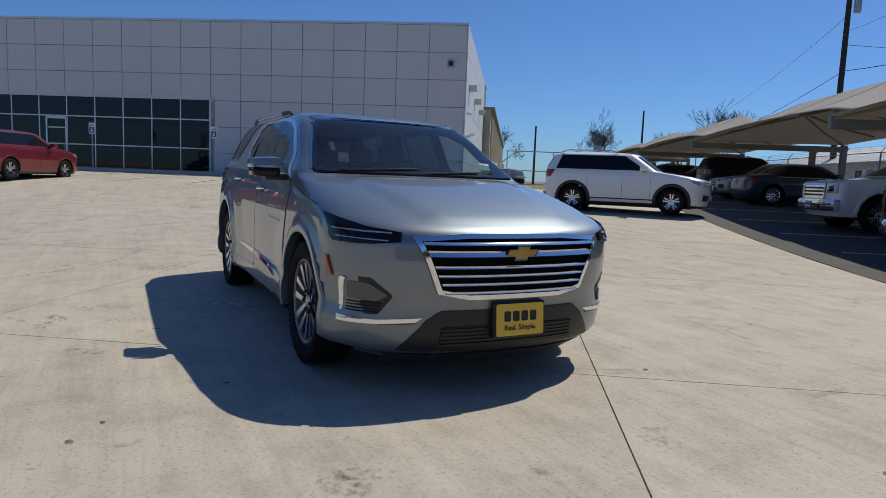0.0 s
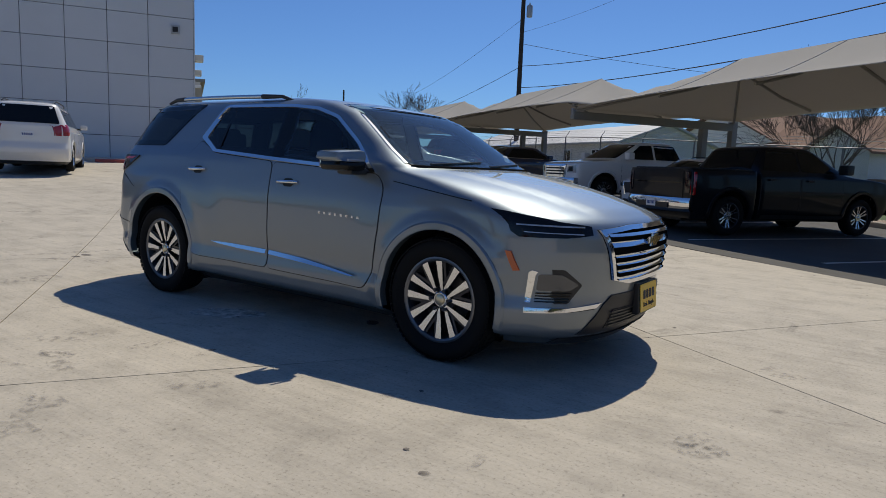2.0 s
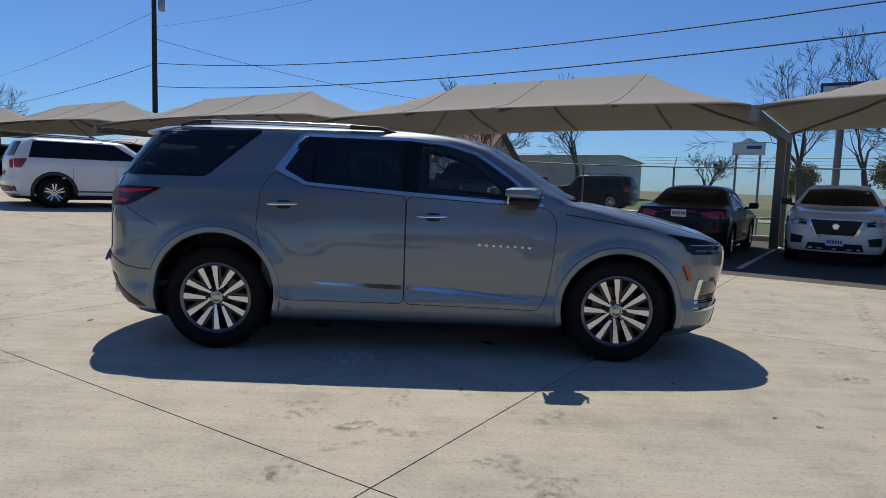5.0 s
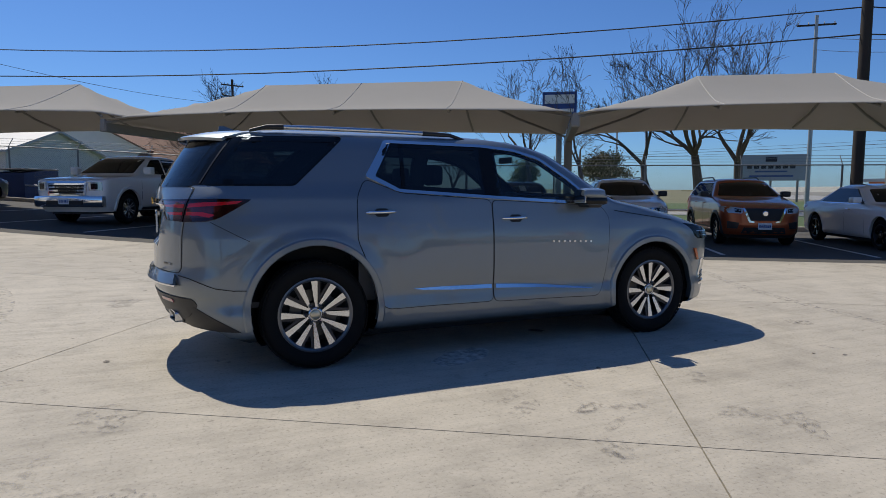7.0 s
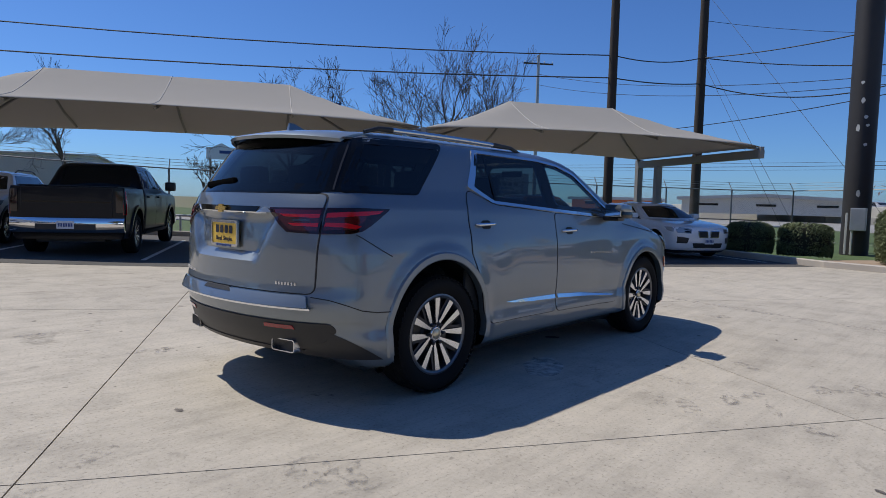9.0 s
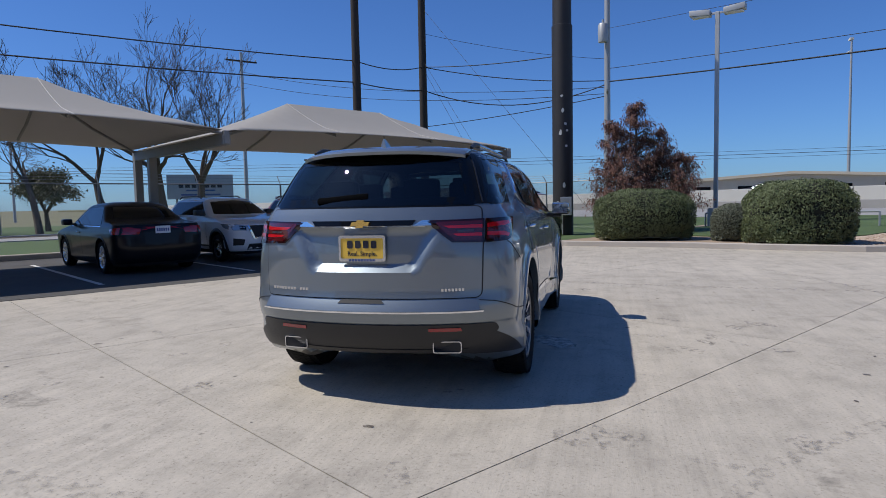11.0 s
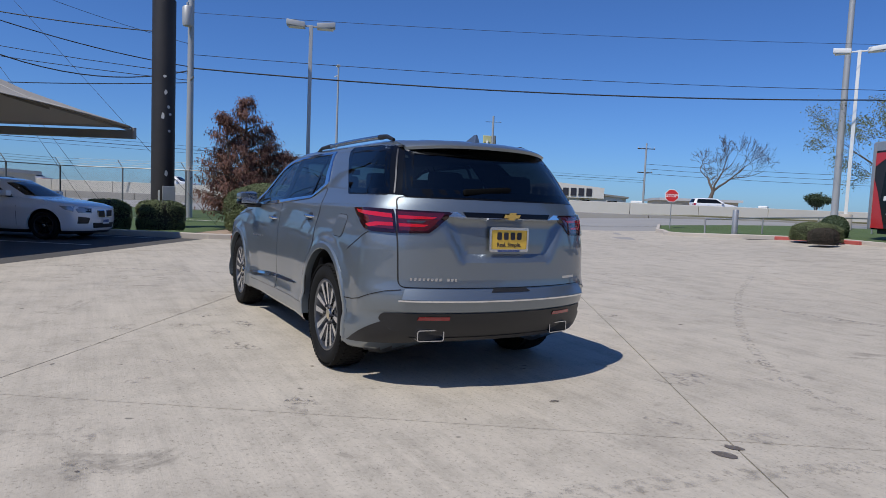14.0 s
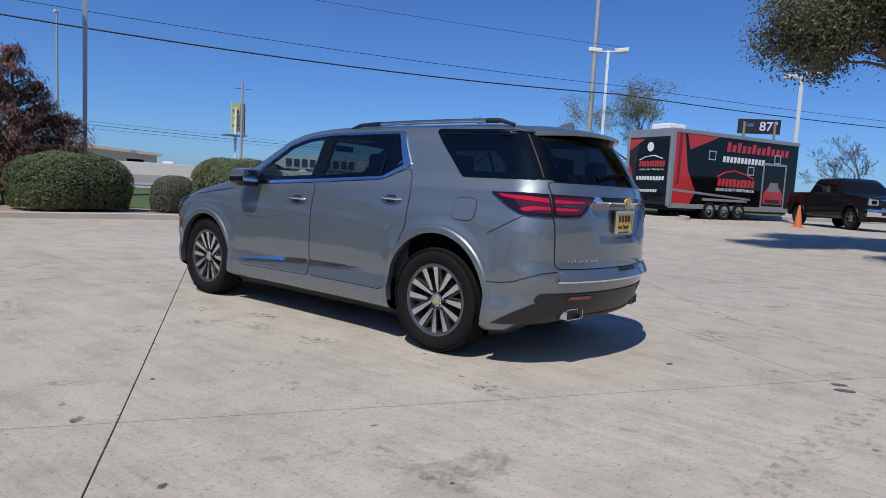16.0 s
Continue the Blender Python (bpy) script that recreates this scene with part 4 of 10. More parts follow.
def wheel_meshes(key, r, rim, width, spokes, style):
    """Tyre, rim, hub and brake disc, outer face towards -y, shared by all wheels of a kind."""
    if key in WHEELS:
        return WHEELS[key]
    w = width / 2
    out = {}
    bm = bmesh.new()
    lathe(bm, [(rim - 0.004, -w * 0.72), (rim + 0.012, -w * 0.86), (rim + (r - rim) * 0.45, -w * 1.0), (r - 0.035, -w * 0.97), (r - 0.014, -w * 0.84), (r - 0.003, -w * 0.70), (r, -w * 0.3), (r, w * 0.3), (r - 0.003, w * 0.7), (r - 0.014, w * 0.84), (r - 0.035, w * 0.97), (rim + (r - rim) * 0.45, w), (rim, w * 0.8)], 48)
    if style == "hero":
        # tread blocks stand proud of the carcass
        for k in range(64):
            for j, y in enumerate((-0.82, -0.42, 0.0, 0.42, 0.82)):
                t = 2 * math.pi * (k + 0.5 * (j % 2)) / 64
                rr = r - (0.012 if abs(y) > 0.7 else 0.001)
                box(bm, -0.0155, 0.0155, y * w - 0.021, y * w + 0.021, -0.004, 0.0035, m=Matrix.Rotation(-t, 4, "Y") @ Matrix.Translation((0, 0, rr)) @ Matrix.Rotation(0.25, 4, "Z"))
    out["tyre"] = bm
    bm = bmesh.new()
    lathe(bm, [(rim, -w * 0.78), (rim + 0.006, -w * 0.84), (rim - 0.006, -w * 0.86), (rim - 0.02, -w * 0.80), (rim - 0.028, -w * 0.5), (rim - 0.05, w * 0.7)], 48)
    out["rim"] = bm
    bm = bmesh.new()
    lathe(bm, [(rim - 0.035, w * 0.2), (0.03, w * 0.2)], 32)
    out["barrel_back"] = bm
    bm = bmesh.new()
    lathe(bm, [(rim * 0.66, -w * 0.12), (rim * 0.66, -w * 0.02)], 32)
    lathe(bm, [(rim * 0.66, -w * 0.12), (rim * 0.34, -w * 0.12), (rim * 0.30, -w * 0.3), (0.0, -w * 0.3)], 32)
    out["disc"] = bm
    bm = bmesh.new()
    bk = bmesh.new()
    R1 = rim - 0.012
    for k in range(spokes):
        t = 2 * math.pi * k / spokes
        m = Matrix.Rotation(-t, 4, "Y")
        if style in ("hero", "multi"):
            wo, wi = (0.0235, 0.0075) if style == "hero" else (0.020, 0.014)
            skew = (0.009 if k % 2 else -0.009) if style == "hero" else 0
            vs = []
            for rr, hw, yy, sk in ((0.055, wi, -w * 0.62, -skew), (R1 * 0.55, (wi + wo) / 2, -w * 0.70, 0), (R1, wo, -w * 0.80, skew)):
                vs.append([bm.verts.new(m @ Vector((-hw + sk, yy, rr))), bm.verts.new(m @ Vector((hw + sk, yy, rr))), bm.verts.new(m @ Vector((hw * 1.1 + sk, yy + 0.035, rr))), bm.verts.new(m @ Vector((-hw * 1.1 + sk, yy + 0.035, rr)))])
            for a, b in zip(vs, vs[1:]):
                for j in range(4):
                    bm.faces.new((a[j], a[(j + 1) % 4], b[(j + 1) % 4], b[j]))
            if style == "hero":
                # dark pocket bar beside each bright spoke
                vs = []
                for rr, yy in ((0.09, -w * 0.56), (R1 * 0.96, -w * 0.70)):
                    o = 0.0275 if rr > 0.1 else 0.016
                    sg = -1 if k % 2 else 1
                    c = skew * (1 if rr > 0.1 else -1)
                    x0, x1 = c + sg * o * 0.9, c + sg * (o * 0.9 + 0.018)
                    vs.append([bk.verts.new(m @ Vector((x0, yy, rr))), bk.verts.new(m @ Vector((x1, yy, rr))), bk.verts.new(m @ Vector((x1, yy + 0.03, rr))), bk.verts.new(m @ Vector((x0, yy + 0.03, rr)))])
                for j in range(4):
                    bk.faces.new((vs[0][j], vs[0][(j + 1) % 4], vs[1][(j + 1) % 4], vs[1][j]))
        else:
            for sg in (-1, 1):
                vs = []
                for rr, c, hw, yy in ((0.05, 0.012 * sg, 0.012, -w * 0.55), (R1, (0.045 if style == "split" else 0.016) * sg, 0.017, -w * 0.78)):
                    vs.append([bm.verts.new(m @ Vector((c - hw, yy, rr))), bm.verts.new(m @ Vector((c + hw, yy, rr))), bm.verts.new(m @ Vector((c + hw, yy + 0.03, rr))), bm.verts.new(m @ Vector((c - hw, yy + 0.03, rr)))])
                for j in range(4):
                    bm.faces.new((vs[0][j], vs[0][(j + 1) % 4], vs[1][(j + 1) % 4], vs[1][j]))
    hr = 0.052 if style == "hero" else 0.085
    lathe(bm, [(hr, -w * 0.50), (hr, -w * 0.64), (hr - 0.008, -w * 0.68), (0.04, -w * 0.68), (0.036, -w * 0.62), (0.0, -w * 0.62)], 28)
    bmesh.ops.recalc_face_normals(bm, faces=bm.faces[:])
    bmesh.ops.recalc_face_normals(bk, faces=bk.faces[:])
    out["spokes"] = bm
    out["pockets"] = bk
    bm = bmesh.new()
    lathe(bm, [(0.034, -w * 0.62), (0.034, -w * 0.70), (0.028, -w * 0.73), (0.0, -w * 0.74)], 20)
    out["cap"] = bm
    bm = bmesh.new()
    if style == "hero":
        lathe(bm, [(0.0125, -w * 0.64), (0.0125, -w * 0.78), (0.008, -w * 0.80), (0.0, -w * 0.80)], 8)
        bmesh.ops.translate(bm, vec=(0.068, 0, 0), verts=bm.verts[:])
    out["nuts"] = bm
    black = style in ("black", "split")
    mats = {"tyre": M["rubber"], "rim": M["rim_grey"] if style == "hero" else M["alloy"] if not black else M["alloy_dark"], "barrel_back": M["black"], "disc": M["disc"], "spokes": M["alloy"] if style != "black" else M["gloss_black"], "pockets": M["alloy_dark"], "cap": M["pale_gold"] if style == "hero" else M["satin_chrome"], "nuts": M["alloy_dark"]}
    names = {"tyre": "tyre", "rim": "rim", "barrel_back": "rim_barrel", "disc": "brake_disc", "spokes": "spoke_star", "pockets": "spoke_pocket", "cap": "hub_cap", "nuts": "wheel_nut"}
    done = {}
    for k, b in out.items():
        if not len(b.verts):
            b.free()
            continue
        me = bpy.data.meshes.new(names[k])
        b.to_mesh(me)
        b.free()
        me.materials.append(mats[k])
        if k in ("tyre", "rim", "cap", "disc"):
            me.shade_smooth()
            me.set_sharp_from_angle(angle=radians(35))
        done[names[k]] = me
    WHEELS[key] = done
    return done


def add_wheels(car, key, pos, r, rim, width, spokes, style, steer=0):
    ms = wheel_meshes(key, r, rim, width, spokes, style)
    for x, y in pos:
        w = new("wheel")
        w.parent = car
        w.matrix_basis = pose(x, y, r, 0, 0, (0 if y < 0 else 180) + (steer if x > 0 else 0))
        for n, me in ms.items():
            if n == "wheel_nut":
                for k in range(6):
                    part_me(n, me, w).matrix_basis = Matrix.Rotation(2 * math.pi * k / 6, 4, "Y")
            else:
                part_me(n, me, w)
    return


def arch_trim(sh, s, ax, az, r0, r1, off0, off1, zmin, xlim=None, n=30):
    """A flared lip that follows the wheel opening."""
    bm = bmesh.new()
    rows = []
    for k in range(n + 1):
        t = radians(-14 + 208 * k / n)
        row = []
        for r, o, inn in ((r0, -0.05, 0), (r0, off0 - 0.004, 0), (r0 + 0.006, off0, 0), (r1 - 0.012, off0, 0), (r1, off1, 0), (r1, -0.004, 0)):
            x, z = ax + r * math.cos(t), max(az + r * math.sin(t), zmin)
            row.append(bm.verts.new((x, s * (sh.side(x, z) + o), z)))
        rows.append(row)
    for a, b in zip(rows, rows[1:]):
        for j in range(5):
            try:
                bm.faces.new((a[j], a[j + 1], b[j + 1], b[j]))
            except ValueError:
                pass
    bmesh.ops.recalc_face_normals(bm, faces=bm.faces[:])
    return bm


def liner(ax, az, r, s, y0, y1):
    """A dark half drum behind the wheel."""
    bm = bmesh.new()
    rows = []
    for k in range(25):
        t = radians(-11 + 202 * k / 24)
        rows.append([bm.verts.new((ax + r * math.cos(t), s * y, az + r * math.sin(t))) for y in (y0, y1)])
    for a, b in zip(rows, rows[1:]):
        bm.faces.new((a[0], a[1], b[1], b[0]))
    bm.faces.new([r_[0] for r_ in rows])
    return bm


def plate_part(car, name, m, w, h, legible=None, material=None, frame_mat=None):
    """A number plate; the writing is bars but for a dealer's plate."""
    bm = bmesh.new()
    prism(bm, rounded_rect(w, h, 0.012), 0, 0.004)
    p = part(name, bm, material or M["plate"], car, "", matrix=m)
    if frame_mat:
        bm = bmesh.new()
        o, i = rounded_rect(w + 0.018, h + 0.018, 0.016), rounded_rect(w - 0.012, h - 0.02, 0.01)
        a, b = [bm.verts.new((x, y, 0.008)) for x, y in o], [bm.verts.new((x, y, 0.008)) for x, y in i]
        a0 = [bm.verts.new((x, y, -0.004)) for x, y in o]
        n = len(o)
        for k in range(n):
            bm.faces.new((a[k], a[(k + 1) % n], b[(k + 1) % n], b[k]))
            bm.faces.new((a[k], a[(k + 1) % n], a0[(k + 1) % n], a0[k]))
        part("plate_frame", bm, frame_mat, p)
    if legible:
        for body, size, x, y, ink in legible:
            lettering("lettering", body, size, ink, p, pose(x, y, 0.005), depth=0.001, bold=size * 0.012)
    else:
        for k in range(6):
            x = -w * 0.36 + w * 0.144 * k
            part("plate_mark", boxes((x - w * 0.05, x + w * 0.05, -h * 0.22, h * 0.2, 0.004, 0.0055)), M["ink_blue"], p)
    return p


def soft_box(bm, x0, x1, y0, y1, z0, z1, r=0.03, m=None):
    return box(bm, x0, x1, y0, y1, z0, z1, bevel=r, m=m)


HERO_PAINT = paint("grey_metallic_paint", (0.194, 0.226, 0.249), metal=0.75, rough=0.46)
HERO_PAINT.node_tree.nodes["Principled BSDF"].inputs["Coat IOR"].default_value = 1.62


def lifted(place):
    """The same places, but raised along the true normal of the surface."""
    def at(u, v, o):
        p = Vector(place(u, v, 0))
        n = (Vector(place(u + .006, v, 0)) - Vector(place(u - .006, v, 0))).cross(Vector(place(u, v + .006, 0)) - Vector(place(u, v - .006, 0)))
        if n.length < 1e-9:
            return place(u, v, o)
        n.normalize()
        if n.dot(p - Vector((p.x * .7, 0, .6))) < 0:
            n = -n
        return tuple(p + n * o)

    return at


def mirror_poly(p):
    return [(-x, z) for x, z in p][::-1]


def bowtie(w, h):
    a, b, c = w / 2, h / 2, w * 0.17
    return [(-a, -b * 0.45), (-a + w * 0.10, b * 0.5), (-c, b * 0.5), (-c + w * 0.03, b), (c + w * 0.07, b), (c + w * 0.03, b * 0.5), (a, b * 0.5), (a - w * 0.10, -b * 0.45), (c, -b * 0.45), (c - w * 0.03, -b), (-c - w * 0.07, -b), (-c - w * 0.03, -b * 0.45)]


def build_hero():
    AF, AB = (1.536, .400, .442), (-1.536, .440, .462)  # wheel openings: place, height, radius

    def swell(x, z):
        """Flared arches, and haunches that fade into the doors."""
        r = 0.0
        for ax, az, ar in (AF, AB):
            d = math.hypot(x - ax, z - az)
            r += 0.022 * smooth((ar + .13 - d) / .10) + 0.017 * smooth((ar + .50 - d) / .36)
        return r * smooth((1.20 - z) / .16) * (1 - .7 * smooth((x - 1.98) / .2))

    keys = [(.17, .74), (.23, .82), (.258, .925), (.29, .945), (.36, .952), (.42, .955), (.47, .944), (.50, .937), (.53, .938), (.60, .946), (.70, .950), (.85, .947), (.96, .942), (1.04, .930), (1.07, .924), (1.12, .914), (1.18, .904), (1.23, .892), (1.26, .876), (1.30, .848), (1.35, .820), (1.5, .762), (1.6, .720), (1.66, .682), (1.70, .638), (1.725, .58), (1.745, .48), (1.76, .33)]
    sh = Shell(
        front=[(.17, 2.37), (.24, 2.45), (.30, 2.475), (.40, 2.50), (.50, 2.505), (.60, 2.52), (.75, 2.535), (.86, 2.53), (.91, 2.505), (.94, 2.47), (.97, 2.40), (1.0, 2.30), (1.05, 2.13), (1.10, 1.93), (1.15, 1.67), (1.185, 1.45), (1.20, 1.36), (1.215, 1.315), (1.25, 1.25), (1.35, 1.09), (1.5, .85), (1.6, .68), (1.66, .53), (1.70, .34), (1.725, .10), (1.745, -.22), (1.76, -.62)],
        rear=[(.17, -2.2), (.26, -2.42), (.36, -2.51), (.45, -2.56), (.545, -2.588), (.56, -2.598), (.62, -2.612), (.66, -2.612), (.70, -2.604), (.72, -2.598), (.76, -2.591), (.85, -2.59), (1.0, -2.592), (1.10, -2.585), (1.19, -2.575), (1.22, -2.565), (1.30, -2.548), (1.35, -2.52), (1.5, -2.43), (1.6, -2.36), (1.66, -2.31), (1.70, -2.24), (1.725, -2.13), (1.745, -1.95), (1.76, -1.6)],
        width=keys,
        sweep_f=[(.2, .56), (.5, .62), (.9, .60), (1.0, .56), (1.1, .50), (1.18, .36), (1.22, .29), (1.6, .25), (1.7, .30), (1.76, .32)],
        sweep_r=[(.2, .42), (.9, .42), (1.5, .44), (1.76, .44)],
        levels=sorted({round(.17 + .02 * k, 3) for k in range(80)} | {.545, .56, .712, .925, .955, .985, 1.185, 1.208, 1.215, 1.69, 1.705, 1.717, 1.727, 1.735, 1.742, 1.752, 1.757, 1.76}),
        nf=2.5, nr=2.0, belly=0.008, relief=swell)
    sh.levels = [z for z in sh.levels if z <= 1.76]
    plain_aft = sh.aft

    def scoop(y, z):
        """The hollow round the rear plate."""
        t = abs(y) / (0.36 + 0.5 * max(0.0, z - 0.93))
        k = smooth((1.09 - t) / 0.19)
        return 0.046 * k * smooth((z - 0.885) / 0.06) * smooth((1.20 - z) / 0.05)

    sh.aft = lambda y, z: plain_aft(y, z) + scoop(y, z)
    car = thing("suv", "grey metallic three-row family SUV with chrome trim standing on the concrete", "car")
    arches = [(*AF, 0.55), (*AB, 0.55)]
    DLO = [(-1.125, 1.395), (-.93, 1.680), (-.09, 1.668), (.20, 1.640), (.44, 1.572), (.71, 1.390), (.965, 1.165), (-.066, 1.224), (-.87, 1.276)]
    FRONT_WIN = [(-.02, 1.247), (-.02, 1.646), (.20, 1.618), (.42, 1.552), (.68, 1.378), (.90, 1.192)]
    REAR_WIN = [(-.845, 1.296), (-1.075, 1.397), (-.905, 1.656), (-.125, 1.646), (-.125, 1.252)]
    QUARTER_WIN = [(-1.265, 1.685), (-2.01, 1.668), (-2.262, 1.328), (-1.655, 1.328)]
    BACK_WIN = [(-.605, 1.655), (.605, 1.655), (.715, 1.318), (-.715, 1.318)]
    WS = [(-.80, 1.235), (-.60, 1.225), (-.3, 1.220), (0, 1.218), (.3, 1.220), (.60, 1.225), (.80, 1.235), (.62, 1.655), (.3, 1.672), (0, 1.676), (-.3, 1.672), (-.62, 1.655)]
    hws = shrink(WS, 0.012)

    def flank_hole(poly):
        return lambda c: abs(c.y) > 0.5 and inside(poly, c.x, c.z)

    holes = [flank_hole(p) for p in (FRONT_WIN, REAR_WIN, QUARTER_WIN)]
    holes += [lambda c: c.x > 0.3 and c.x - sh.fore(c.y, c.z) > -0.02 and inside(hws, c.y, c.z) and abs(c.y) < 0.79]
    bm = shell_mesh(sh, arches, holes, nq=20, ns=130)
    clear = shrink(BACK_WIN, 0.05)
    dead = [f for f in bm.faces if len(f.verts) < 8 and any(v.co.x < -1.9 and inside(clear, v.co.y, v.co.z) and abs(v.co.x - plain_aft(v.co.y, v.co.z)) < 0.03 for v in f.verts)]
    bmesh.ops.delete(bm, geom=dead, context="FACES")
    for v in bm.verts:
        if v.co.x < -2.25 and 0.85 < v.co.z < 1.25:
            v.co.x += scoop(v.co.y, v.co.z)
    for v in bm.verts:
        # the raised middle of the bonnet, with an edge that runs from the pillars to the grille
        if v.co.x > 1.2 and v.co.z > 0.95:
            e = abs(v.co.y) - (.66 - .17 * (v.co.x - 1.2))
            v.co.z += 0.013 * smooth((.025 - e) / .05) * smooth((v.co.z - .95) / .05) * smooth((v.co.x - 1.28) / .15)
    for v in bm.verts:
        # the tail tucks up under the rear bumper
        if v.co.x < -1.95:
            v.co.z = max(v.co.z, 0.17 + 0.175 * smooth((-1.95 - v.co.x) / 0.35))
    for f in bm.faces:
        c = f.calc_center_median()
        if c.z < 0.240 and not (c.x > 1.95 and abs(c.y) > 0.55):
            f.material_index = 1
    body = part("body", bm, [HERO_PAINT, M["satin_black"]], car, "grey metallic painted steel shell", True, 35)

    def P(name, poly, place, m, off=0.004, res=0.09, label="", parent=None, skirt=0.012, inner=None, sm=True):
        return part(name, patch(poly, place, off, res, skirt, inner), m, parent or car, label, sm, 35)

    # door skins stand proud with dark gaps round them
    FD = round_poly([(-.088, .400), (-.088, 1.212), (.975, 1.158), (1.048, 1.07), (1.03, .80), (.985, .50), (.925, .385)], 0.05)
    RD = round_poly([(-.100, .402), (-.100, 1.214), (-.86, 1.266), (-1.125, 1.372), (-1.205, 1.24), (-1.222, .93), (-1.135, .70), (-1.075, .47), (-1.0, .405)], 0.05)
    for s in (-1, 1):
        side = on_side(sh, s)
        for poly in (FD, RD):
            q = dense(poly)
            P("door_gap", shrink(q, -0.006), side, M["black"], 0.0015, 0.12, skirt=0.006, inner=shrink(q, 0.004))
        P("door", FD, side, HERO_PAINT, 0.005, 0.045, skirt=0.008)
        P("door", RD, side, HERO_PAINT, 0.005, 0.045, skirt=0.008)
        # side glass with bright surround
        ring = dense(round_poly(DLO, 0.03), 0.06)
        P("window_surround", ring, side, M["chrome"], 0.012, 0.2, "bright chrome window surround", inner=shrink(ring, 0.024), skirt=0.014)
        P("window_surround_corner", round_poly([(-1.12, 1.395), (-.94, 1.673), (-.875, 1.673), (-1.045, 1.397), (-.855, 1.297), (-.885, 1.279)], 0.015), side, M["chrome"], 0.0125, 0.2, "bright chrome corner of the window surround")
        P("pillar_cover", [(-.135, 1.238), (-.135, 1.655), (-.005, 1.652), (-.005, 1.232)], side, M["gloss_black"], 0.006, 0.12, "gloss black door pillar")
        for poly, gl, what in ((REAR_WIN, M["privacy"], "dark privacy glass"), (FRONT_WIN, M["clear"], "lightly tinted front door glass"), (QUARTER_WIN, M["privacy"], "dark privacy glass")):
            P("window", round_poly(poly, 0.03), side, gl, 0.005, 0.10, what, skirt=0.001)
            fq = dense(round_poly(poly, 0.03), 0.05)
            P("window_frit", shrink(fq, -0.010), side, M["gloss_black"], 0.0028, 0.2, inner=shrink(fq, 0.036), skirt=0.004)
        P("window_divider", [(-.845, 1.295), (-.815, 1.290), (-.785, 1.655), (-.815, 1.655)], side, M["gloss_black"], 0.008, 0.2)
        P("mirror_sail", [(.78, 1.215), (.70, 1.325), (.74, 1.345), (.925, 1.185)], side, M["satin_black"], 0.007, 0.2)
        turn_r = on_corner(sh, s, -1, scoop)
        turn_f = on_corner(sh, s, 1)

        def ru(z, x=None, y=None):
            """The run round the rear corner at which a place along the flank or across the tail lies."""
            xf, xr, w, lf, lr = sh.at(z)
            if x is not None:
                c = (xr + lr - x) / lr
                return (math.acos(min(1, c)) / (math.pi / 2) - 1) * .5 if c > 0 else -c * lr
            return (math.asin(min(1, y / (w * (1 - sh.belly)))) / (math.pi / 2) - 1) * .5

        tr = lifted(turn_r)
        P("pillar_cover", dense([(ru(1.320, y=.690), 1.320), (ru(1.322, x=-2.225), 1.322), (ru(1.668, x=-1.975), 1.668), (ru(1.66, y=.585), 1.660)], 0.05), tr, M["gloss_black"], 0.0045, 0.04, "gloss black rear pillar")
        P("pillar_line", [(ru(1.33, y=.742), 1.33), (ru(1.33, y=.749), 1.33), (ru(1.64, y=.632), 1.64), (ru(1.64, y=.625), 1.64)], tr, M["alloy_dark"], 0.0085, 0.08, skirt=0.004)
        # arch lips
        for ax, az, ar in (AF, AB):
            part("wheel_arch", arch_trim(sh, s, ax, az, ar - 0.004, ar + 0.050, 0.008, 0.001, 0.285), HERO_PAINT, car, "flared painted wheel arch", True, 30)
            part("wheel_liner", liner(ax, az, ar + 0.03, s, 0.55, 0.93), M["black"], car)
        # chrome strips low on the doors, tilted to the sky
        tilt = lambda x, z, o: side(x, z, o + (.545 - z) * .32)
        P("door_moulding", [(-.075, .508), (-.075, .540), (.30, .520), (.86, .462), (.80, .458), (.30, .490)], tilt, M["chrome"], 0.010, 0.2, "slim chrome strip low on the door", skirt=0.012)
        P("door_moulding", [(-.112, .508), (-.112, .540), (-.55, .545), (-.80, .542), (-.70, .528), (-.45, .515)], tilt, M["chrome"], 0.010, 0.2, "slim chrome strip low on the door", skirt=0.012)
        # handles
        for hx, hz in ((.105, 1.069), (-1.035, 1.128)):
            # flat black patch: shade of the hollow behind the handle, painted on
            P("handle_cup", rounded_pts(hx + 0.01, hz - 0.004, .115, .062, .03), side, M["black"], 0.0062, 0.2, skirt=0.003)
            bmh = bmesh.new()
            pts = []
            for k in range(9):
                x = hx - .115 + .23 * k / 8
                pts.append((x, s * (sh.side(x, hz) + 0.010 + 0.030 * math.sin(math.pi * k / 8) ** 0.5), hz + 0.006 * (k / 8 - 0.5)))
            tube(bmh, pts, [0.007] + [0.0125] * 7 + [0.009], 10)
            part("door_handle", bmh, M["chrome"], car, "chrome door handle", True)
        # mirror: painted cap over a black lower half, on a foot
        def slanted(v):
            t = (v.co.y - 0.95) / 0.2
            v.co.x -= 0.05 * t + (0.03 if v.co.z > 1.26 else 0) * t
            v.co.z -= 0.015 * t if v.co.z > 1.25 else 0
            v.co.y *= s

        bmm = bmesh.new()
        soft_box(bmm, .70, .93, 0.955, 1.15, 1.225, 1.318, 0.040)
        for v in bmm.verts:
            slanted(v)
        bmesh.ops.recalc_face_normals(bmm, faces=bmm.faces[:])
        mir = part("side_mirror", bmm, HERO_PAINT, car, "painted door mirror on a black foot", True, 50)
        bmm = bmesh.new()
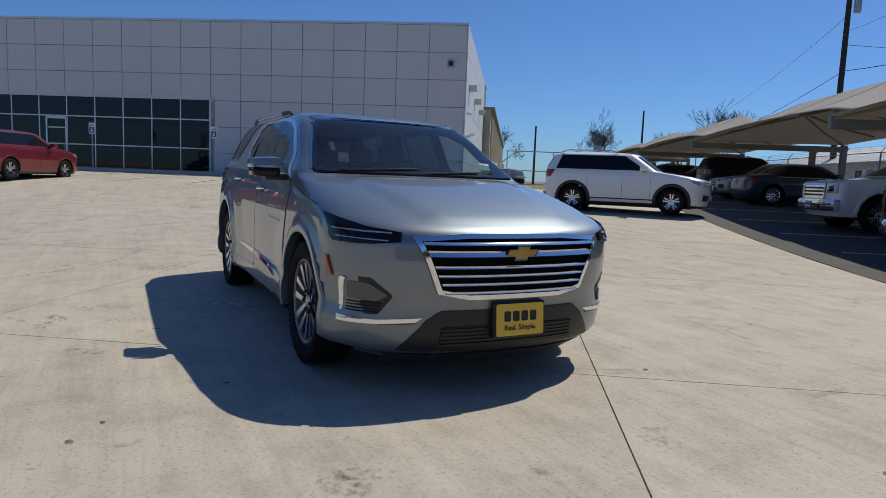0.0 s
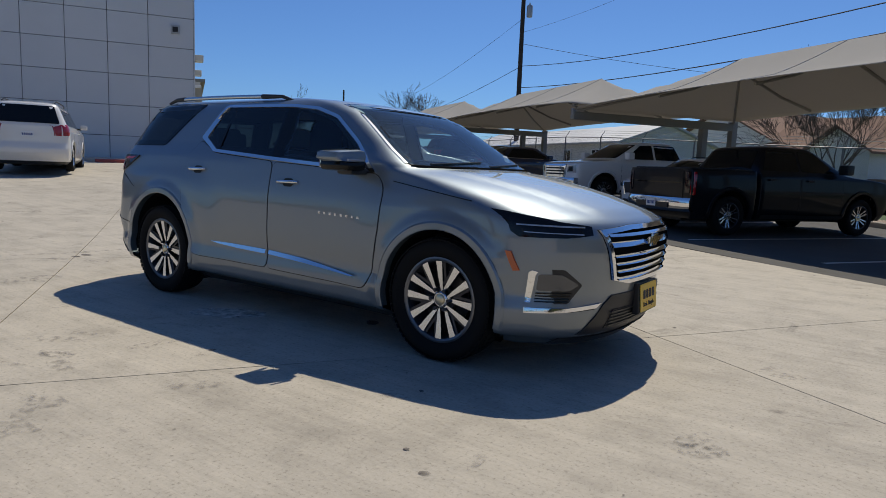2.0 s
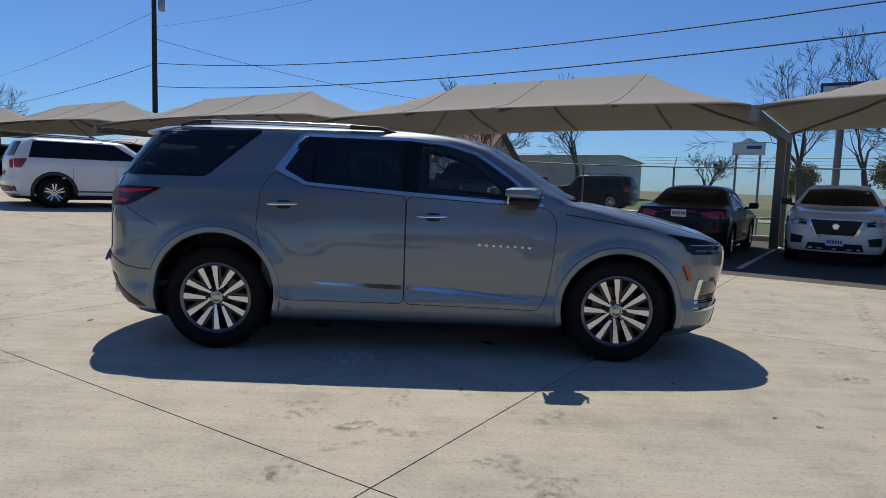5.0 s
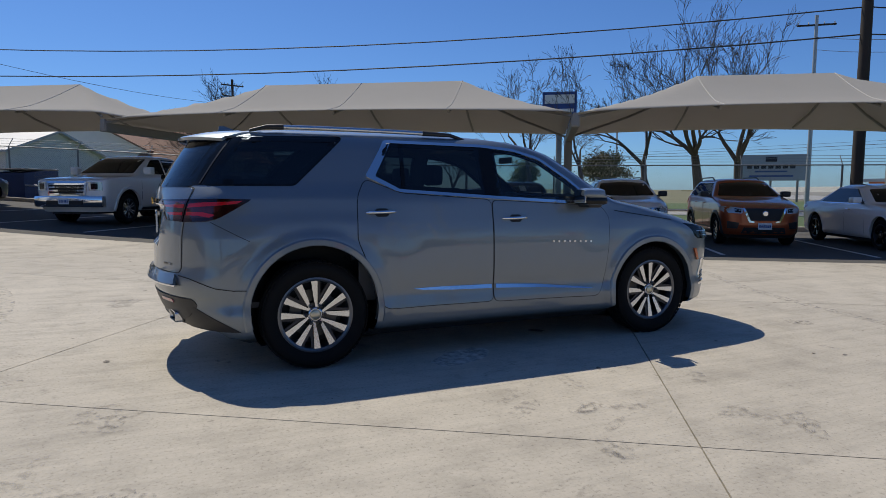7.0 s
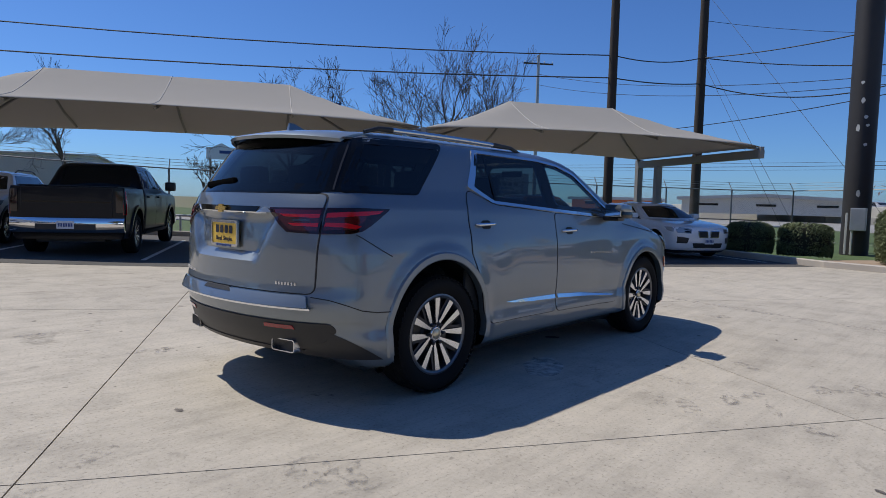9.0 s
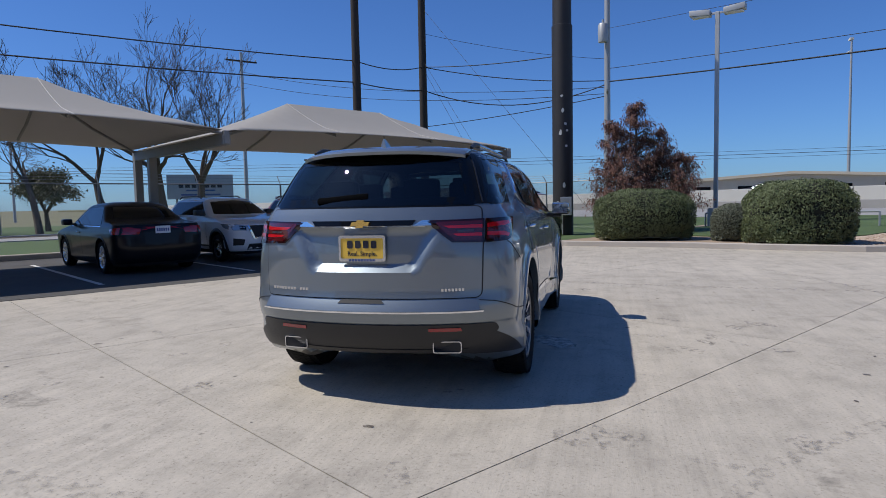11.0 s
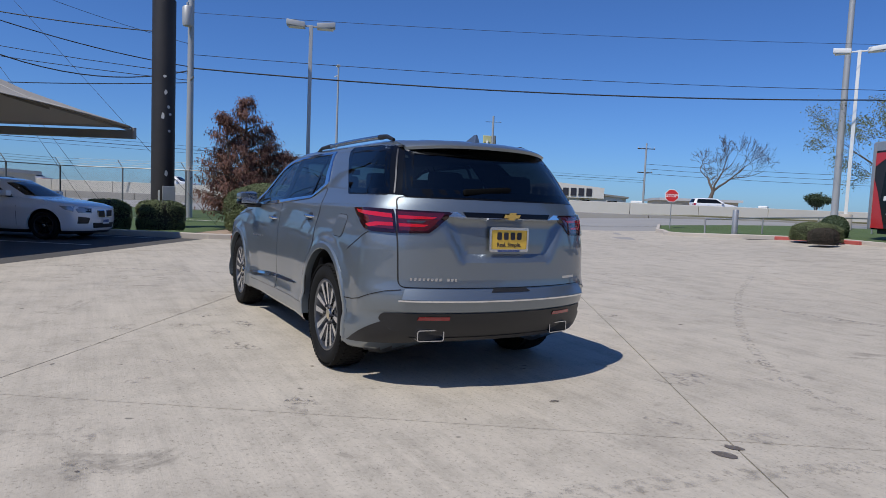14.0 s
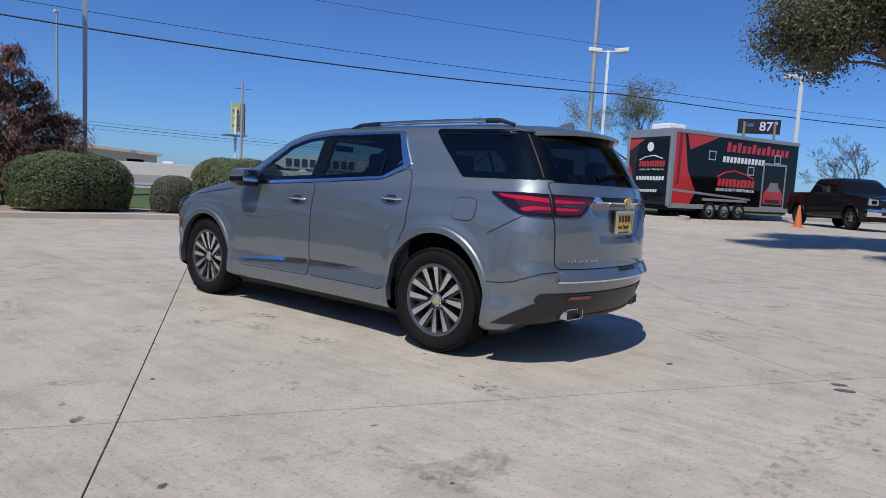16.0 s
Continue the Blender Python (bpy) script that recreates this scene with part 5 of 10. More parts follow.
        soft_box(bmm, .705, .925, 0.958, 1.145, 1.172, 1.245, 0.034)
        for v in bmm.verts:
            slanted(v)
        bmesh.ops.recalc_face_normals(bmm, faces=bmm.faces[:])
        part("mirror_shell", bmm, M["gloss_black"], mir, "gloss black lower half", True, 50)
        bmm = boxes((.74, .88, 0.86, 1.06, 1.148, 1.195), bevel=0.02)
        for v in bmm.verts:
            v.co.y *= s
        part("mirror_foot", bmm, M["satin_black"], mir, "", True)
        bmm = boxes((.640, .655, .970, 1.130, 1.19, 1.30), bevel=0.006)
        for v in bmm.verts:
            v.co.x += 0.01 + 0.03 * (1.13 - v.co.y)
            v.co.y *= s
        part("mirror_glass", bmm, M["chrome"], mir)
        bmm = boxes((.875, .892, 1.0, 1.125, 1.238, 1.250), bevel=0.004)
        for v in bmm.verts:
            v.co.x += 0.045 - 0.25 * max(0, v.co.y - 1.03)
            v.co.y *= s
        part("turn_signal", bmm, M["lamp"], mir)
        # model badge as a row of small bars
        for k in range(8):
            x = .47 + .054 * k
            z = .868 - .010 * (k / 7)
            bmb = bmesh.new()
            y = sh.side(x, z) + 0.006
            w_ = 0.010
            box(bmb, x - w_, x + w_, y - 0.002, y + 0.003, z - 0.008, z + 0.008)
            box(bmb, x - w_ * 0.45, x + w_ * 0.45, y + 0.0035, y + 0.006, z - 0.004, z + 0.004)
            for v in bmb.verts:
                v.co.y *= s
            part("badge_mark", bmb, M["satin_chrome"], car)
        # tail lamps wrap the corner
        rear = on_rear(sh)
        my = (lambda p: p) if s > 0 else mirror_poly
        lamp_out = [(ru(1.222, y=.775), 1.222), (ru(1.226, x=-2.2), 1.226), (ru(1.222, x=-1.965), 1.222), (ru(1.205, x=-1.985), 1.205), (ru(1.088, x=-2.20), 1.088), (ru(1.074, x=-2.26), 1.074), (ru(1.070, y=.775), 1.070)]
        lamp_in = [(ru(1.216, y=.425), 1.216), (ru(1.222, y=.765), 1.222), (ru(1.070, y=.765), 1.070), (ru(1.076, y=.585), 1.076), (ru(1.118, y=.530), 1.118)]
        lamp = P("tail_lamp", dense(lamp_out, 0.03), tr, M["tail_dark"], 0.014, 0.03, "smoked red wrap-round tail lamp", skirt=0.024)
        P("lens", dense(lamp_in, 0.03), tr, M["tail_dark"], 0.014, 0.02, parent=lamp, skirt=0.024)
        # a deep red field, and bright hooks that open outwards
        P("lens_field", dense([(ru(1.198, y=.785), 1.198), (ru(1.200, x=-2.14), 1.200), (ru(1.150, x=-2.18), 1.150), (ru(1.100, x=-2.26), 1.100), (ru(1.094, y=.785), 1.094)], 0.03), tr, M["tail_deep"], 0.0152, 0.03, parent=lamp, skirt=0.003)
        P("lens_field", [(ru(1.205, y=.48), 1.205), (ru(1.208, y=.755), 1.208), (ru(1.088, y=.755), 1.088), (ru(1.090, y=.60), 1.090), (ru(1.130, y=.55), 1.130)], tr, M["tail_deep"], 0.0152, 0.02, parent=lamp, skirt=0.003)
        for q in ([(ru(1.192, y=.785), 1.190), (ru(1.200, x=-2.26), 1.200), (ru(1.212, x=-2.02), 1.212), (ru(1.194, x=-2.06), 1.192), (ru(1.176, x=-2.24), 1.176), (ru(1.168, y=.785), 1.166)],
                  [(ru(1.140, y=.785), 1.138), (ru(1.136, x=-2.27), 1.136), (ru(1.118, x=-2.20), 1.118), (ru(1.100, x=-2.235), 1.100), (ru(1.112, x=-2.30), 1.112), (ru(1.114, y=.785), 1.114)],
                  [(ru(1.160, y=.785), 1.158), (ru(1.160, x=-2.36), 1.160), (ru(1.148, x=-2.36), 1.150), (ru(1.148, y=.785), 1.148)]):
            P("light_bar", dense(q, 0.03), tr, M["tail_bright"], 0.0172, 0.03, parent=lamp, skirt=0.004)
        for za, zb, ya in ((1.164, 1.186, .53), (1.112, 1.134, .585)):
            P("light_bar", [(ru(zb, y=ya), zb - .004), (ru(zb, y=.755), zb), (ru(za, y=.755), za), (ru(za, y=ya + .03), za + .003)], tr, M["tail_bright"], 0.0172, 0.02, parent=lamp, skirt=0.004)
        P("reversing_lens", [(ru(1.142, y=.62), 1.142), (ru(1.142, y=.71), 1.142), (ru(1.154, y=.71), 1.154), (ru(1.154, y=.60), 1.154)], tr, M["fog_lens"], 0.0168, 0.02, parent=lamp, skirt=0.004)
        # panel joints from the lamp to the arch, and round the bumper
        for pts, w_ in (([(-2.235, 1.072), (-2.15, 1.025), (-2.06, .975), (-1.985, .937)], .005), ([(-1.985, .602), (-2.10, .603), (-2.22, .625), (-2.31, .662), (-2.38, .690), (-2.44, .702)], .006)):
            P("panel_joint", dense([(x, z + w_ / 2) for x, z in pts] + [(x, z - w_ / 2) for x, z in pts[::-1]], 0.02), lifted(side), M["black"], 0.003, 0.03, skirt=0.006)
        # rear trims
        P("hatch_bar", my([(.335, 1.186), (.40, 1.222), (.445, 1.222), (.46, 1.190)]), rear, M["chrome"], 0.016, 0.2, "chrome wing of the tailgate bar")
        P("rear_reflector", my([(.43, .500), (.64, .500), (.63, .524), (.43, .524)]), rear, M["tail"], 0.016, 0.2)
        bme = bmesh.new()
        o, i = rounded_rect(.185, .078, .016), rounded_rect(.173, .066, .012)
        n = len(o)
        ra = [[bme.verts.new((-2.496 + dx + .18 * (y * s), s * (.538 + y * s), .392 + z)) for y, z in q] for q, dx in ((o, 0.10), (o, 0.02), (o, 0.010), (i, 0.010), (i, 0.08))]
        for a, b in zip(ra, ra[1:]):
            for k in range(n):
                bme.faces.new((a[k], a[(k + 1) % n], b[(k + 1) % n], b[k]))
        bmesh.ops.recalc_face_normals(bme, faces=bme.faces[:])
        ex = part("exhaust_tip", bme, M["satin_chrome"], car, "bright rectangular exhaust tip", True)
        # black plug close behind the rim stands in for the shade inside
        part("exhaust_throat", boxes((-2.468, -2.412, s * .538 - .085, s * .538 + .085, .360, .424)), M["black"], ex)
        # head lamps
        front = on_front(sh)

        def fu(z, x=None, y=None):
            xf, xr, w, lf, lr = sh.at(z)
            if x is not None:
                c = (x - xf + lf) / lf
                return (math.acos(min(1, c ** (sh.nf / 2))) / (math.pi / 2) - 1) * .5 if c > 0 else -c * lf
            return (math.asin(min(1, (y / (w * (1 - sh.belly))) ** (sh.nf / 2))) / (math.pi / 2) - 1) * .5

        tf = lifted(turn_f)
        hp_ = dense([(fu(.988, 1.885), .990), (fu(.955, 2.10), .962), (fu(.925, y=.80), .930), (fu(.905, y=.655), .908), (fu(.862, y=.665), .862), (fu(.850, y=.80), .848), (fu(.848, 2.08), .846), (fu(.900, 1.965), .900)], .03)
        hl = P("head_lamp", hp_, tf, M["lamp_dark"], 0.014, 0.025, "slim dark swept-back headlamp", skirt=0.03)
        for z0, z1, xa, ya in ((.905, .911, 2.06, .70), (.866, .871, 2.11, .72)):
            P("light_strip", [(fu(z1, xa), z1 + .006), (fu(z1, y=.82), z1), (fu(z1, y=ya), z1 - .004), (fu(z0, y=ya), z0 - .004), (fu(z0, y=.82), z0), (fu(z0, xa), z0 + .006)], tf, M["lamp"], 0.017, 0.02, parent=hl, skirt=0.004)
        # fog lamp pocket with a bright L
        fg = P("fog_lamp", round_poly([(-.088, .666), (-.20, .666), (-.262, .572), (-.225, .462), (-.094, .462)], 0.012), turn_f, M["satin_black"], 0.003, 0.03, "black fog lamp pocket with a chrome edge")
        P("fog_edge", [(-.095, .645), (-.104, .658), (-.122, .650), (-.116, .632), (-.113, .468), (-.097, .468)], turn_f, M["chrome"], 0.014, 0.02, parent=fg)
        P("fog_lens", round_poly([(-.124, .636), (-.195, .636), (-.250, .574), (-.222, .538), (-.124, .538)], 0.012), turn_f, M["fog_lens"], 0.007, 0.03, parent=fg)
        for k in range(4):
            z = 0.472 + .016 * k
            P("fog_slat", [(-.124, z), (-.222 - .003 * k, z), (-.222 - .003 * k, z + .006), (-.124, z + .006)], turn_f, M["gloss_black"], 0.012, 0.04, parent=fg)
        P("bumper_strip", [(-.094, .407), (-.094, .440), (-.22, .437), (-.335, .455), (-.318, .429), (-.21, .413)], turn_f, M["chrome"], 0.012, 0.03, "chrome strip under the fog lamp")
        P("bumper_gap", [(-.03, .395), (-.03, .401), (-.10, .403), (-.32, .425), (-.32, .419), (-.10, .397)], turn_f, M["black"], 0.0015, 0.03, skirt=0.004)
        P("side_marker", [(2.012, .762), (2.046, .762), (2.098, .652), (2.064, .648)], side, M["amber"], 0.014, 0.03, "amber side marker")
        # roof rail
        bmr = bmesh.new()
        pts = [(-1.93 + 1.72 * k / 14, s * .605, 1.730 + 0.030 * max(0.0, min(1, 5 * math.sin(math.pi * k / 14))) ** 0.6 - 0.018 * ((k - 5) / 9) ** 2) for k in range(15)]
        tube(bmr, [(x, y, z - .006) for x, y, z in pts[2:-3]], 0.018, 10)
        rail = part("roof_rail", bmr, M["satin_chrome"], car, "satin silver roof rail with black ends", True)
        for seg in (pts[:3], pts[-4:]):
            bmr = bmesh.new()
            tube(bmr, [(x, y, z - .006) for x, y, z in seg], [0.012 + 0.009 * (q / (len(seg) - 1) if seg[0][0] < -1.5 else 1 - q / (len(seg) - 1)) for q in range(len(seg))], 10)
            part("rail_foot", bmr, M["satin_black"], rail, "", True)
    # fuel flap on the left flank
    fl = rounded_pts(-1.755, 1.088, .195, .155, .045)
    P("fuel_gap", shrink(fl, -0.005), on_side(sh, 1), M["black"], 0.0015, 0.15, skirt=0.004, inner=shrink(fl, 0.003))
    P("fuel_flap", fl, on_side(sh, 1), HERO_PAINT, 0.0045, 0.08, skirt=0.006)
    # bonnet edges as fine gaps, tailgate
    rear, front = on_rear(sh), on_front(sh)
    gate = round_poly([(-.758, .722), (.758, .722), (.764, .90), (.768, 1.08), (.748, 1.305), (-.748, 1.305), (-.768, 1.08), (-.764, .90)], 0.04)
    gq = dense(gate, 0.03)
    P("tailgate_gap", shrink(gq, -0.007), rear, M["black"], 0.0015, 0.1, skirt=0.006, inner=shrink(gq, 0.004))
    P("tailgate", gate, rear, HERO_PAINT, 0.006, 0.028, "painted tailgate with a hollow for the plate", skirt=0.008)
    P("rear_window", round_poly(BACK_WIN, 0.04), rear, M["privacy"], 0.007, 0.10, "dark privacy glass", skirt=0.001)
    bq = dense(round_poly(BACK_WIN, 0.04), 0.05)
    P("rear_window_frit", shrink(bq, -0.010), rear, M["gloss_black"], 0.0055, 0.2, inner=shrink(bq, 0.05), skirt=0.004)
    P("hatch_bar_centre", [(-.335, 1.190), (.335, 1.190), (.36, 1.224), (-.36, 1.224)], rear, M["gloss_black"], 0.012, 0.1, "gloss black centre of the tailgate bar")
    P("hatch_bar_lip", [(-.42, 1.180), (.42, 1.180), (.42, 1.190), (-.42, 1.190)], rear, M["chrome"], 0.014, 0.1)
    ledge = lambda y, z, o: rear(y, z, o + .012 + (.712 - z) * .34)
    P("bumper_ledge", round_poly([(-.76, .641), (.76, .641), (.73, .710), (-.73, .710)], 0.012), lifted(ledge), HERO_PAINT, 0.003, 0.06, "painted step along the rear bumper", skirt=0.022)
    P("bumper_top", [(-.76, .629), (.76, .629), (.76, .640), (-.76, .640)], lifted(rear), M["chrome"], 0.036, 0.08, "chrome line along the rear bumper", skirt=0.022)
    P("bumper_step", [(-.16, .692), (.16, .692), (.135, .716), (-.135, .716)], ledge, M["black"], 0.007, 0.1)
    P("rear_valance", round_poly([(-.84, .545), (.84, .545), (.86, .50), (.78, .42), (.60, .36), (-.60, .36), (-.78, .42), (-.86, .50)], 0.03), rear, M["satin_black"], 0.010, 0.09, "black plastic rear valance")
    P("rear_skid", [(-.62, .345), (.62, .345), (.66, .372), (-.66, .372)], rear, M["satin_black"], 0.016, 0.1)
    for s in (-1, 1):
        P("valance_side", [(-2.50, .545), (-2.40, .52), (-2.12, .352), (-2.06, .315), (-2.35, .330), (-2.50, .372)], lifted(on_side(sh, s)), M["satin_black"], 0.005, 0.05, "black plastic rear valance")
    bmb = bmesh.new()
    prism(bmb, bowtie(.135, .050), 0, 0.012)
    part("emblem", bmb, M["gold"], car, "plain gold bow-shaped emblem", matrix=flat(((sh.aft(0, 1.2) - 0.014, 0, 1.205), (0, -1, 0), (-0.05, 0, 1))))
    plate_part(car, "rear_plate", flat(((sh.aft(0, 1.045) - 0.022, 0, 1.045), (0, -1, 0), (0.0, 0, 1))), .305, .152,
               [("Real. Simple.", .040, 0, -.035, M["ink"])], M["yellow"], M["satin_chrome"])
    for k in range(4):
        x = -.0825 + .055 * k
        bmb = block_letter(k)
        part("plate_mark", bmb, M["ink"], car, matrix=flat(((sh.aft(0, 1.045) - 0.0285, -x, 1.070), (0, -1, 0), (0, 0, 1))))
    for k in range(9):
        part("plate_mark", boxes((-.092 + .0205 * k, -.077 + .0205 * k, -.007, .007, 0, .002)), M["ink_blue"], car, matrix=flat(((sh.aft(0, 1.045) - 0.031, 0, 0.968), (0, -1, 0), (0, 0, 1))))
    for y0, n, w_ in ((.69, 8, .026), (.455, 3, .025), (-.525, 7, .021)):
        for k in range(n):
            y = y0 - w_ * k
            bmb = boxes((-w_ * 0.36, w_ * 0.36, -.009, .009, 0, .003), (-w_ * .16, w_ * .16, -.003, .003, .002, .004))
            part("badge_mark", bmb, M["satin_chrome"], car, matrix=flat(((sh.aft(y, .773) - 0.006, y, .773), (0, -1, 0), (0, 0, 1))))
    # rear wiper and spoiler
    bmw = bmesh.new()
    soft_box(bmw, -2.525, -2.480, -.03, .335, 1.345, 1.385, 0.014)
    for v in bmw.verts:
        t = (v.co.y + .03) / .365
        v.co.z += 0.028 * math.sin(math.pi * (1 - t) * .8) - 0.012 * t
        v.co.x += 0.12 * v.co.y ** 2
    part("rear_wiper", bmw, M["cowl"], car, "", True)

    def roof_at(x, y):
        """Height of the roof skin over a place."""
        return max([z for z in sh.levels if z > 1.5 and sh.side(x, z) >= abs(y) and lerp_list(sh.rear, z) <= x] or [1.5])

    rows = []
    for k in range(25):
        y = -.60 + 1.20 * k / 24
        e = (abs(y) / .60) ** 3
        xa = plain_aft(y, 1.645)
        x0, x1 = xa + .26, xa - .075 + .05 * e
        z0, z1 = roof_at(x0, y) + .006, 1.688 - .022 * e
        rows.append(((x0, y, z0), ((x0 + x1) / 2, y, (z0 + z1) / 2 + .012), (x1 + .02, y, z1 + .003), (x1, y, z1 - .008), (x1 + .008, y, z1 - .028), (xa - .012, y, z1 - .040), (xa + .03, y, z1 - .046)))
    for name_, lo, hi, m_, lab_ in (("spoiler", 0, 4, HERO_PAINT, "painted roof spoiler"), ("spoiler_underside", 4, 6, M["gloss_black"], "gloss black underside of the spoiler")):
        bms = bmesh.new()
        grid = [[bms.verts.new(q) for q in row[lo:hi + 1]] for row in rows]
        for a, b in zip(grid, grid[1:]):
            for q in range(hi - lo):
                bms.faces.new((a[q], a[q + 1], b[q + 1], b[q]))
        if lo == 0:
            for row, g in ((rows[0], grid[0]), (rows[-1], grid[-1])):
                bms.faces.new(g + [bms.verts.new(row[6])])
        bmesh.ops.recalc_face_normals(bms, faces=bms.faces[:])
        part(name_, bms, m_, car, lab_, True, 40)
    bmf = bmesh.new()
    vs = [bmf.verts.new(q) for q in ((-1.88, 0, 1.735), (-2.10, .022, 1.728), (-2.10, -.022, 1.728), (-2.085, .004, 1.795), (-2.085, -.004, 1.795), (-2.045, 0, 1.795))]
    for f in ((0, 1, 3, 5), (0, 5, 4, 2), (1, 2, 4, 3), (3, 4, 5)):
        bmf.faces.new([vs[i] for i in f])
    part("antenna_fin", bmf, HERO_PAINT, car)
    # front: grille, emblem, lower intake, plate
    G = [(-.615, .897), (-.30, .918), (.30, .918), (.615, .897), (.560, .80), (.475, .590), (.30, .555), (-.30, .555), (-.475, .590), (-.560, .80)]
    P("grille_back", G, front, M["cowl"], 0.006, 0.06, "black grille opening", sm=False)
    GD = dense(G, 0.04)
    P("grille_frame", GD, front, M["chrome"], 0.020, 0.2, "broad chrome grille frame", inner=shrink(GD, 0.026), skirt=0.016)
    for z, hgt in ((.594, .0095), (.641, .0095), (.688, .0095), (.735, .0095), (.803, .016), (.862, .0095)):
        y = lerp_list([(.555, .28), (.59, .435), (.80, .535), (.897, .58)], z)
        bmg = bmesh.new()
        rows = []
        for j in range(21):
            yy = -y + 2 * y * j / 20
            x = sh.fore(yy, z)
            rows.append([bmg.verts.new(q) for q in ((x + 0.006, yy, z + hgt * 1.3), (x + 0.024, yy, z + hgt * .2), (x + 0.030, yy, z - hgt * 0.6), (x + 0.006, yy, z - hgt))])
        for a, b in zip(rows, rows[1:]):
            for q in range(3):
                bmg.faces.new((a[q], a[q + 1], b[q + 1], b[q]))
        bmesh.ops.recalc_face_normals(bmg, faces=bmg.faces[:])
        part("grille_bar", bmg, M["chrome"], car, "chrome grille bar", True)
    bmb = bmesh.new()
    prism(bmb, bowtie(.225, .085), 0, 0.016)
    part("emblem", bmb, M["chrome"], car, "plain bow-shaped emblem with chrome rim", matrix=flat(((sh.fore(0, .81) + 0.022, 0, .815), (0, 1, 0), (0.0, 0, 1))))
    bmb = bmesh.new()
    prism(bmb, bowtie(.20, .066), 0, 0.006)
    part("emblem_face", bmb, M["gold"], car, "plain gold bow shape", matrix=flat(((sh.fore(0, .81) + 0.036, 0, .815), (0, 1, 0), (0, 0, 1))))
    P("lower_intake", [(-.70, .215), (-.52, .440), (-.44, .492), (.44, .492), (.52, .440), (.70, .215)], front, M["satin_black"], 0.008, 0.06, "black lower bumper and intake")
    P("intake_mesh", [(-.42, .40), (.42, .40), (.46, .285), (-.46, .285)], front, M["black"], 0.011, 0.08)
    for k in range(5):
        z = .295 + .022 * k
        P("intake_slat", [(-.44, z), (.44, z), (.44, z + .008), (-.44, z + .008)], front, M["satin_black"], 0.018, 0.15)
    P("chin", [(-.66, .18), (.66, .18), (.70, .235), (-.70, .235)], front, M["satin_black"], 0.012, 0.1, "black chin spoiler")
    pm = flat(((sh.fore(0, .44) + 0.045, .02, .436), (0, 1, 0), (-0.08, 0, 1)))
    part("plate_holder", boxes((-.172, .172, -.10, .10, -.05, -.003), bevel=0.008), M["satin_black"], car, matrix=pm)
    plate_part(car, "front_plate", pm, .315, .180, [("Real. Simple.", .042, 0, -.045, M["ink"])], M["yellow"])
    for k in range(4):
        x = -.0855 + .057 * k
        part("plate_mark", block_letter(k, 1.15), M["ink"], car, matrix=pm @ pose(x, .020, .0045))
    # bonnet gap and wipers
    for s in (-1, 1):
        P("bonnet_gap", [(1.12, 1.115), (1.12, 1.121), (1.75, 1.031), (1.75, 1.025)], lifted(on_side(sh, s)), M["black"], 0.003, 0.05, skirt=0.006)
    for y0, y1 in ((-.66, -.05), (.0, .62)):
        bmw = bmesh.new()
        tube(bmw, [(sh.fore(y0 + (y1 - y0) * k / 6, 1.238 + .03 * k / 6) + 0.022, y0 + (y1 - y0) * k / 6, 1.238 + .03 * k / 6) for k in range(7)], 0.006, 6)
        part("wiper", bmw, M["satin_black"], car)
    P("cowl", [(-.76, 1.214), (.76, 1.214), (.80, 1.224), (-.80, 1.224)], lifted(front), M["cowl"], 0.006, 0.04, "black plastic cowl")
    P("windscreen", round_poly(WS, 0.02), front, M["screen"], 0.006, 0.09, "clear windscreen", skirt=0.001)
    wq = dense(round_poly(WS, 0.02), 0.05)
    P("windscreen_frit", shrink(wq, -0.01), front, M["gloss_black"], 0.004, 0.2, inner=shrink(wq, 0.034), skirt=0.003)
    for s in (-1, 1):
        my = (lambda p: p) if s > 0 else mirror_poly
        P("screen_pillar_trim", my([(.80, 1.24), (.815, 1.24), (.635, 1.66), (.62, 1.66)]), front, M["satin_chrome"], 0.008, 0.1, skirt=0.008)
    # cabin
    part("headliner", boxes((-2.1, .15, -.62, .62, 1.660, 1.672)), M["dash"], car)
    part("dashboard", boxes((.72, 1.20, -.80, .80, .80, 1.135), (.70, .80, -.80, .80, 1.00, 1.12), bevel=0.04), M["dash_top"], car, "", True)
    part("cabin_floor", boxes((-2.2, 1.1, -.85, .85, .46, .50)), M["dash"], car)
    for s in (-1, 1):
        part("door_card", boxes((-1.2, .95, s * .875 - .01, s * .875 + .01, .5, 1.20)), M["dash"], car)
    for x, ys in ((.02, (-.40, .40)), (-.90, (-.42, .42)), (-1.75, (-.3, .3))):
        for y in ys:
            bmz = bmesh.new()
            soft_box(bmz, x - .18, x + .34, y - .25, y + .25, .58, .80, 0.05)
            soft_box(bmz, x - .30, x - .12, y - .24, y + .24, .74, 1.32, 0.06, m=Matrix.Translation((x - .2, 0, .75)) @ Matrix.Rotation(-0.22, 4, "Y") @ Matrix.Translation((-x + .2, 0, -.75)))
            soft_box(bmz, x - .47, x - .37, y - .13, y + .13, 1.33, 1.50, 0.04)
            part("seat", bmz, M["seat"], car, "dark leather seat", True)
    bmz = bmesh.new()
    ring = [Vector((.52 + .06 * math.sin(t), .40 + .185 * math.cos(t), 1.05 + .175 * math.sin(t))) for t in [2 * math.pi * k / 20 for k in range(21)]]
    tube(bmz, ring, 0.016, 8, False)
    box(bmz, .53, .56, .24, .56, 1.02, 1.08)
    part("steering_wheel", bmz, M["seat"], car, "", True)
    bmz = boxes((.52, .54, -.12, .12, 1.545, 1.605), bevel=0.01)
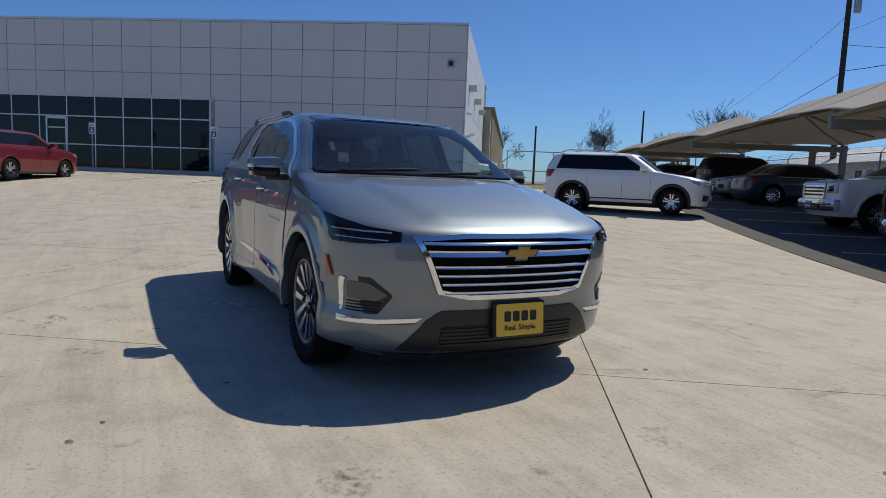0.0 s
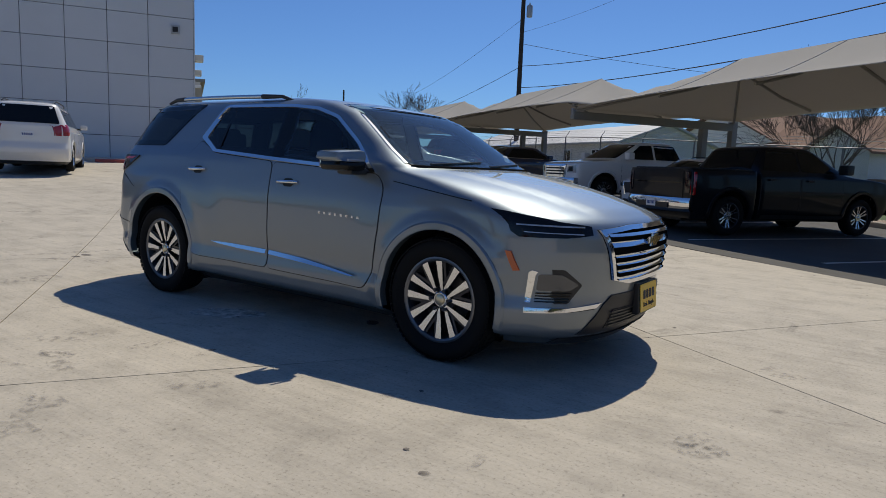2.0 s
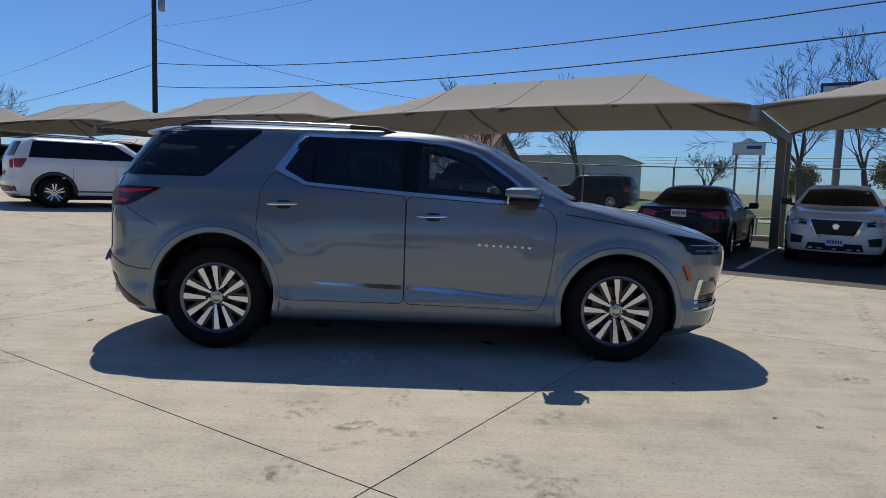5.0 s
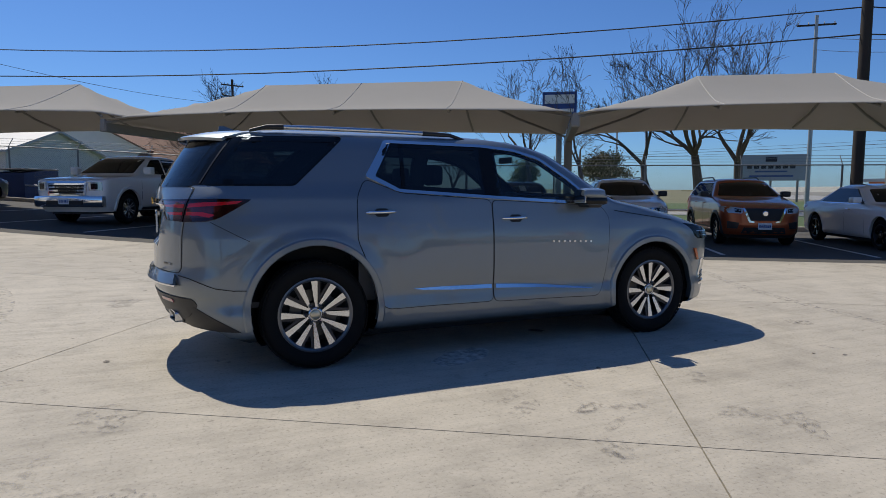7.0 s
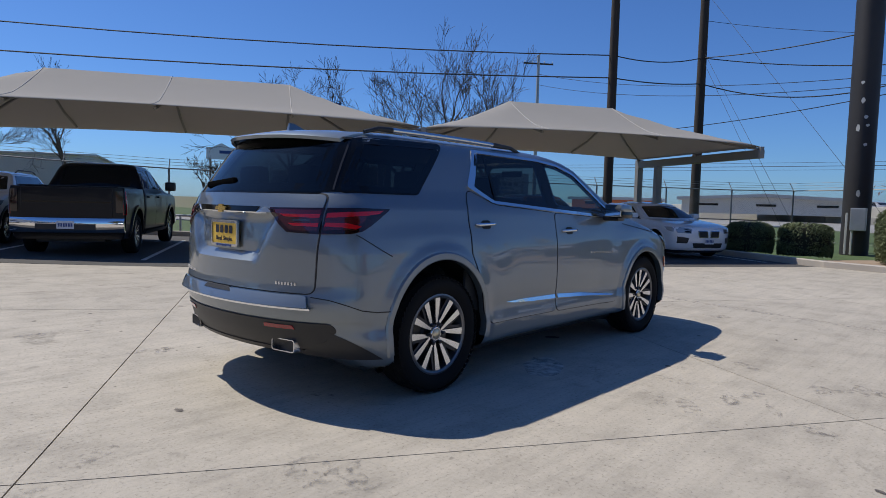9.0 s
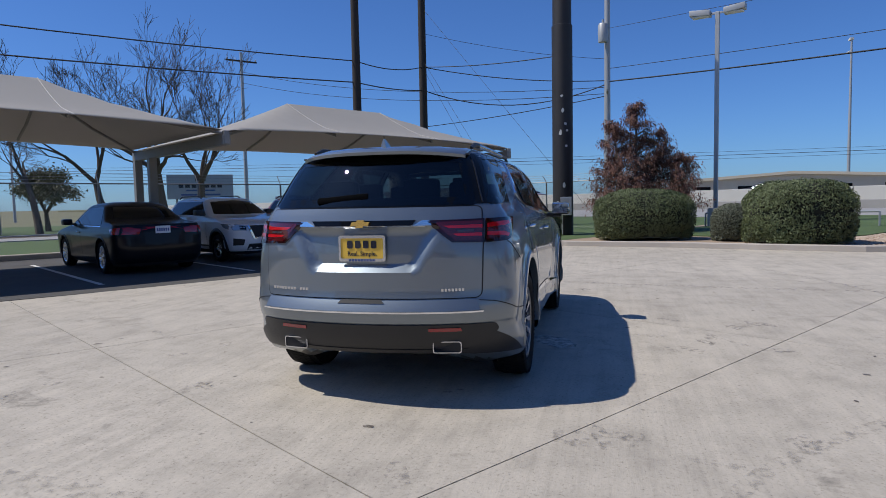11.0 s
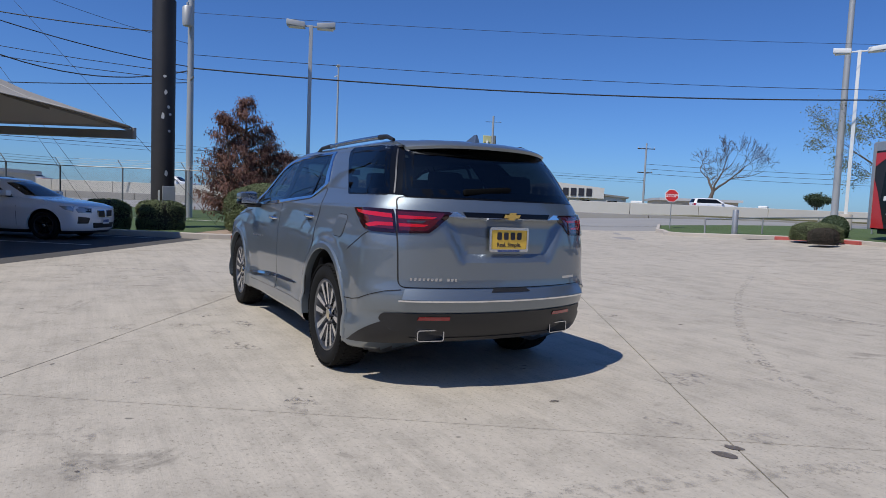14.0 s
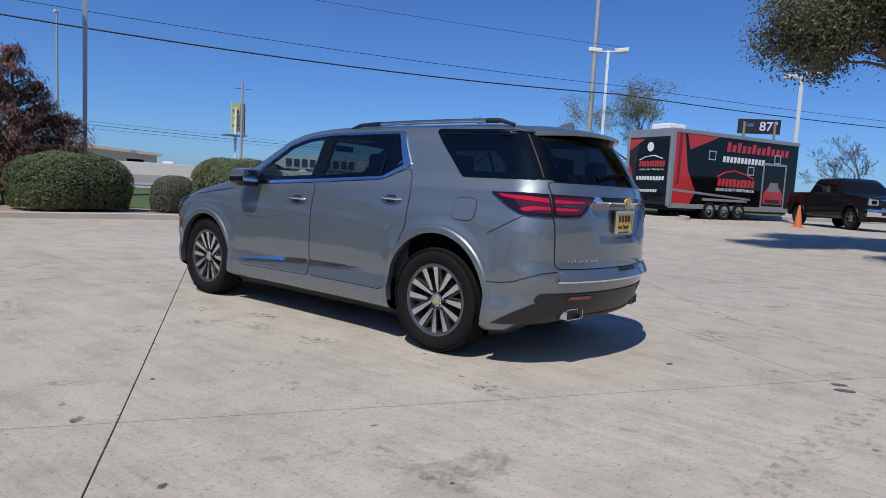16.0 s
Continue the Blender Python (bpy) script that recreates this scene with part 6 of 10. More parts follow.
    part("inside_mirror", bmz, M["satin_black"], car)
    part("windscreen_sticker", boxes((-.05, .05, -.03, .03, 0, .001)), M["plate"], car, matrix=flat(((sh.fore(.60, 1.31) - 0.012, .60, 1.31), (-.2, 1, 0), (-.6, 0, 1))))
    add_wheels(car, "hero", [(1.536, -.842), (1.536, .842), (-1.536, -.842), (-1.536, .842)], .393, .268, .245, 12, "hero")
    part("axle", boxes((1.45, 1.62, -.75, .75, .30, .42), (-1.62, -1.45, -.75, .75, .30, .42), (-1.9, 1.9, -.35, .35, .20, .40)), M["black"], car)
    return car


def rounded_pts(cx, cy, w, h, r):
    return [(cx + x, cy + y) for x, y in rounded_rect(w, h, r, 4)]


def block_letter(k, f=1.0):
    """Plain dark block shapes that stand for the maker's lettering."""
    bm = bmesh.new()
    w, h = .038 * f, .050 * f
    prism(bm, rounded_rect(w, h, .008 * f), 0, .001)
    return bm


hero = build_hero()


# ---- showroom ----
def to_site(m_a, m_b, z):
    """Pose whose x runs along +b, y along -a (towards the lot) and z up, at a place of the site frame."""
    o = S(m_a, m_b, z)
    return Matrix(((V.x, -U.x, 0, o.x), (V.y, -U.y, 0, o.y), (0, 0, 1, o.z), (0, 0, 0, 1)))


def build_showroom():
    A, B0 = 25.75, -1.14
    Z0, ZT = 0.93, 8.56
    root = thing("showroom", "long white metal-panelled car showroom with a dark glass front", "building", m=to_site(A, B0, 0))
    # local: x along the facade (negative is away from the corner), y towards the lot
    part("wall", boxes((-46, 0, -22, -0.06, Z0 - 0.5, ZT - 0.05)), M["panel_gap"], root, "dark wall core behind the panels")
    part("parapet_cap", boxes((-46.05, 0.05, -22, 0.04, ZT - 0.06, ZT + 0.05), bevel=0.01), M["mullion"], root)
    cols = [0.0, -1.82] + [-1.82 - 1.572 * k for k in range(1, 29)]
    rows = [8.5, 7.22, 5.93, 4.64, 3.33, 2.03, Z0 - 0.1]
    PX = [-12.89 - 1.545 * k for k in range(0, 19)]
    pm = {}
    for c0, c1 in zip(cols, cols[1:]):
        for i, (r0, r1) in enumerate(zip(rows, rows[1:])):
            if c0 < -12.6 and i >= 3:
                continue
            key = (round(c0 - c1, 2), round(r0 - r1, 2))
            if key not in pm:
                bm = boxes((-key[0] / 2 + .012, key[0] / 2 - .012, -0.05, 0.0, -key[1] / 2 + .012, key[1] / 2 - .012), bevel=0.006)
                me = bpy.data.meshes.new("panel")
                bm.to_mesh(me)
                bm.free()
                me.materials.append(M["panel"])
                pm[key] = me
            part_me("panel", pm[key], root, matrix=pose((c0 + c1) / 2, 0, (r0 + r1) / 2))
    # flank that runs back from the corner
    for k in range(6):
        for i, (r0, r1) in enumerate(zip(rows, rows[1:])):
            key = (3.0, round(r0 - r1, 2), 1)
            if key not in pm:
                bm = boxes((0.0, 0.05, -1.488, 1.488, -key[1] / 2 + .012, key[1] / 2 - .012), bevel=0.006)
                me = bpy.data.meshes.new("panel")
                bm.to_mesh(me)
                bm.free()
                me.materials.append(M["panel"])
                pm[key] = me
            part_me("panel", pm[key], root, matrix=pose(0.0, -1.5 - 3.0 * k, (r0 + r1) / 2))
    # glazed front
    x1, x0 = PX[0], PX[-1]
    part("lintel", boxes((x0 - .1, x1 + .05, -0.10, 0.02, 4.72, 4.84), bevel=0.01), M["panel"], root)
    part("jamb", boxes((x1 - .02, x1 + .30, -0.10, 0.0, Z0, 4.75), bevel=0.01), M["panel"], root)
    zs = [Z0 + 0.12, 2.22, 3.66, 4.72]
    paneme = {}
    for p0, p1 in zip(PX, PX[1:]):
        for z0, z1 in zip(zs, zs[1:]):
            key = (round(p0 - p1, 2), round(z1 - z0, 2))
            if key not in paneme:
                bm = boxes((-key[0] / 2 + .02, key[0] / 2 - .02, -0.056, -0.045, -key[1] / 2 + .02, key[1] / 2 - .02))
                me = bpy.data.meshes.new("pane")
                bm.to_mesh(me)
                bm.free()
                me.materials.append(M["dark_glass"])
                paneme[key] = me
            part_me("pane", paneme[key], root, matrix=pose((p0 + p1) / 2, 0, (z0 + z1) / 2))
    for p in PX:
        part("mullion", boxes((p - .03, p + .03, -0.10, -0.02, Z0, 4.72), bevel=0.004), M["mullion"], root)
    for z in zs:
        part("transom", boxes((x0, x1, -0.095, -0.03, z - .03, z + .03), bevel=0.004), M["mullion"], root)
    # glass door with a bright frame
    dx0, dx1 = -21.80, -20.62
    d = part("door", boxes((dx0, dx0 + .09, -0.07, 0.0, Z0, 3.60), (dx1 - .09, dx1, -0.07, 0.0, Z0, 3.60), (dx0, dx1, -0.07, 0.0, 3.50, 3.62), (dx0, dx1, -0.07, 0.0, Z0, Z0 + .18), (dx0, dx1, -0.07, 0.0, 3.02, 3.08), bevel=0.006), M["mullion"], root, "glass entrance door with an aluminium frame")
    part("door_handle", boxes((dx1 - .16, dx1 - .12, 0.0, .05, 1.8, 2.2), bevel=0.008), M["steel"], d)
    # loudspeaker, floodlights, standpipe, vents
    sp = part("wall_speaker", boxes((-.92, -.56, 0.0, .10, 6.52, 6.88), bevel=0.02), M["grey_pole"], root, "square grey loudspeaker on the wall")
    part("speaker_cone", boxes((-.85, -.63, .10, .11, 6.59, 6.81), bevel=0.004), M["black"], sp)
    for y, z in ((-2.2, 5.85), (-7.0, 5.75), (-12.0, 5.65)):
        l = part("flood_light", boxes((.05, .45, y - .28, y + .28, z - .12, z + .16), bevel=0.03), M["offwhite"], root, "box floodlight on the side wall")
        part("flood_lens", boxes((.08, .40, y - .24, y + .24, z - .135, z - .12)), M["lens_white"], l)
    for y, z in ((-1.2, 3.3), (-1.0, 4.4), (-4.2, 3.6)):
        cm = part("wall_camera", boxes((.05, .30, y - .06, y + .06, z, z + .12), bevel=0.02), M["white"], root, "small white security camera")
    bm = bmesh.new()
    tube(bm, [(-8.1, 0.0, 1.72), (-8.1, .16, 1.72), (-8.12, .22, 1.66)], .06, 10)
    part("hose_outlet", bm, M["steel"], root)
    part("wall_vent", boxes((-.30, -.02, 0.0, .03, 2.0, 2.1)), M["steel"], root)
    # tan workshop beyond
    wk = thing("workshop", "tan corrugated workshop hall behind the showroom", "building", m=to_site(A, B0, 0))
    part("wall", boxes((-20, 0.6, -75, -18.5, 0.6, 6.6)), M["tan_wall"], wk)
    for k in range(30):
        part("rib", boxes((.6, .72, -20 - 1.9 * k, -19.6 - 1.9 * k, 0.6, 6.4), bevel=0.02), M["tan_wall"], wk)
    part("eaves", boxes((-20.2, .9, -75, -18.4, 6.55, 6.75)), M["steel"], wk)
    return root


showroom = build_showroom()


def build_sign_post(a, b, name, label):
    root = thing(name, label, "sign", m=to_site(a, b, gh(*S(a, b).xy) + 0.10))
    bm = bmesh.new()
    tube(bm, [(0, 0, 0), (0, 0, 2.15)], .03, 8)
    part("post", bm, M["grey_pole"], root)
    b1 = part("sign_board", boxes((-.15, .15, .03, .04, 1.62, 2.15), bevel=0.004), M["white"], root)
    part("symbol_field", boxes((-.12, .12, .041, .044, 1.68, 1.95)), M["blue"], b1)
    part("symbol", boxes((-.05, .05, .0445, .046, 1.72, 1.80), (-.02, .03, .0445, .046, 1.80, 1.91)), M["white"], b1)
    part("sign_marks", boxes((-.11, .11, .041, .043, 2.00, 2.03), (-.09, .09, .041, .043, 2.07, 2.10)), M["ink_blue"], b1)
    return root


build_sign_post(23.2, -12.55, "parking_sign", "blue and white disabled parking sign on a grey post")
build_sign_post(23.2, -18.6, "parking_sign", "blue and white disabled parking sign on a grey post")

# ---- shade canopies ----
def build_canopy(a0, a1, r0, r1, dz, posts, label):
    """A hipped fabric roof: two low edges, a ridge between two peaks, cantilever steel frame."""
    root = thing("shade_canopy", label, "canopy", "shade canopies")
    F_, B_, RB = 8.5, 14.25, 11.3
    zl, zr = 2.96 + dz, 4.15 + dz
    bm = bmesh.new()

    def pt(u, v):
        # u along the row 0..1, v across 0..1
        a = a0 + (a1 - a0) * u
        b = F_ + (B_ - F_) * v
        # height of the hip roof
        ra = min((a - a0) / (r0 - a0), 1, (a1 - a) / (a1 - r1))
        rb = 1 - abs(v - 0.487) / 0.5
        h = max(0.0, min(ra, max(0.0, rb)))
        sag = 0.10 * math.sin(math.pi * min(1, max(0, h)))
        edge = 0.12 * 4 * u * (1 - u) * (1 - min(1, h * 3))
        return S(a, b, zl + (zr - zl) * h - sag * 0.8 + edge)

    us = sorted({0, .02, .05, .1, 1, .98, .95, .9} | {(r0 - a0) / (a1 - a0), (r1 - a0) / (a1 - a0)} | {k / 22 for k in range(23)})
    vs = sorted({k / 20 for k in range(21)} | {0.487})
    top = [[bm.verts.new(pt(u, v)) for v in vs] for u in us]
    for i in range(len(us) - 1):
        for j in range(len(vs) - 1):
            bm.faces.new((top[i][j], top[i + 1][j], top[i + 1][j + 1], top[i][j + 1]))
    bmesh.ops.recalc_face_normals(bm, faces=bm.faces[:])
    if sum(f.normal.z for f in bm.faces) < 0:
        bmesh.ops.reverse_faces(bm, faces=bm.faces[:])
    cloth = part("fabric", bm, M["fabric"], root, "taut beige-grey shade cloth", True, 28)
    sol = cloth.modifiers.new("thickness", "SOLIDIFY")
    sol.thickness = 0.012
    # rafters under the cloth
    bays = 2 if r1 - r0 > 4 else 1
    for a in [r0 + (r1 - r0) * k / bays for k in range(bays + 1)]:
        for bb in (F_, B_):
            bm = bmesh.new()
            tube(bm, [S(a, RB, zr - 0.30), S(a, RB + (bb - RB) * .5, (zr + zl) / 2 - .24), S(a, RB + (bb - RB) * .86, zl + 0.10)], 0.035, 6)
            part("rafter", bm, M["steel"], root)
    for ca, pa in ((a0, r0), (a1, r1)):
        for bb in (F_, B_):
            bm = bmesh.new()
            tube(bm, [S(pa, RB, zr - 0.30), S((pa + ca) / 2, (RB + bb) / 2, (zr + zl) / 2 - .26), S(ca, bb, zl - 0.08)], 0.035, 6)
            part("hip_rafter", bm, M["steel"], root)
    bm = bmesh.new()
    tube(bm, [S(r0, RB, zr - 0.30), S(r1, RB, zr - 0.30)], 0.045, 6)
    part("ridge_pole", bm, M["steel"], root)
    # cloth seams
    def seam(path):
        bm = bmesh.new()
        tube(bm, [pt(u, v) + Vector((0, 0, .004)) for u, v in path], .009, 5, False)
        part("seam", bm, M["seam"], root, "pale stitched seam")

    for k in range(bays + 1):
        u = (r0 + (r1 - r0) * k / bays - a0) / (a1 - a0)
        seam([(u, j / 20 * .487) for j in range(21)])
    for a in posts:
        z0 = gh(*S(a, B_).xy)
        m = to_site(a, B_, 0)
        part("beam", boxes((-5.8, .1, -.09, .09, zl - .30, zl - .08), bevel=0.01), M["steel"], root, matrix=m)
        part("column", boxes((-.10, .10, -.10, .10, z0 - .1, zl - .02), bevel=0.012), M["steel"], root, matrix=m)
        part("column", boxes((-1.25, -1.05, -.10, .10, z0 - .1, zl - .28), bevel=0.012), M["steel"], root, matrix=m)
        part("bracket", boxes((-5.82, -5.72, -.06, .06, zl - .28, zl + .0), bevel=0.012), M["steel"], root, matrix=m)
    return root


build_canopy(-10.5, -1.45, -7.7, -4.5, 0.0, (-10.5, -1.42), "beige fabric shade canopy on a cantilever steel frame")
build_canopy(-1.35, 9.95, 1.45, 7.0, 0.02, (9.98,), "beige fabric shade canopy on a cantilever steel frame")
build_canopy(10.05, 21.3, 12.8, 18.5, 0.18, (21.35,), "beige fabric shade canopy on a cantilever steel frame")
build_canopy(21.4, 32.6, 24.2, 29.8, 0.35, (32.65,), "beige fabric shade canopy on a cantilever steel frame")
build_canopy(32.7, 43.9, 35.5, 41.1, 0.45, (43.95,), "beige fabric shade canopy on a cantilever steel frame")
for k in range(2):
    build_canopy(55.3 + 11.3 * k, 66.5 + 11.3 * k, 58.1 + 11.3 * k, 63.7 + 11.3 * k, 0.45, (66.5 + 11.3 * k,), "beige fabric shade canopy on a cantilever steel frame")
build_canopy(44.0, 55.2, 46.8, 52.4, 0.45, (55.2,), "beige fabric shade canopy on a cantilever steel frame")


# ---- fence ----
def build_fence(pts, h=2.12, mesh=0.09, barbed=True, label="galvanised chain-link fence with barbed wire arms"):
    root = thing("chain_link_fence", label, "fence")
    bm = bmesh.new()
    for (a0, b0), (a1, b1) in zip(pts, pts[1:]):
        L_ = math.hypot(a1 - a0, b1 - b0)
        n = max(1, round(L_ / 3.0))
        d = Vector(((a1 - a0) / L_, (b1 - b0) / L_))
        for k in range(n + 1):
            a, b = a0 + (a1 - a0) * k / n, b0 + (b1 - b0) * k / n
            p = S(a, b)
            bp = bmesh.new()
            tube(bp, [p, p + Vector((0, 0, h))], 0.033, 8)
            if barbed:
                o = V * 0.22
                tube(bp, [p + Vector((0, 0, h)), p + o + Vector((0, 0, h + .32))], 0.016, 6)
            part("post", bp, M["wire"], root)
        rows = [h, 0.06] + ([h + .11, h + .21, h + .31] if barbed else [])
        for i, z in enumerate(rows):
            bp = bmesh.new()
            off = V * (0.075 * (i - 1) if i > 1 else 0)
            tube(bp, [S(a0 + (a1 - a0) * k / n, b0 + (b1 - b0) * k / n) + off + Vector((0, 0, z)) for k in range(n + 1)], 0.022 if i == 0 else 0.006, 5)
            part("rail" if i < 2 else "barbed_wire", bp, M["wire"], root)
        # woven wire
        m = int(L_ / mesh)
        run = h / mesh
        for k in range(-int(run), m):
            for sg in (1, -1):
                s0, s1 = k * mesh, k * mesh + h
                z0, z1 = 0.05, h
                if s0 < 0:
                    z0, s0 = 0.05 - s0 * (h - 0.05) / h, 0
                if s1 > L_:
                    z1, s1 = h - (s1 - L_) * (h - 0.05) / h, L_
                if s1 - s0 < 0.05:
                    continue
                if sg < 0:
                    q0, q1 = (s0, h + 0.05 - z0), (s1, h + 0.05 - z1)
                else:
                    q0, q1 = (s0, z0), (s1, z1)
                P0, P1 = (S(a0 + d.x * s, b0 + d.y * s) + Vector((0, 0, z)) for s, z in (q0, q1))
                x = Vector((0, 0, 0.0021))
                y = V * 0.0021
                v = [bm.verts.new(P0 + x), bm.verts.new(P0 - x * .5 + y), bm.verts.new(P0 - x * .5 - y), bm.verts.new(P1 + x), bm.verts.new(P1 - x * .5 + y), bm.verts.new(P1 - x * .5 - y)]
                for q in ((0, 1, 4, 3), (1, 2, 5, 4), (2, 0, 3, 5)):
                    bm.faces.new([v[i] for i in q])
    ob = part("wire_mesh", bm, M["wire"], root)
    return root


build_fence([(-19.5, 16.8), (42, 16.8)], mesh=0.085)
build_fence([(-19.5, 16.8), (-19.5, 8.6)], mesh=0.085, label="end bay of the chain-link fence by the road")


def rail_fence(pts, name, label, h=0.62, r=0.035):
    root = thing(name, label, "rail")
    for (a0, b0), (a1, b1) in zip(pts, pts[1:]):
        L_ = math.hypot(a1 - a0, b1 - b0)
        n = max(1, round(L_ / 2.6))
        bp = bmesh.new()
        tube(bp, [S(a0 + (a1 - a0) * k / n, b0 + (b1 - b0) * k / n) + Vector((0, 0, h)) for k in range(n + 1)], r, 8)
        part("rail", bp, M["galv"], root)
        for k in range(n + 1):
            p = S(a0 + (a1 - a0) * k / n, b0 + (b1 - b0) * k / n)
            bp = bmesh.new()
            tube(bp, [p, p + Vector((0, 0, h))], r, 8)
            part("post", bp, M["galv"], root)
    return root


rail_fence([(60, 16.35), (-19, 16.35)], "pipe_rail", "low galvanised pipe rail along the kerb")
rail_fence([(-20.3, 6.8), (-21.4, 1.2)], "pipe_rail", "low galvanised pipe rail beside the lawn")
rail_fence([(-21.6, -10.6), (-23.4, -18.5)], "pipe_rail", "low galvanised pipe rail beside the exit", 0.75)

# gate beside the showroom
def build_gate():
    root = thing("rolling_gate", "open galvanised rolling gate between white bollards", "gate", m=to_site(30, 6, gh(*S(30, 6).xy)))
    for x in (-5, -2.5, 0, 2.5, 5, 7.5):
        bm = bmesh.new()
        tube(bm, [(x, 0, 0), (x, 0, 1.9)], .03, 6)
        part("post", bm, M["galv"], root)
    for z in (.12, .85, 1.9):
        bm = bmesh.new()
        tube(bm, [(-5, 0, z), (7.5, 0, z)], .028, 6)
        part("rail", bm, M["galv"], root)
    return root


build_gate()
for a, b in ((26.6, 0.3), (27.4, 0.8), (28.4, 0.4)):
    bo = thing("bollard", "white painted concrete-filled bollard", "bollard", "gate bollards", m=to_site(a, b, gh(*S(a, b).xy)))
    bm = bmesh.new()
    lathe(bm, [(.11, 0), (.11, 1.05), (.09, 1.13), (.05, 1.17), (0, 1.18)], 16, "z")
    part("pipe", bm, M["white"], bo, smooth_=True)


# ---- poles, wires, lamps ----
def pole(name, label, x, y, h, r0, r1, material, category="pole"):
    root = thing(name, label, category, m=Matrix.Translation((x, y, gh(x, y))))
    bm = bmesh.new()
    tube(bm, [(0, 0, -.1), (0, 0, h / 2), (0, 0, h)], [r0, (r0 + r1) / 2, r1], 14)
    part("shaft", bm, material, root, smooth_=True)
    return root


def crossarm(root, z, L_, turn, material=None):
    c = part("crossarm", boxes((-L_ / 2, L_ / 2, -.06, .06, z - .06, z + .06), bevel=0.01), material or M["wood_pole"], root, matrix=pose(0, .16, 0, 0, 0, 0) if turn is None else Matrix.Rotation(radians(turn), 4, "Z"))
    for k in (-.46, -.2, .2, .46):
        bm = bmesh.new()
        lathe(bm, [(.03, z + .06), (.055, z + .12), (.03, z + .16), (.05, z + .2), (0, z + .24)], 8, "z")
        bmesh.ops.translate(bm, vec=(k * L_, 0, 0), verts=bm.verts[:])
        part("insulator", bm, M["offwhite"], c)
    return c


def transformer(root, x, y, z):
    bm = bmesh.new()
    lathe(bm, [(0, z - .45), (.2, z - .43), (.22, z - .3), (.22, z + .35), (.17, z + .42), (.05, z + .44), (.05, z + .6), (0, z + .62)], 16, "z")
    bmesh.ops.translate(bm, vec=(x, y, 0), verts=bm.verts[:])
    return part("transformer", bm, M["grey_pole"], root, "grey pole-top transformer can", True)


up1 = pole("utility_pole", "dark creosoted wooden utility pole", 17.96, 8.13, 13.6, .185, .14, M["wood_pole"], "utility pole")
up2 = pole("utility_pole", "dark creosoted wooden utility pole", 24.18, 7.13, 15.0, .21, .165, M["wood_pole"], "utility pole")
up3 = pole("utility_pole", "dark wooden utility pole with a transformer can", -20.6, 39.6, 14.6, .20, .15, M["wood_pole"], "utility pole")
transformer(up3, .45, 0.2, 12.1)
crossarm(up3, 14.1, 1.2, 30)
up4 = pole("utility_pole", "grey utility pole with a transformer can by the road", 25.2, -1.6, 13.2, .16, .12, M["grey_pole"], "utility pole")
transformer(up4, -.35, .2, 8.9)
part("street_light_arm", boxes((-.9, 0, -.04, .04, 6.15, 6.23), (0, .8, -.05, .05, 6.25, 6.40), bevel=0.01), M["steel"], up4)
up5 = pole("utility_pole", "tall wooden utility pole with a crossarm behind the fence", 42.0, 27.8, 14.0, .17, .12, M["grey_pole"], "utility pole")
crossarm(up5, 13.3, 2.6, 140)
up6 = pole("utility_pole", "slim dark pole far behind the lot", -55, 56, 9.5, .16, .1, M["wood_pole"], "utility pole")
up7 = pole("utility_pole", "slim dark pole far behind the lot", -62, 45, 7.2, .16, .1, M["wood_pole"], "utility pole")
up8 = pole("utility_pole", "wooden pole with crossarms beyond the houses", 4.6, 64.4, 11.4, .17, .12, M["wood_pole"], "utility pole")
crossarm(up8, 10.8, 2.4, 20)
crossarm(up8, 9.7, 2.0, 20)
up9 = pole("utility_pole", "wooden pole with crossarms beyond the houses", 6.0, 74.4, 10.4, .17, .12, M["wood_pole"], "utility pole")
crossarm(up9, 9.8, 2.4, 20)

big = thing("sign_column", "thick black steel sign column with peeling paint", "column", m=Matrix.Translation((19.1, 0.1, gh(19.1, .1))))
bm = bmesh.new()
tube(bm, [(0, 0, -.1), (0, 0, 8), (0, 0, 8.02), (0, 0, 15)], [.395, .395, .36, .36], 28)
part("shaft", bm, M["black_pole"], big, smooth_=True)
part("electric_box", boxes((-.62, -.42, -.36, .06, .75, 1.45), bevel=0.02), M["galv"], big, "grey electric box on the column")
part("conduit", boxes((-.52, -.46, .14, .20, .0, 1.3), (-.54, -.42, -.02, .04, .0, .75), bevel=0.01), M["offwhite"], big)
for k, (z, w_, t) in enumerate(((4.25, .07, 200), (3.9, .12, 172), (4.75, .09, 185), (1.9, .12, 190), (3.4, .06, 205), (4.0, .05, 210), (5.3, .05, 180))):
    bm = bmesh.new()
    n = 7
    pts_ = [(radians(t + 8 * math.cos(j * 2 * math.pi / n) * (0.7 + .5 * random.random())), z + w_ * math.sin(j * 2 * math.pi / n) * (0.6 + .6 * random.random())) for j in range(n)]
    bm.faces.new([bm.verts.new((.398 * math.cos(a_), .398 * math.sin(a_), zz)) for a_, zz in pts_])
    part("peeled_patch", bm, M["offwhite"], big)


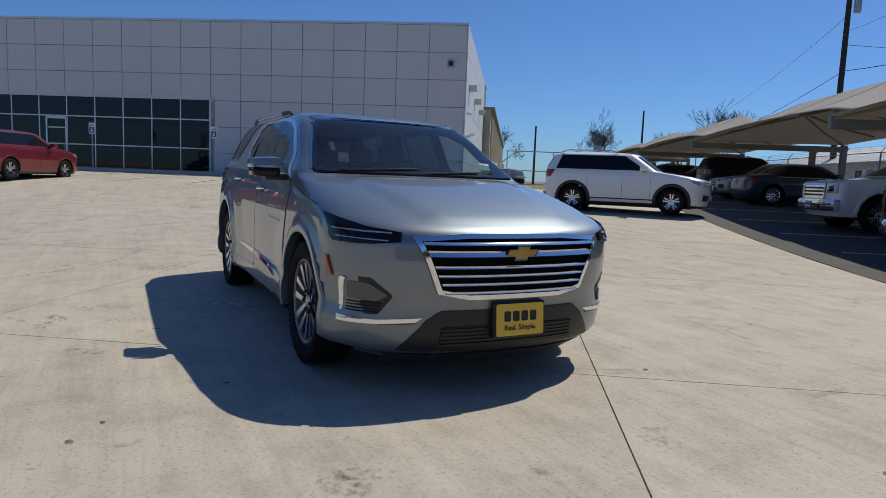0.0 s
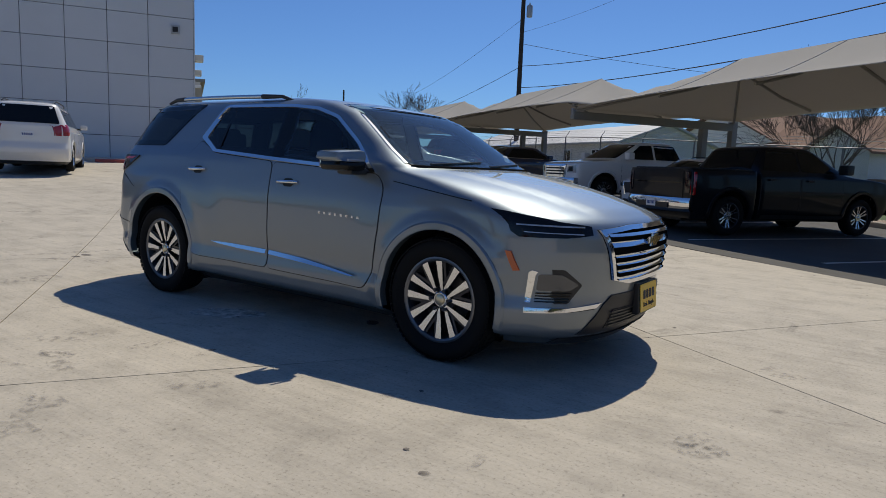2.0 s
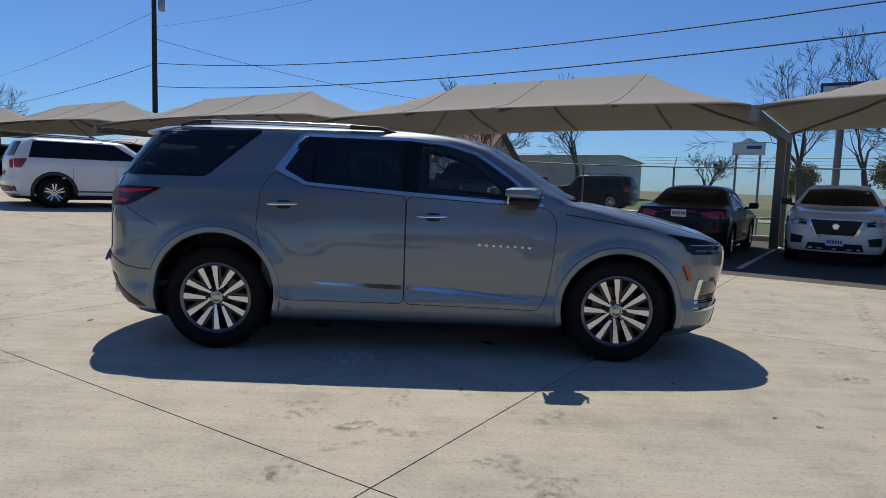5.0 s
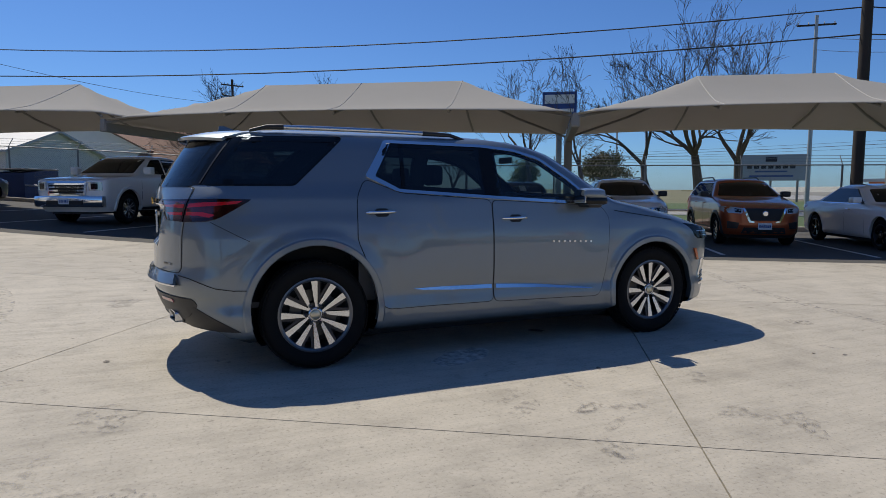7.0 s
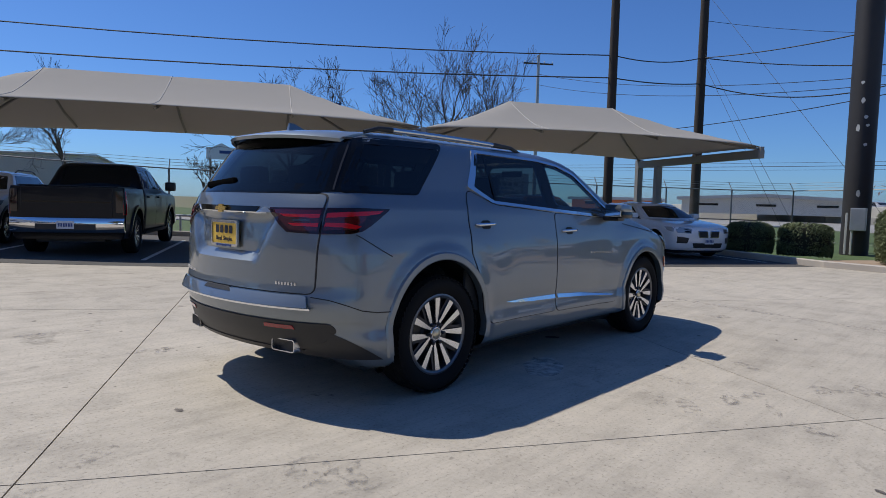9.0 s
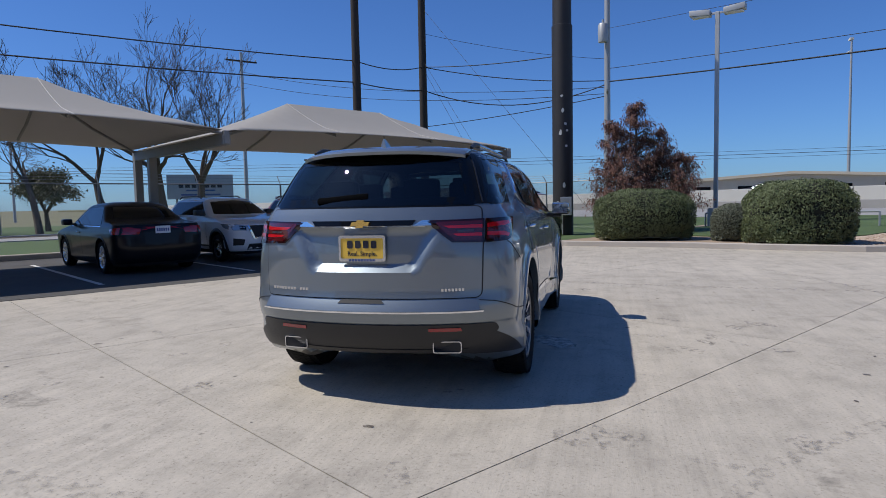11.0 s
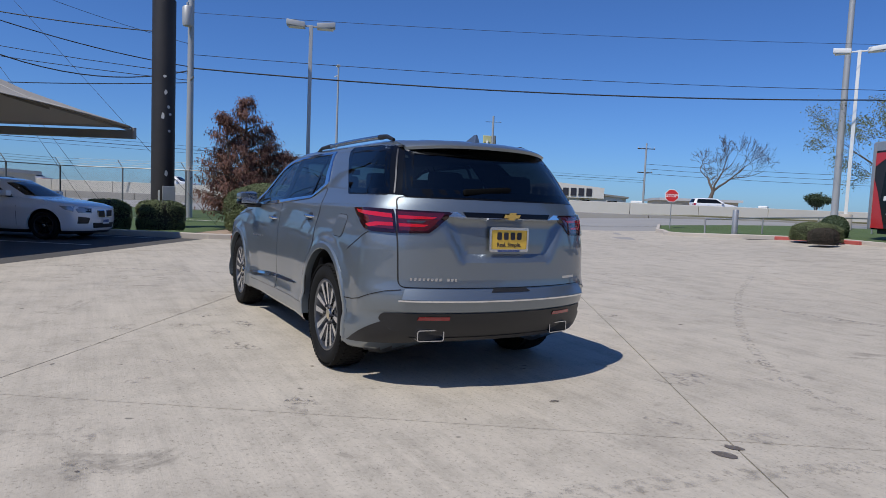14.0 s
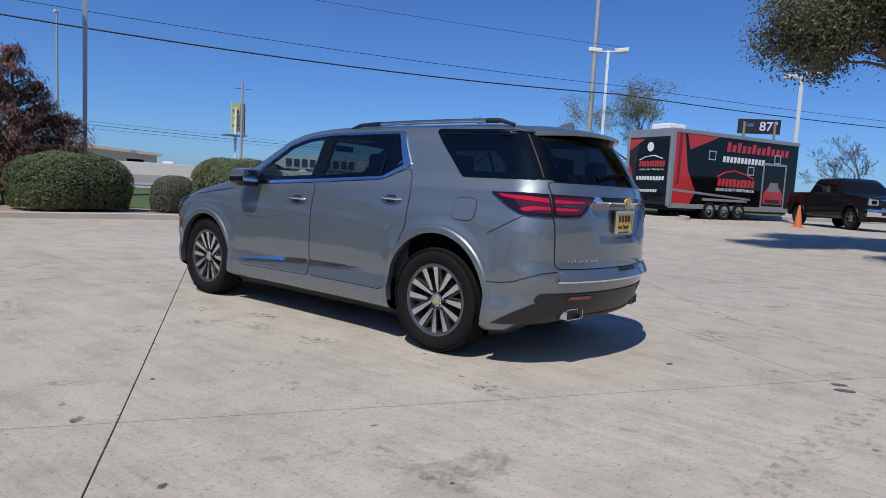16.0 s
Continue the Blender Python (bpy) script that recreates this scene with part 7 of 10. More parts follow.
def lot_lamp(x, y, h, material, label, arm=.62, turn=75, base=True):
    root = thing("lot_lamp", label, "street lamp", "lot lamps", m=Matrix.Translation((x, y, gh(x, y))))
    if base:
        bm = bmesh.new()
        lathe(bm, [(.30, -.1), (.30, .78), (.27, .82), (0, .82)], 20, "z")
        part("footing", bm, M["curb"], root, "round concrete footing", True)
    part("pole", boxes((-.075, .075, -.075, .075, .8 if base else 0, h), bevel=0.015), material, root, matrix=Matrix.Rotation(radians(turn), 4, "Z"))
    part("arm", boxes((-arm, arm, -.035, .035, h - .08, h - .01), bevel=0.01), material, root, matrix=Matrix.Rotation(radians(turn), 4, "Z"))
    for s in (-1, 1):
        bm = boxes((s * arm - .38, s * arm + .38, -.22, .22, h - .10, h + .12), bevel=0.03)
        for v in bm.verts:
            v.co.z += 0.10 * (abs(v.co.x) - arm)
        hd = part("lamp_head", bm, material, root, "flat box lamp head", True, matrix=Matrix.Rotation(radians(turn), 4, "Z"))
        part("lens", boxes((s * arm - .30, s * arm + .30, -.17, .17, h - .135, h - .105)), M["lens_white"], hd)
    return root


lot_lamp(20.6, -5.7, 8.35, M["grey_pole"], "grey twin-head lot lamp on a concrete footing", .62, 70)
lot_lamp(11.7, -30.0, 8.7, M["white_pole"], "white twin-head lot lamp on a concrete footing", .72, 28)
lot_lamp(2.7, -35.2, 7.8, M["white_pole"], "white twin-head lot lamp beyond the trailer", .6, 155)
hp = pole("highway_lamp", "tall slim highway lamp pole", 129.3, -45.5, 29.4, .32, .17, M["grey_pole"], "street lamp")
part("luminaire", boxes((-.25, .85, -.3, .3, 29.3, 29.7), (.3, 2.6, -.06, .06, 27.4, 27.55), bevel=0.02), M["offwhite"], hp)
pole("steel_pole", "tall grey leaning steel pole behind the lot lamp", 14.4, -33.8, 17, .19, .13, M["grey_pole"])


def wire(name, p, q, sag, r, label="thin black overhead cable between poles", n=14):
    bm = bmesh.new()
    p, q = Vector(p), Vector(q)
    tube(bm, [p.lerp(q, k / n) - Vector((0, 0, sag * 4 * (k / n) * (1 - k / n))) for k in range(n + 1)], r, 5, False)
    ob = part(name, bm, M["black_wire"], None)
    return tagged(ob, label, "cable", "overhead cables")


U1, U2, U3, U4 = (17.96, 8.13), (24.18, 7.13), (-20.6, 39.6), (25.2, -1.6)
wire("cable", (*U3, 9.05), (*U1, 7.03), 1.05, .022)
wire("cable", (*U3, 7.45), (*U1, 6.19), .83, .024)
wire("cable", (*U1, 7.03), (*U2, 7.94), .22, .022)
wire("cable", (*U1, 6.19), (*U2, 6.82), .10, .024)
wire("cable", (*U2, 7.94), (19.1, .1, 6.9), .12, .02)
wire("cable", (*U2, 7.94), (*U4, 6.9), .25, .022)
wire("cable", (*U2, 6.82), (*U4, 6.75), .85, .024)
wire("cable", (*U2, 9.55), (*U4, 7.9), .2, .010, "thin dark overhead wire between poles")
wire("cable", (*U4, 6.85), (11.0, -30.3, 7.0), .38, .032)
wire("cable", (*U4, 7.45), (11.0, -30.3, 7.47), .25, .014, "thin dark overhead wire between poles")
wire("cable", (*U4, 9.3), (11.0, -30.3, 9.6), .2, .010, "thin dark overhead wire between poles")
wire("cable", (11.0, -30.3, 7.0), (-8, -68, 7.9), .3, .03)
wire("cable", (11.0, -30.3, 7.47), (-8, -68, 8.3), .25, .014, "thin dark overhead wire between poles")
wire("cable", (*U3, 11.5), (*U1, 12.2), 1.2, .008, "thin dark overhead wire between poles")
wire("cable", (*U1, 12.2), (*U2, 12.1), .1, .008, "thin dark overhead wire between poles")
wire("cable", (*U3, 9.0), (-75, 88, 9.5), 1.0, .02)
wire("cable", (*U3, 12.5), (-75, 88, 12.5), 1.0, .012, "thin dark overhead wire between poles")
wire("cable", (*U3, 10.7), (4.6, 64.4, 9.8), .8, .016)
wire("cable", (*U4, 6.6), (42, 27.8, 12.5), .8, .016)
wire("cable", (*U4, 6.3), (42, 27.8, 11.6), .8, .016)
wire("cable", (*U4, 6.2), (33, 20, 6.0), .5, .02)
wire("guy_wire", (*U2, 10.8), (17.9, -1.6, 0.1), 0, .007, "taut steel guy wire to the ground", 2)
wire("guy_wire", (*U2, 8.3), (19.6, 1.6, 0.1), 0, .007, "taut steel guy wire to the ground", 2)
wire("guy_wire", (*U2, 7.9), (20.2, 2.2, 0.1), 0, .007, "taut steel guy wire to the ground", 2)
for k in range(3):
    wire("cable", (58, 70, 6.5 - .33 * k), (63, -70, 6.1 - .33 * k), .6, .013 if k != 1 else .024, "thin overhead wire far beyond the lot")
for x_, y_ in ((58, 70), (63, -70), (20, -130)):
    fp_ = pole("utility_pole", "grey wooden pole with crossarms far beyond the lot", x_, y_, 10.4, .17, .12, M["grey_pole"], "utility pole")
    crossarm(fp_, 9.6, 2.6, 60)
    crossarm(fp_, 6.1, 2.2, 60)
for k in range(3):
    wire("cable", (63, -70, 8.2 - .7 * k), (20, -130, 9.0 - .7 * k), 1.0, .025, "thin overhead wire far beyond the lot")


# ---- houses and sheds beyond the fence ----
def gable_house(name, label, a0, a1, b0, b1, zb, ze, zr, ridge_along, wall_m, roof_m, over=0.35):
    """A gabled house in the site frame; its ridge runs along a or along b."""
    root = thing(name, label, "house", m=Matrix.Translation((0, 0, 0)))
    bm = bmesh.new()
    c = [(a0, b0), (a1, b0), (a1, b1), (a0, b1)]
    lo, hi = [bm.verts.new(S(a, b, zb)) for a, b in c], [bm.verts.new(S(a, b, ze)) for a, b in c]
    for k in range(4):
        bm.faces.new((lo[k], lo[(k + 1) % 4], hi[(k + 1) % 4], hi[k]))
    if ridge_along == "b":
        r = [bm.verts.new(S((a0 + a1) / 2, b, zr)) for b in (b0, b1)]
        bm.faces.new((hi[0], hi[1], r[0])), bm.faces.new((hi[2], hi[3], r[1]))
    else:
        r = [bm.verts.new(S(a, (b0 + b1) / 2, zr)) for a in (a0, a1)]
        bm.faces.new((hi[0], hi[3], r[0])), bm.faces.new((hi[1], hi[2], r[1]))
    bmesh.ops.recalc_face_normals(bm, faces=bm.faces[:])
    part("wall", bm, wall_m, root)
    # lap boards on the wall that faces the lot
    n = int((ze - zb) / .2)
    for k in range(n):
        z = zb + .2 * k
        part("board", boxes((a0, a1, b0 - .02, b0 - .004, z + .01, z + .19)), wall_m, root, matrix=Matrix(((U.x, V.x, 0, 0), (U.y, V.y, 0, 0), (0, 0, 1, 0), (0, 0, 0, 1))))
    for sgn in (0, 1):
        bm = bmesh.new()
        slope = (zr - ze) / (((a1 - a0) if ridge_along == "b" else (b1 - b0)) / 2)
        if ridge_along == "b":
            e = (a0 - over, ze - slope * over) if sgn == 0 else (a1 + over, ze - slope * over)
            q = [((a0 + a1) / 2, b0 - over, zr), ((a0 + a1) / 2, b1 + over, zr), (e[0], b1 + over, e[1]), (e[0], b0 - over, e[1])]
        else:
            e = (b0 - over, ze - slope * over) if sgn == 0 else (b1 + over, ze - slope * over)
            q = [(a0 - over, (b0 + b1) / 2, zr), (a1 + over, (b0 + b1) / 2, zr), (a1 + over, e[0], e[1]), (a0 - over, e[0], e[1])]
        t = [bm.verts.new(S(a, b, z + .12)) for a, b, z in q]
        u = [bm.verts.new(S(a, b, z)) for a, b, z in q]
        bm.faces.new(t), bm.faces.new(u[::-1])
        for k in range(4):
            bm.faces.new((t[k], t[(k + 1) % 4], u[(k + 1) % 4], u[k]))
        bmesh.ops.recalc_face_normals(bm, faces=bm.faces[:])
        part("roof", bm, roof_m, root)
    return root


SITE = Matrix(((U.x, V.x, 0, 0), (U.y, V.y, 0, 0), (0, 0, 1, 0), (0, 0, 0, 1)))


def opening(root, a0, a1, b, z0, z1, glass_m="tint", frame_m="white"):
    w = part("window", boxes((a0, a1, b - .05, b - .025, z0, z1)), M[glass_m], root, matrix=SITE)
    part("window_frame", boxes((a0 - .08, a1 + .08, b - .07, b - .03, z1, z1 + .09), (a0 - .08, a1 + .08, b - .07, b - .03, z0 - .09, z0), (a0 - .08, a0, b - .07, b - .03, z0, z1), (a1, a1 + .08, b - .07, b - .03, z0, z1), ((a0 + a1) / 2 - .02, (a0 + a1) / 2 + .02, b - .065, b - .05, z0, z1)), M[frame_m], w)


h1 = gable_house("house", "white clapboard house with a gable facing the lot", 26.0, 35.2, 34.0, 46, .6, 3.9, 6.1, "b", M["siding"], M["shingle"], .5)
opening(h1, 28.4, 29.5, 33.98, 1.6, 3.3)
opening(h1, 31.3, 32.4, 33.98, 1.6, 3.3)
h2 = gable_house("house", "low white house wing with a brown shingle roof", 19.2, 25.9, 33.6, 38.6, .5, 3.3, 5.1, "a", M["siding"], M["shingle"], .5)
opening(h2, 20.8, 21.9, 33.58, 1.4, 2.9)
opening(h2, 23.2, 24.3, 33.58, 1.4, 2.9)
h3 = gable_house("porch", "small gabled porch with a brown shingle roof", 17.2, 20.8, 30.8, 33.5, .5, 3.0, 4.2, "b", M["siding"], M["shingle"])
part("porch_wall", boxes((16.0, 17.3, 30.8, 31.1, .3, 1.5)), M["shingle"], h3, "low brick porch wall", matrix=SITE)
h4 = gable_house("house", "long low white building with a grey metal roof", 24.6, 46, 21.0, 27.5, .8, 3.05, 4.15, "a", M["siding"], M["metal_roof"], .3)
for a in (26.4, 29.5, 33, 37, 41):
    opening(h4, a, a + .75, 20.98, 1.6, 2.6)
wh = gable_house("warehouse", "flat grey warehouse beyond the street", 16.0, 24, 46, 60, .4, 4.0, 4.4, "a", M["warehouse"], M["metal_roof"], .2)
opening(wh, 22.2, 23.6, 45.98, .8, 2.4)
opening(wh, 19.8, 21.0, 45.98, .8, 2.2)
st = sheet("side_street", [(14.8, 29), (-27, 29), (-27, 34), (14.8, 34)], M["road"], "narrow grey side street beyond the grass", "road", 0.01, 5)

db = thing("dumpster", "dark blue steel dumpster with black lids behind the fence", "dumpster", m=to_site(20.2, 17.2, gh(*S(20.2, 17.2).xy)))
bm = bmesh.new()
prism(bm, [(-.9, 0), (.9, 0), (.9, 1.25), (-.9, 1.05)], -.8, .8)
part("bin", bm, M["navy"], db, matrix=Matrix.Rotation(math.pi / 2, 4, "X"))
part("lid", boxes((-.92, .92, -.82, -.02, 1.18, 1.24), (-.92, .92, .02, .82, 1.18, 1.24), bevel=0.02), M["steel"], db)


# ---- highway ----
def long_wall(name, a, z0, z1, w, material, label, b0=-170, b1=170, seg=6.0):
    root = tagged(new(name), label, "barrier", kind="structure")
    n = int((b1 - b0) / seg)
    for k in range(n):
        part("barrier_unit", boxes((a - w / 2, a + w / 2, b0 + seg * k + .02, b0 + seg * (k + 1) - .02, z0, z1), bevel=0.03), material, root, matrix=SITE)
    return root


long_wall("barrier_low", -45.2, .1, .98, .3, M["barrier_grey"], "low grey concrete barrier beside the frontage road")
long_wall("barrier_high", -52, .8, 1.95, .35, M["barrier"], "white concrete barrier of the highway")
sheet("highway_bank", [(-45.4, -170), (-45.4, 170), (-52, 170), (-52, -170)], M["field"], "dry bank below the highway", "ground", .25, 10)
hw = boxes((-80, -52.1, -220, 220, .6, 1.12))
tagged(part("highway", hw, M["road"], None, matrix=SITE), "raised highway deck", "road", kind="structure")
hb_ = boxes((-400, -80, -400, 400, .3, 1.0))
tagged(part("far_ground", hb_, M["field"], None, matrix=SITE), "flat dry ground beyond the highway", "ground", kind="structure")

# buildings beyond the highway
def shed(name, label, x0, y0, w, d, h, material, turn, z=1.0, roof=None, peak=0.0):
    root = thing(name, label, "building", m=Matrix.Translation((x0, y0, z)) @ Matrix.Rotation(radians(turn), 4, "Z"))
    bm = bmesh.new()
    prism(bm, [(-w / 2, 0), (w / 2, 0), (w / 2, h), (0, h + peak), (-w / 2, h)], -d / 2, d / 2)
    part("wall", bm, material, root, matrix=Matrix.Rotation(math.pi / 2, 4, "X"))
    for s in (-1, 1):
        bm = bmesh.new()
        prism(bm, [(0, h + peak + .02), (s * (w / 2 + .4), h + .02 - .05), (s * (w / 2 + .4), h + .30 - .05), (0, h + peak + .30)], -d / 2 - .4, d / 2 + .4)
        bmesh.ops.recalc_face_normals(bm, faces=bm.faces[:])
        part("roof", bm, roof or M["metal_roof"], root, matrix=Matrix.Rotation(math.pi / 2, 4, "X"))
    n = max(2, int(w / 4))
    for k in range(n):
        x = -w / 2 + w * (k + .5) / n
        for s in (-1, 1):
            wdw = part("window", boxes((x - .8, x + .8, s * (d / 2 + .01) - .02, s * (d / 2 + .01) + .02, 1.0, min(2.2, h - .5))), M["tint"], root)
            part("window_frame", boxes((x - .9, x + .9, s * (d / 2 + .01) - .03, s * (d / 2 + .01) + .03, .9, 1.0)), M["offwhite"], wdw)
    return root


shed("shop_building", "tan metal shop building beyond the highway", 70, -21, 21, 12, 1.9, M["tan_wall"], 76, 1.0, M["tan_wall"], .55)
shed("orange_shop", "low shop with an orange fascia beyond the highway", 62, 30, 9, 7, 1.1, M["orange"], 110, 1.0)
shed("grey_shop", "grey warehouse beyond the highway", 60, 14, 14, 8, 1.2, M["warehouse"], 105, 1.0, M["metal_roof"], .3)
sb = shed("sales_building", "low white sales building with a row of dark sign blocks", 84.6, -71.6, 22, 14, 2.2, M["offwhite"], 231, 1.0, M["steel"], .9)
bm = bmesh.new()
prism(bm, [(-7.4, 2.0), (7.4, 2.0), (7.4, 3.75), (0, 4.45), (-7.4, 3.75)], 7.35, 7.6)
part("fascia", bm, M["offwhite"], sb, "white gabled sign fascia", matrix=Matrix.Rotation(math.pi / 2, 4, "X"))
for k in range(9):
    part("sign_letter", boxes((-5.75 + 1.28 * k, -4.83 + 1.28 * k, -7.72, -7.62, 2.35, 3.6)), M["ink"], sb)
shed("shop_building", "tan flat shop beyond the highway", 48, -62, 14, 8, 1.6, M["tan_wall"], 140, 1.0)


def board_sign(name, label, x, y, z0, w, h, face, turn, posts=2, z=0, material_back=None, poles_m=None):
    root = thing(name, label, "sign", m=Matrix.Translation((x, y, z)) @ Matrix.Rotation(radians(turn), 4, "Z"))
    part("board", boxes((-w / 2, w / 2, -.10, .10, z0, z0 + h), bevel=0.02), face, root)
    for k in range(posts):
        px = 0 if posts == 1 else -w * .36 + w * .72 * k / (posts - 1)
        bm = bmesh.new()
        tube(bm, [(px, .16, 0), (px, .16, z0 + h * .8)], .11 if posts > 1 else .2, 8)
        part("post", bm, poles_m or M["steel"], root)
    return root


# signs: writing that names firms is drawn as bars
cs = board_sign("business_sign", "wide pale grey sign board on posts beyond the fence", 51.6, 38.9, 2.2, 6.4, 2.5, mat("pale_grey_sign", (.36, .37, .39), .6, var=.06, scale=1), -52, 3)
part("sign_mark", boxes((-.5, .5, -.13, -.11, 4.0, 4.45)), M["ink"], cs)
part("sign_mark", boxes(*[(-2.1 + .62 * k, -1.65 + .62 * k, -.13, -.11, 3.35, 3.75) for k in range(7)]), M["ink"], cs)
part("sign_mark", boxes((-1.4, 1.4, -.13, -.11, 3.0, 3.15), (-1.9, 1.9, -.13, -.11, 2.55, 2.72)), M["ink_blue"], cs)
an = board_sign("business_sign", "white roof-shaped sign board on two posts", 28.9, 57.1, 5.1, 2.9, 1.2, M["white"], -25, 2)
bm = bmesh.new()
prism(bm, [(-.9, 6.3), (.9, 6.3), (0, 6.75)], -.08, .08)
part("board_top", bm, M["white"], an, matrix=Matrix.Rotation(math.pi / 2, 4, "X"))
part("sign_mark", boxes((-.2, 1.1, -.13, -.11, 5.7, 6.0)), M["blue"], an)
rs = board_sign("business_sign", "blue and white service sign on a post among the trees", 22.6, 32, 5.9, 2.3, 2.0, M["blue"], -35, 1)
part("sign_mark", boxes((-1.0, 1.0, -.13, -.11, 7.1, 7.7), (-.95, .95, -.13, -.11, 6.55, 6.75), (-.95, .95, -.13, -.11, 6.15, 6.35)), M["white"], rs)
M["olive_ink"] = mat("faded_olive_ink", (.22, .24, .10), .7)
bb = board_sign("billboard", "tall faded yellow billboard on a steel post beyond the highway", 62.5, -38.5, 5.0, 1.3, 3.0, mat("faded_billboard", (.62, .60, .30), .7, var=.15, scale=2), 75, 1, 1.0, poles_m=M["white_pole"])
for u, z0, z1 in ((.5, 7.0, 7.3), (.35, 6.3, 6.5), (.5, 5.5, 5.7)):
    part("sign_mark", boxes((-u, u, .11, .13, z0, z1)), M["olive_ink"], bb)
part("board_back", boxes((-1.35, -.68, -.3, .3, 5.0, 8.0), (-1.5, -1.4, -.1, .1, 4.6, 7.6), (-1.2, -1.1, .3, .4, 4.6, 8.1), bevel=0.02), M["steel"], bb)
part("catwalk", boxes((-1.5, 1.8, -.9, .9, 4.5, 4.6)), M["steel"], bb)
bb.scale, bb.location = (2.1, 3.0, 3.0), (180.0, -117.2, .6)
up_ = pole("utility_pole", "grey wooden pole with crossarms beside the billboard", 170.8, -113.4, 29.5, .46, .32, M["grey_pole"], "utility pole")
crossarm(up_, 27.6, 5.2, 60)
ds = board_sign("temperature_sign", "dark display board that shows the temperature", 8.9, -53.8, 7.05, 3.3, 1.2, M["black"], 28, 2)
lettering("display_reading", "87°", 1.05, mat("pale_violet_display", (.62, .58, .80), .5, var=0), ds, pose(-.72, .12, 7.62, 90, 0, 180), depth=.01, bold=.014)
part("display_mark", boxes((.45, .95, .11, .13, 7.6, 7.9), (1.02, 1.2, .11, .13, 7.6, 7.9)), M["ink_blue"], ds)
ss = thing("stop_sign", "red octagonal stop sign on a steel post", "sign", m=Matrix.Translation((15.6, -22.2, gh(15.6, -22.2) - .06)) @ Matrix.Rotation(radians(46), 4, "Z"))
bm = bmesh.new()
tube(bm, [(0, 0, 0), (0, 0, 1.8)], .025, 6)
part("post", bm, M["galv"], ss)
bm = bmesh.new()
prism(bm, [(.33 * math.cos(radians(22.5 + 45 * k)), .33 * math.sin(radians(22.5 + 45 * k))) for k in range(8)], 0, .006)
sbd = part("sign_rim", bm, M["white"], ss, matrix=pose(0, .03, 1.72, 90, 0, 180))
bm = bmesh.new()
prism(bm, [(.30 * math.cos(radians(22.5 + 45 * k)), .30 * math.sin(radians(22.5 + 45 * k))) for k in range(8)], .006, .010)
part("sign_face", bm, M["sign_red"], sbd)
lettering("lettering", "STOP", .215, M["white"], sbd, pose(0, 0, .011), depth=.001, bold=.004)
for x, y in ((11.6, -21.6), (15.6, -13.0)):
    bo = thing("bollard", "grey steel bollard at the driveway kerb", "bollard", m=Matrix.Translation((x, y, gh(x, y) + .05)))
    bm = bmesh.new()
    lathe(bm, [(.12, 0), (.12, 1.05), (.10, 1.1), (0, 1.12)], 16, "z")
    part("pipe", bm, M["galv"], bo, smooth_=True)


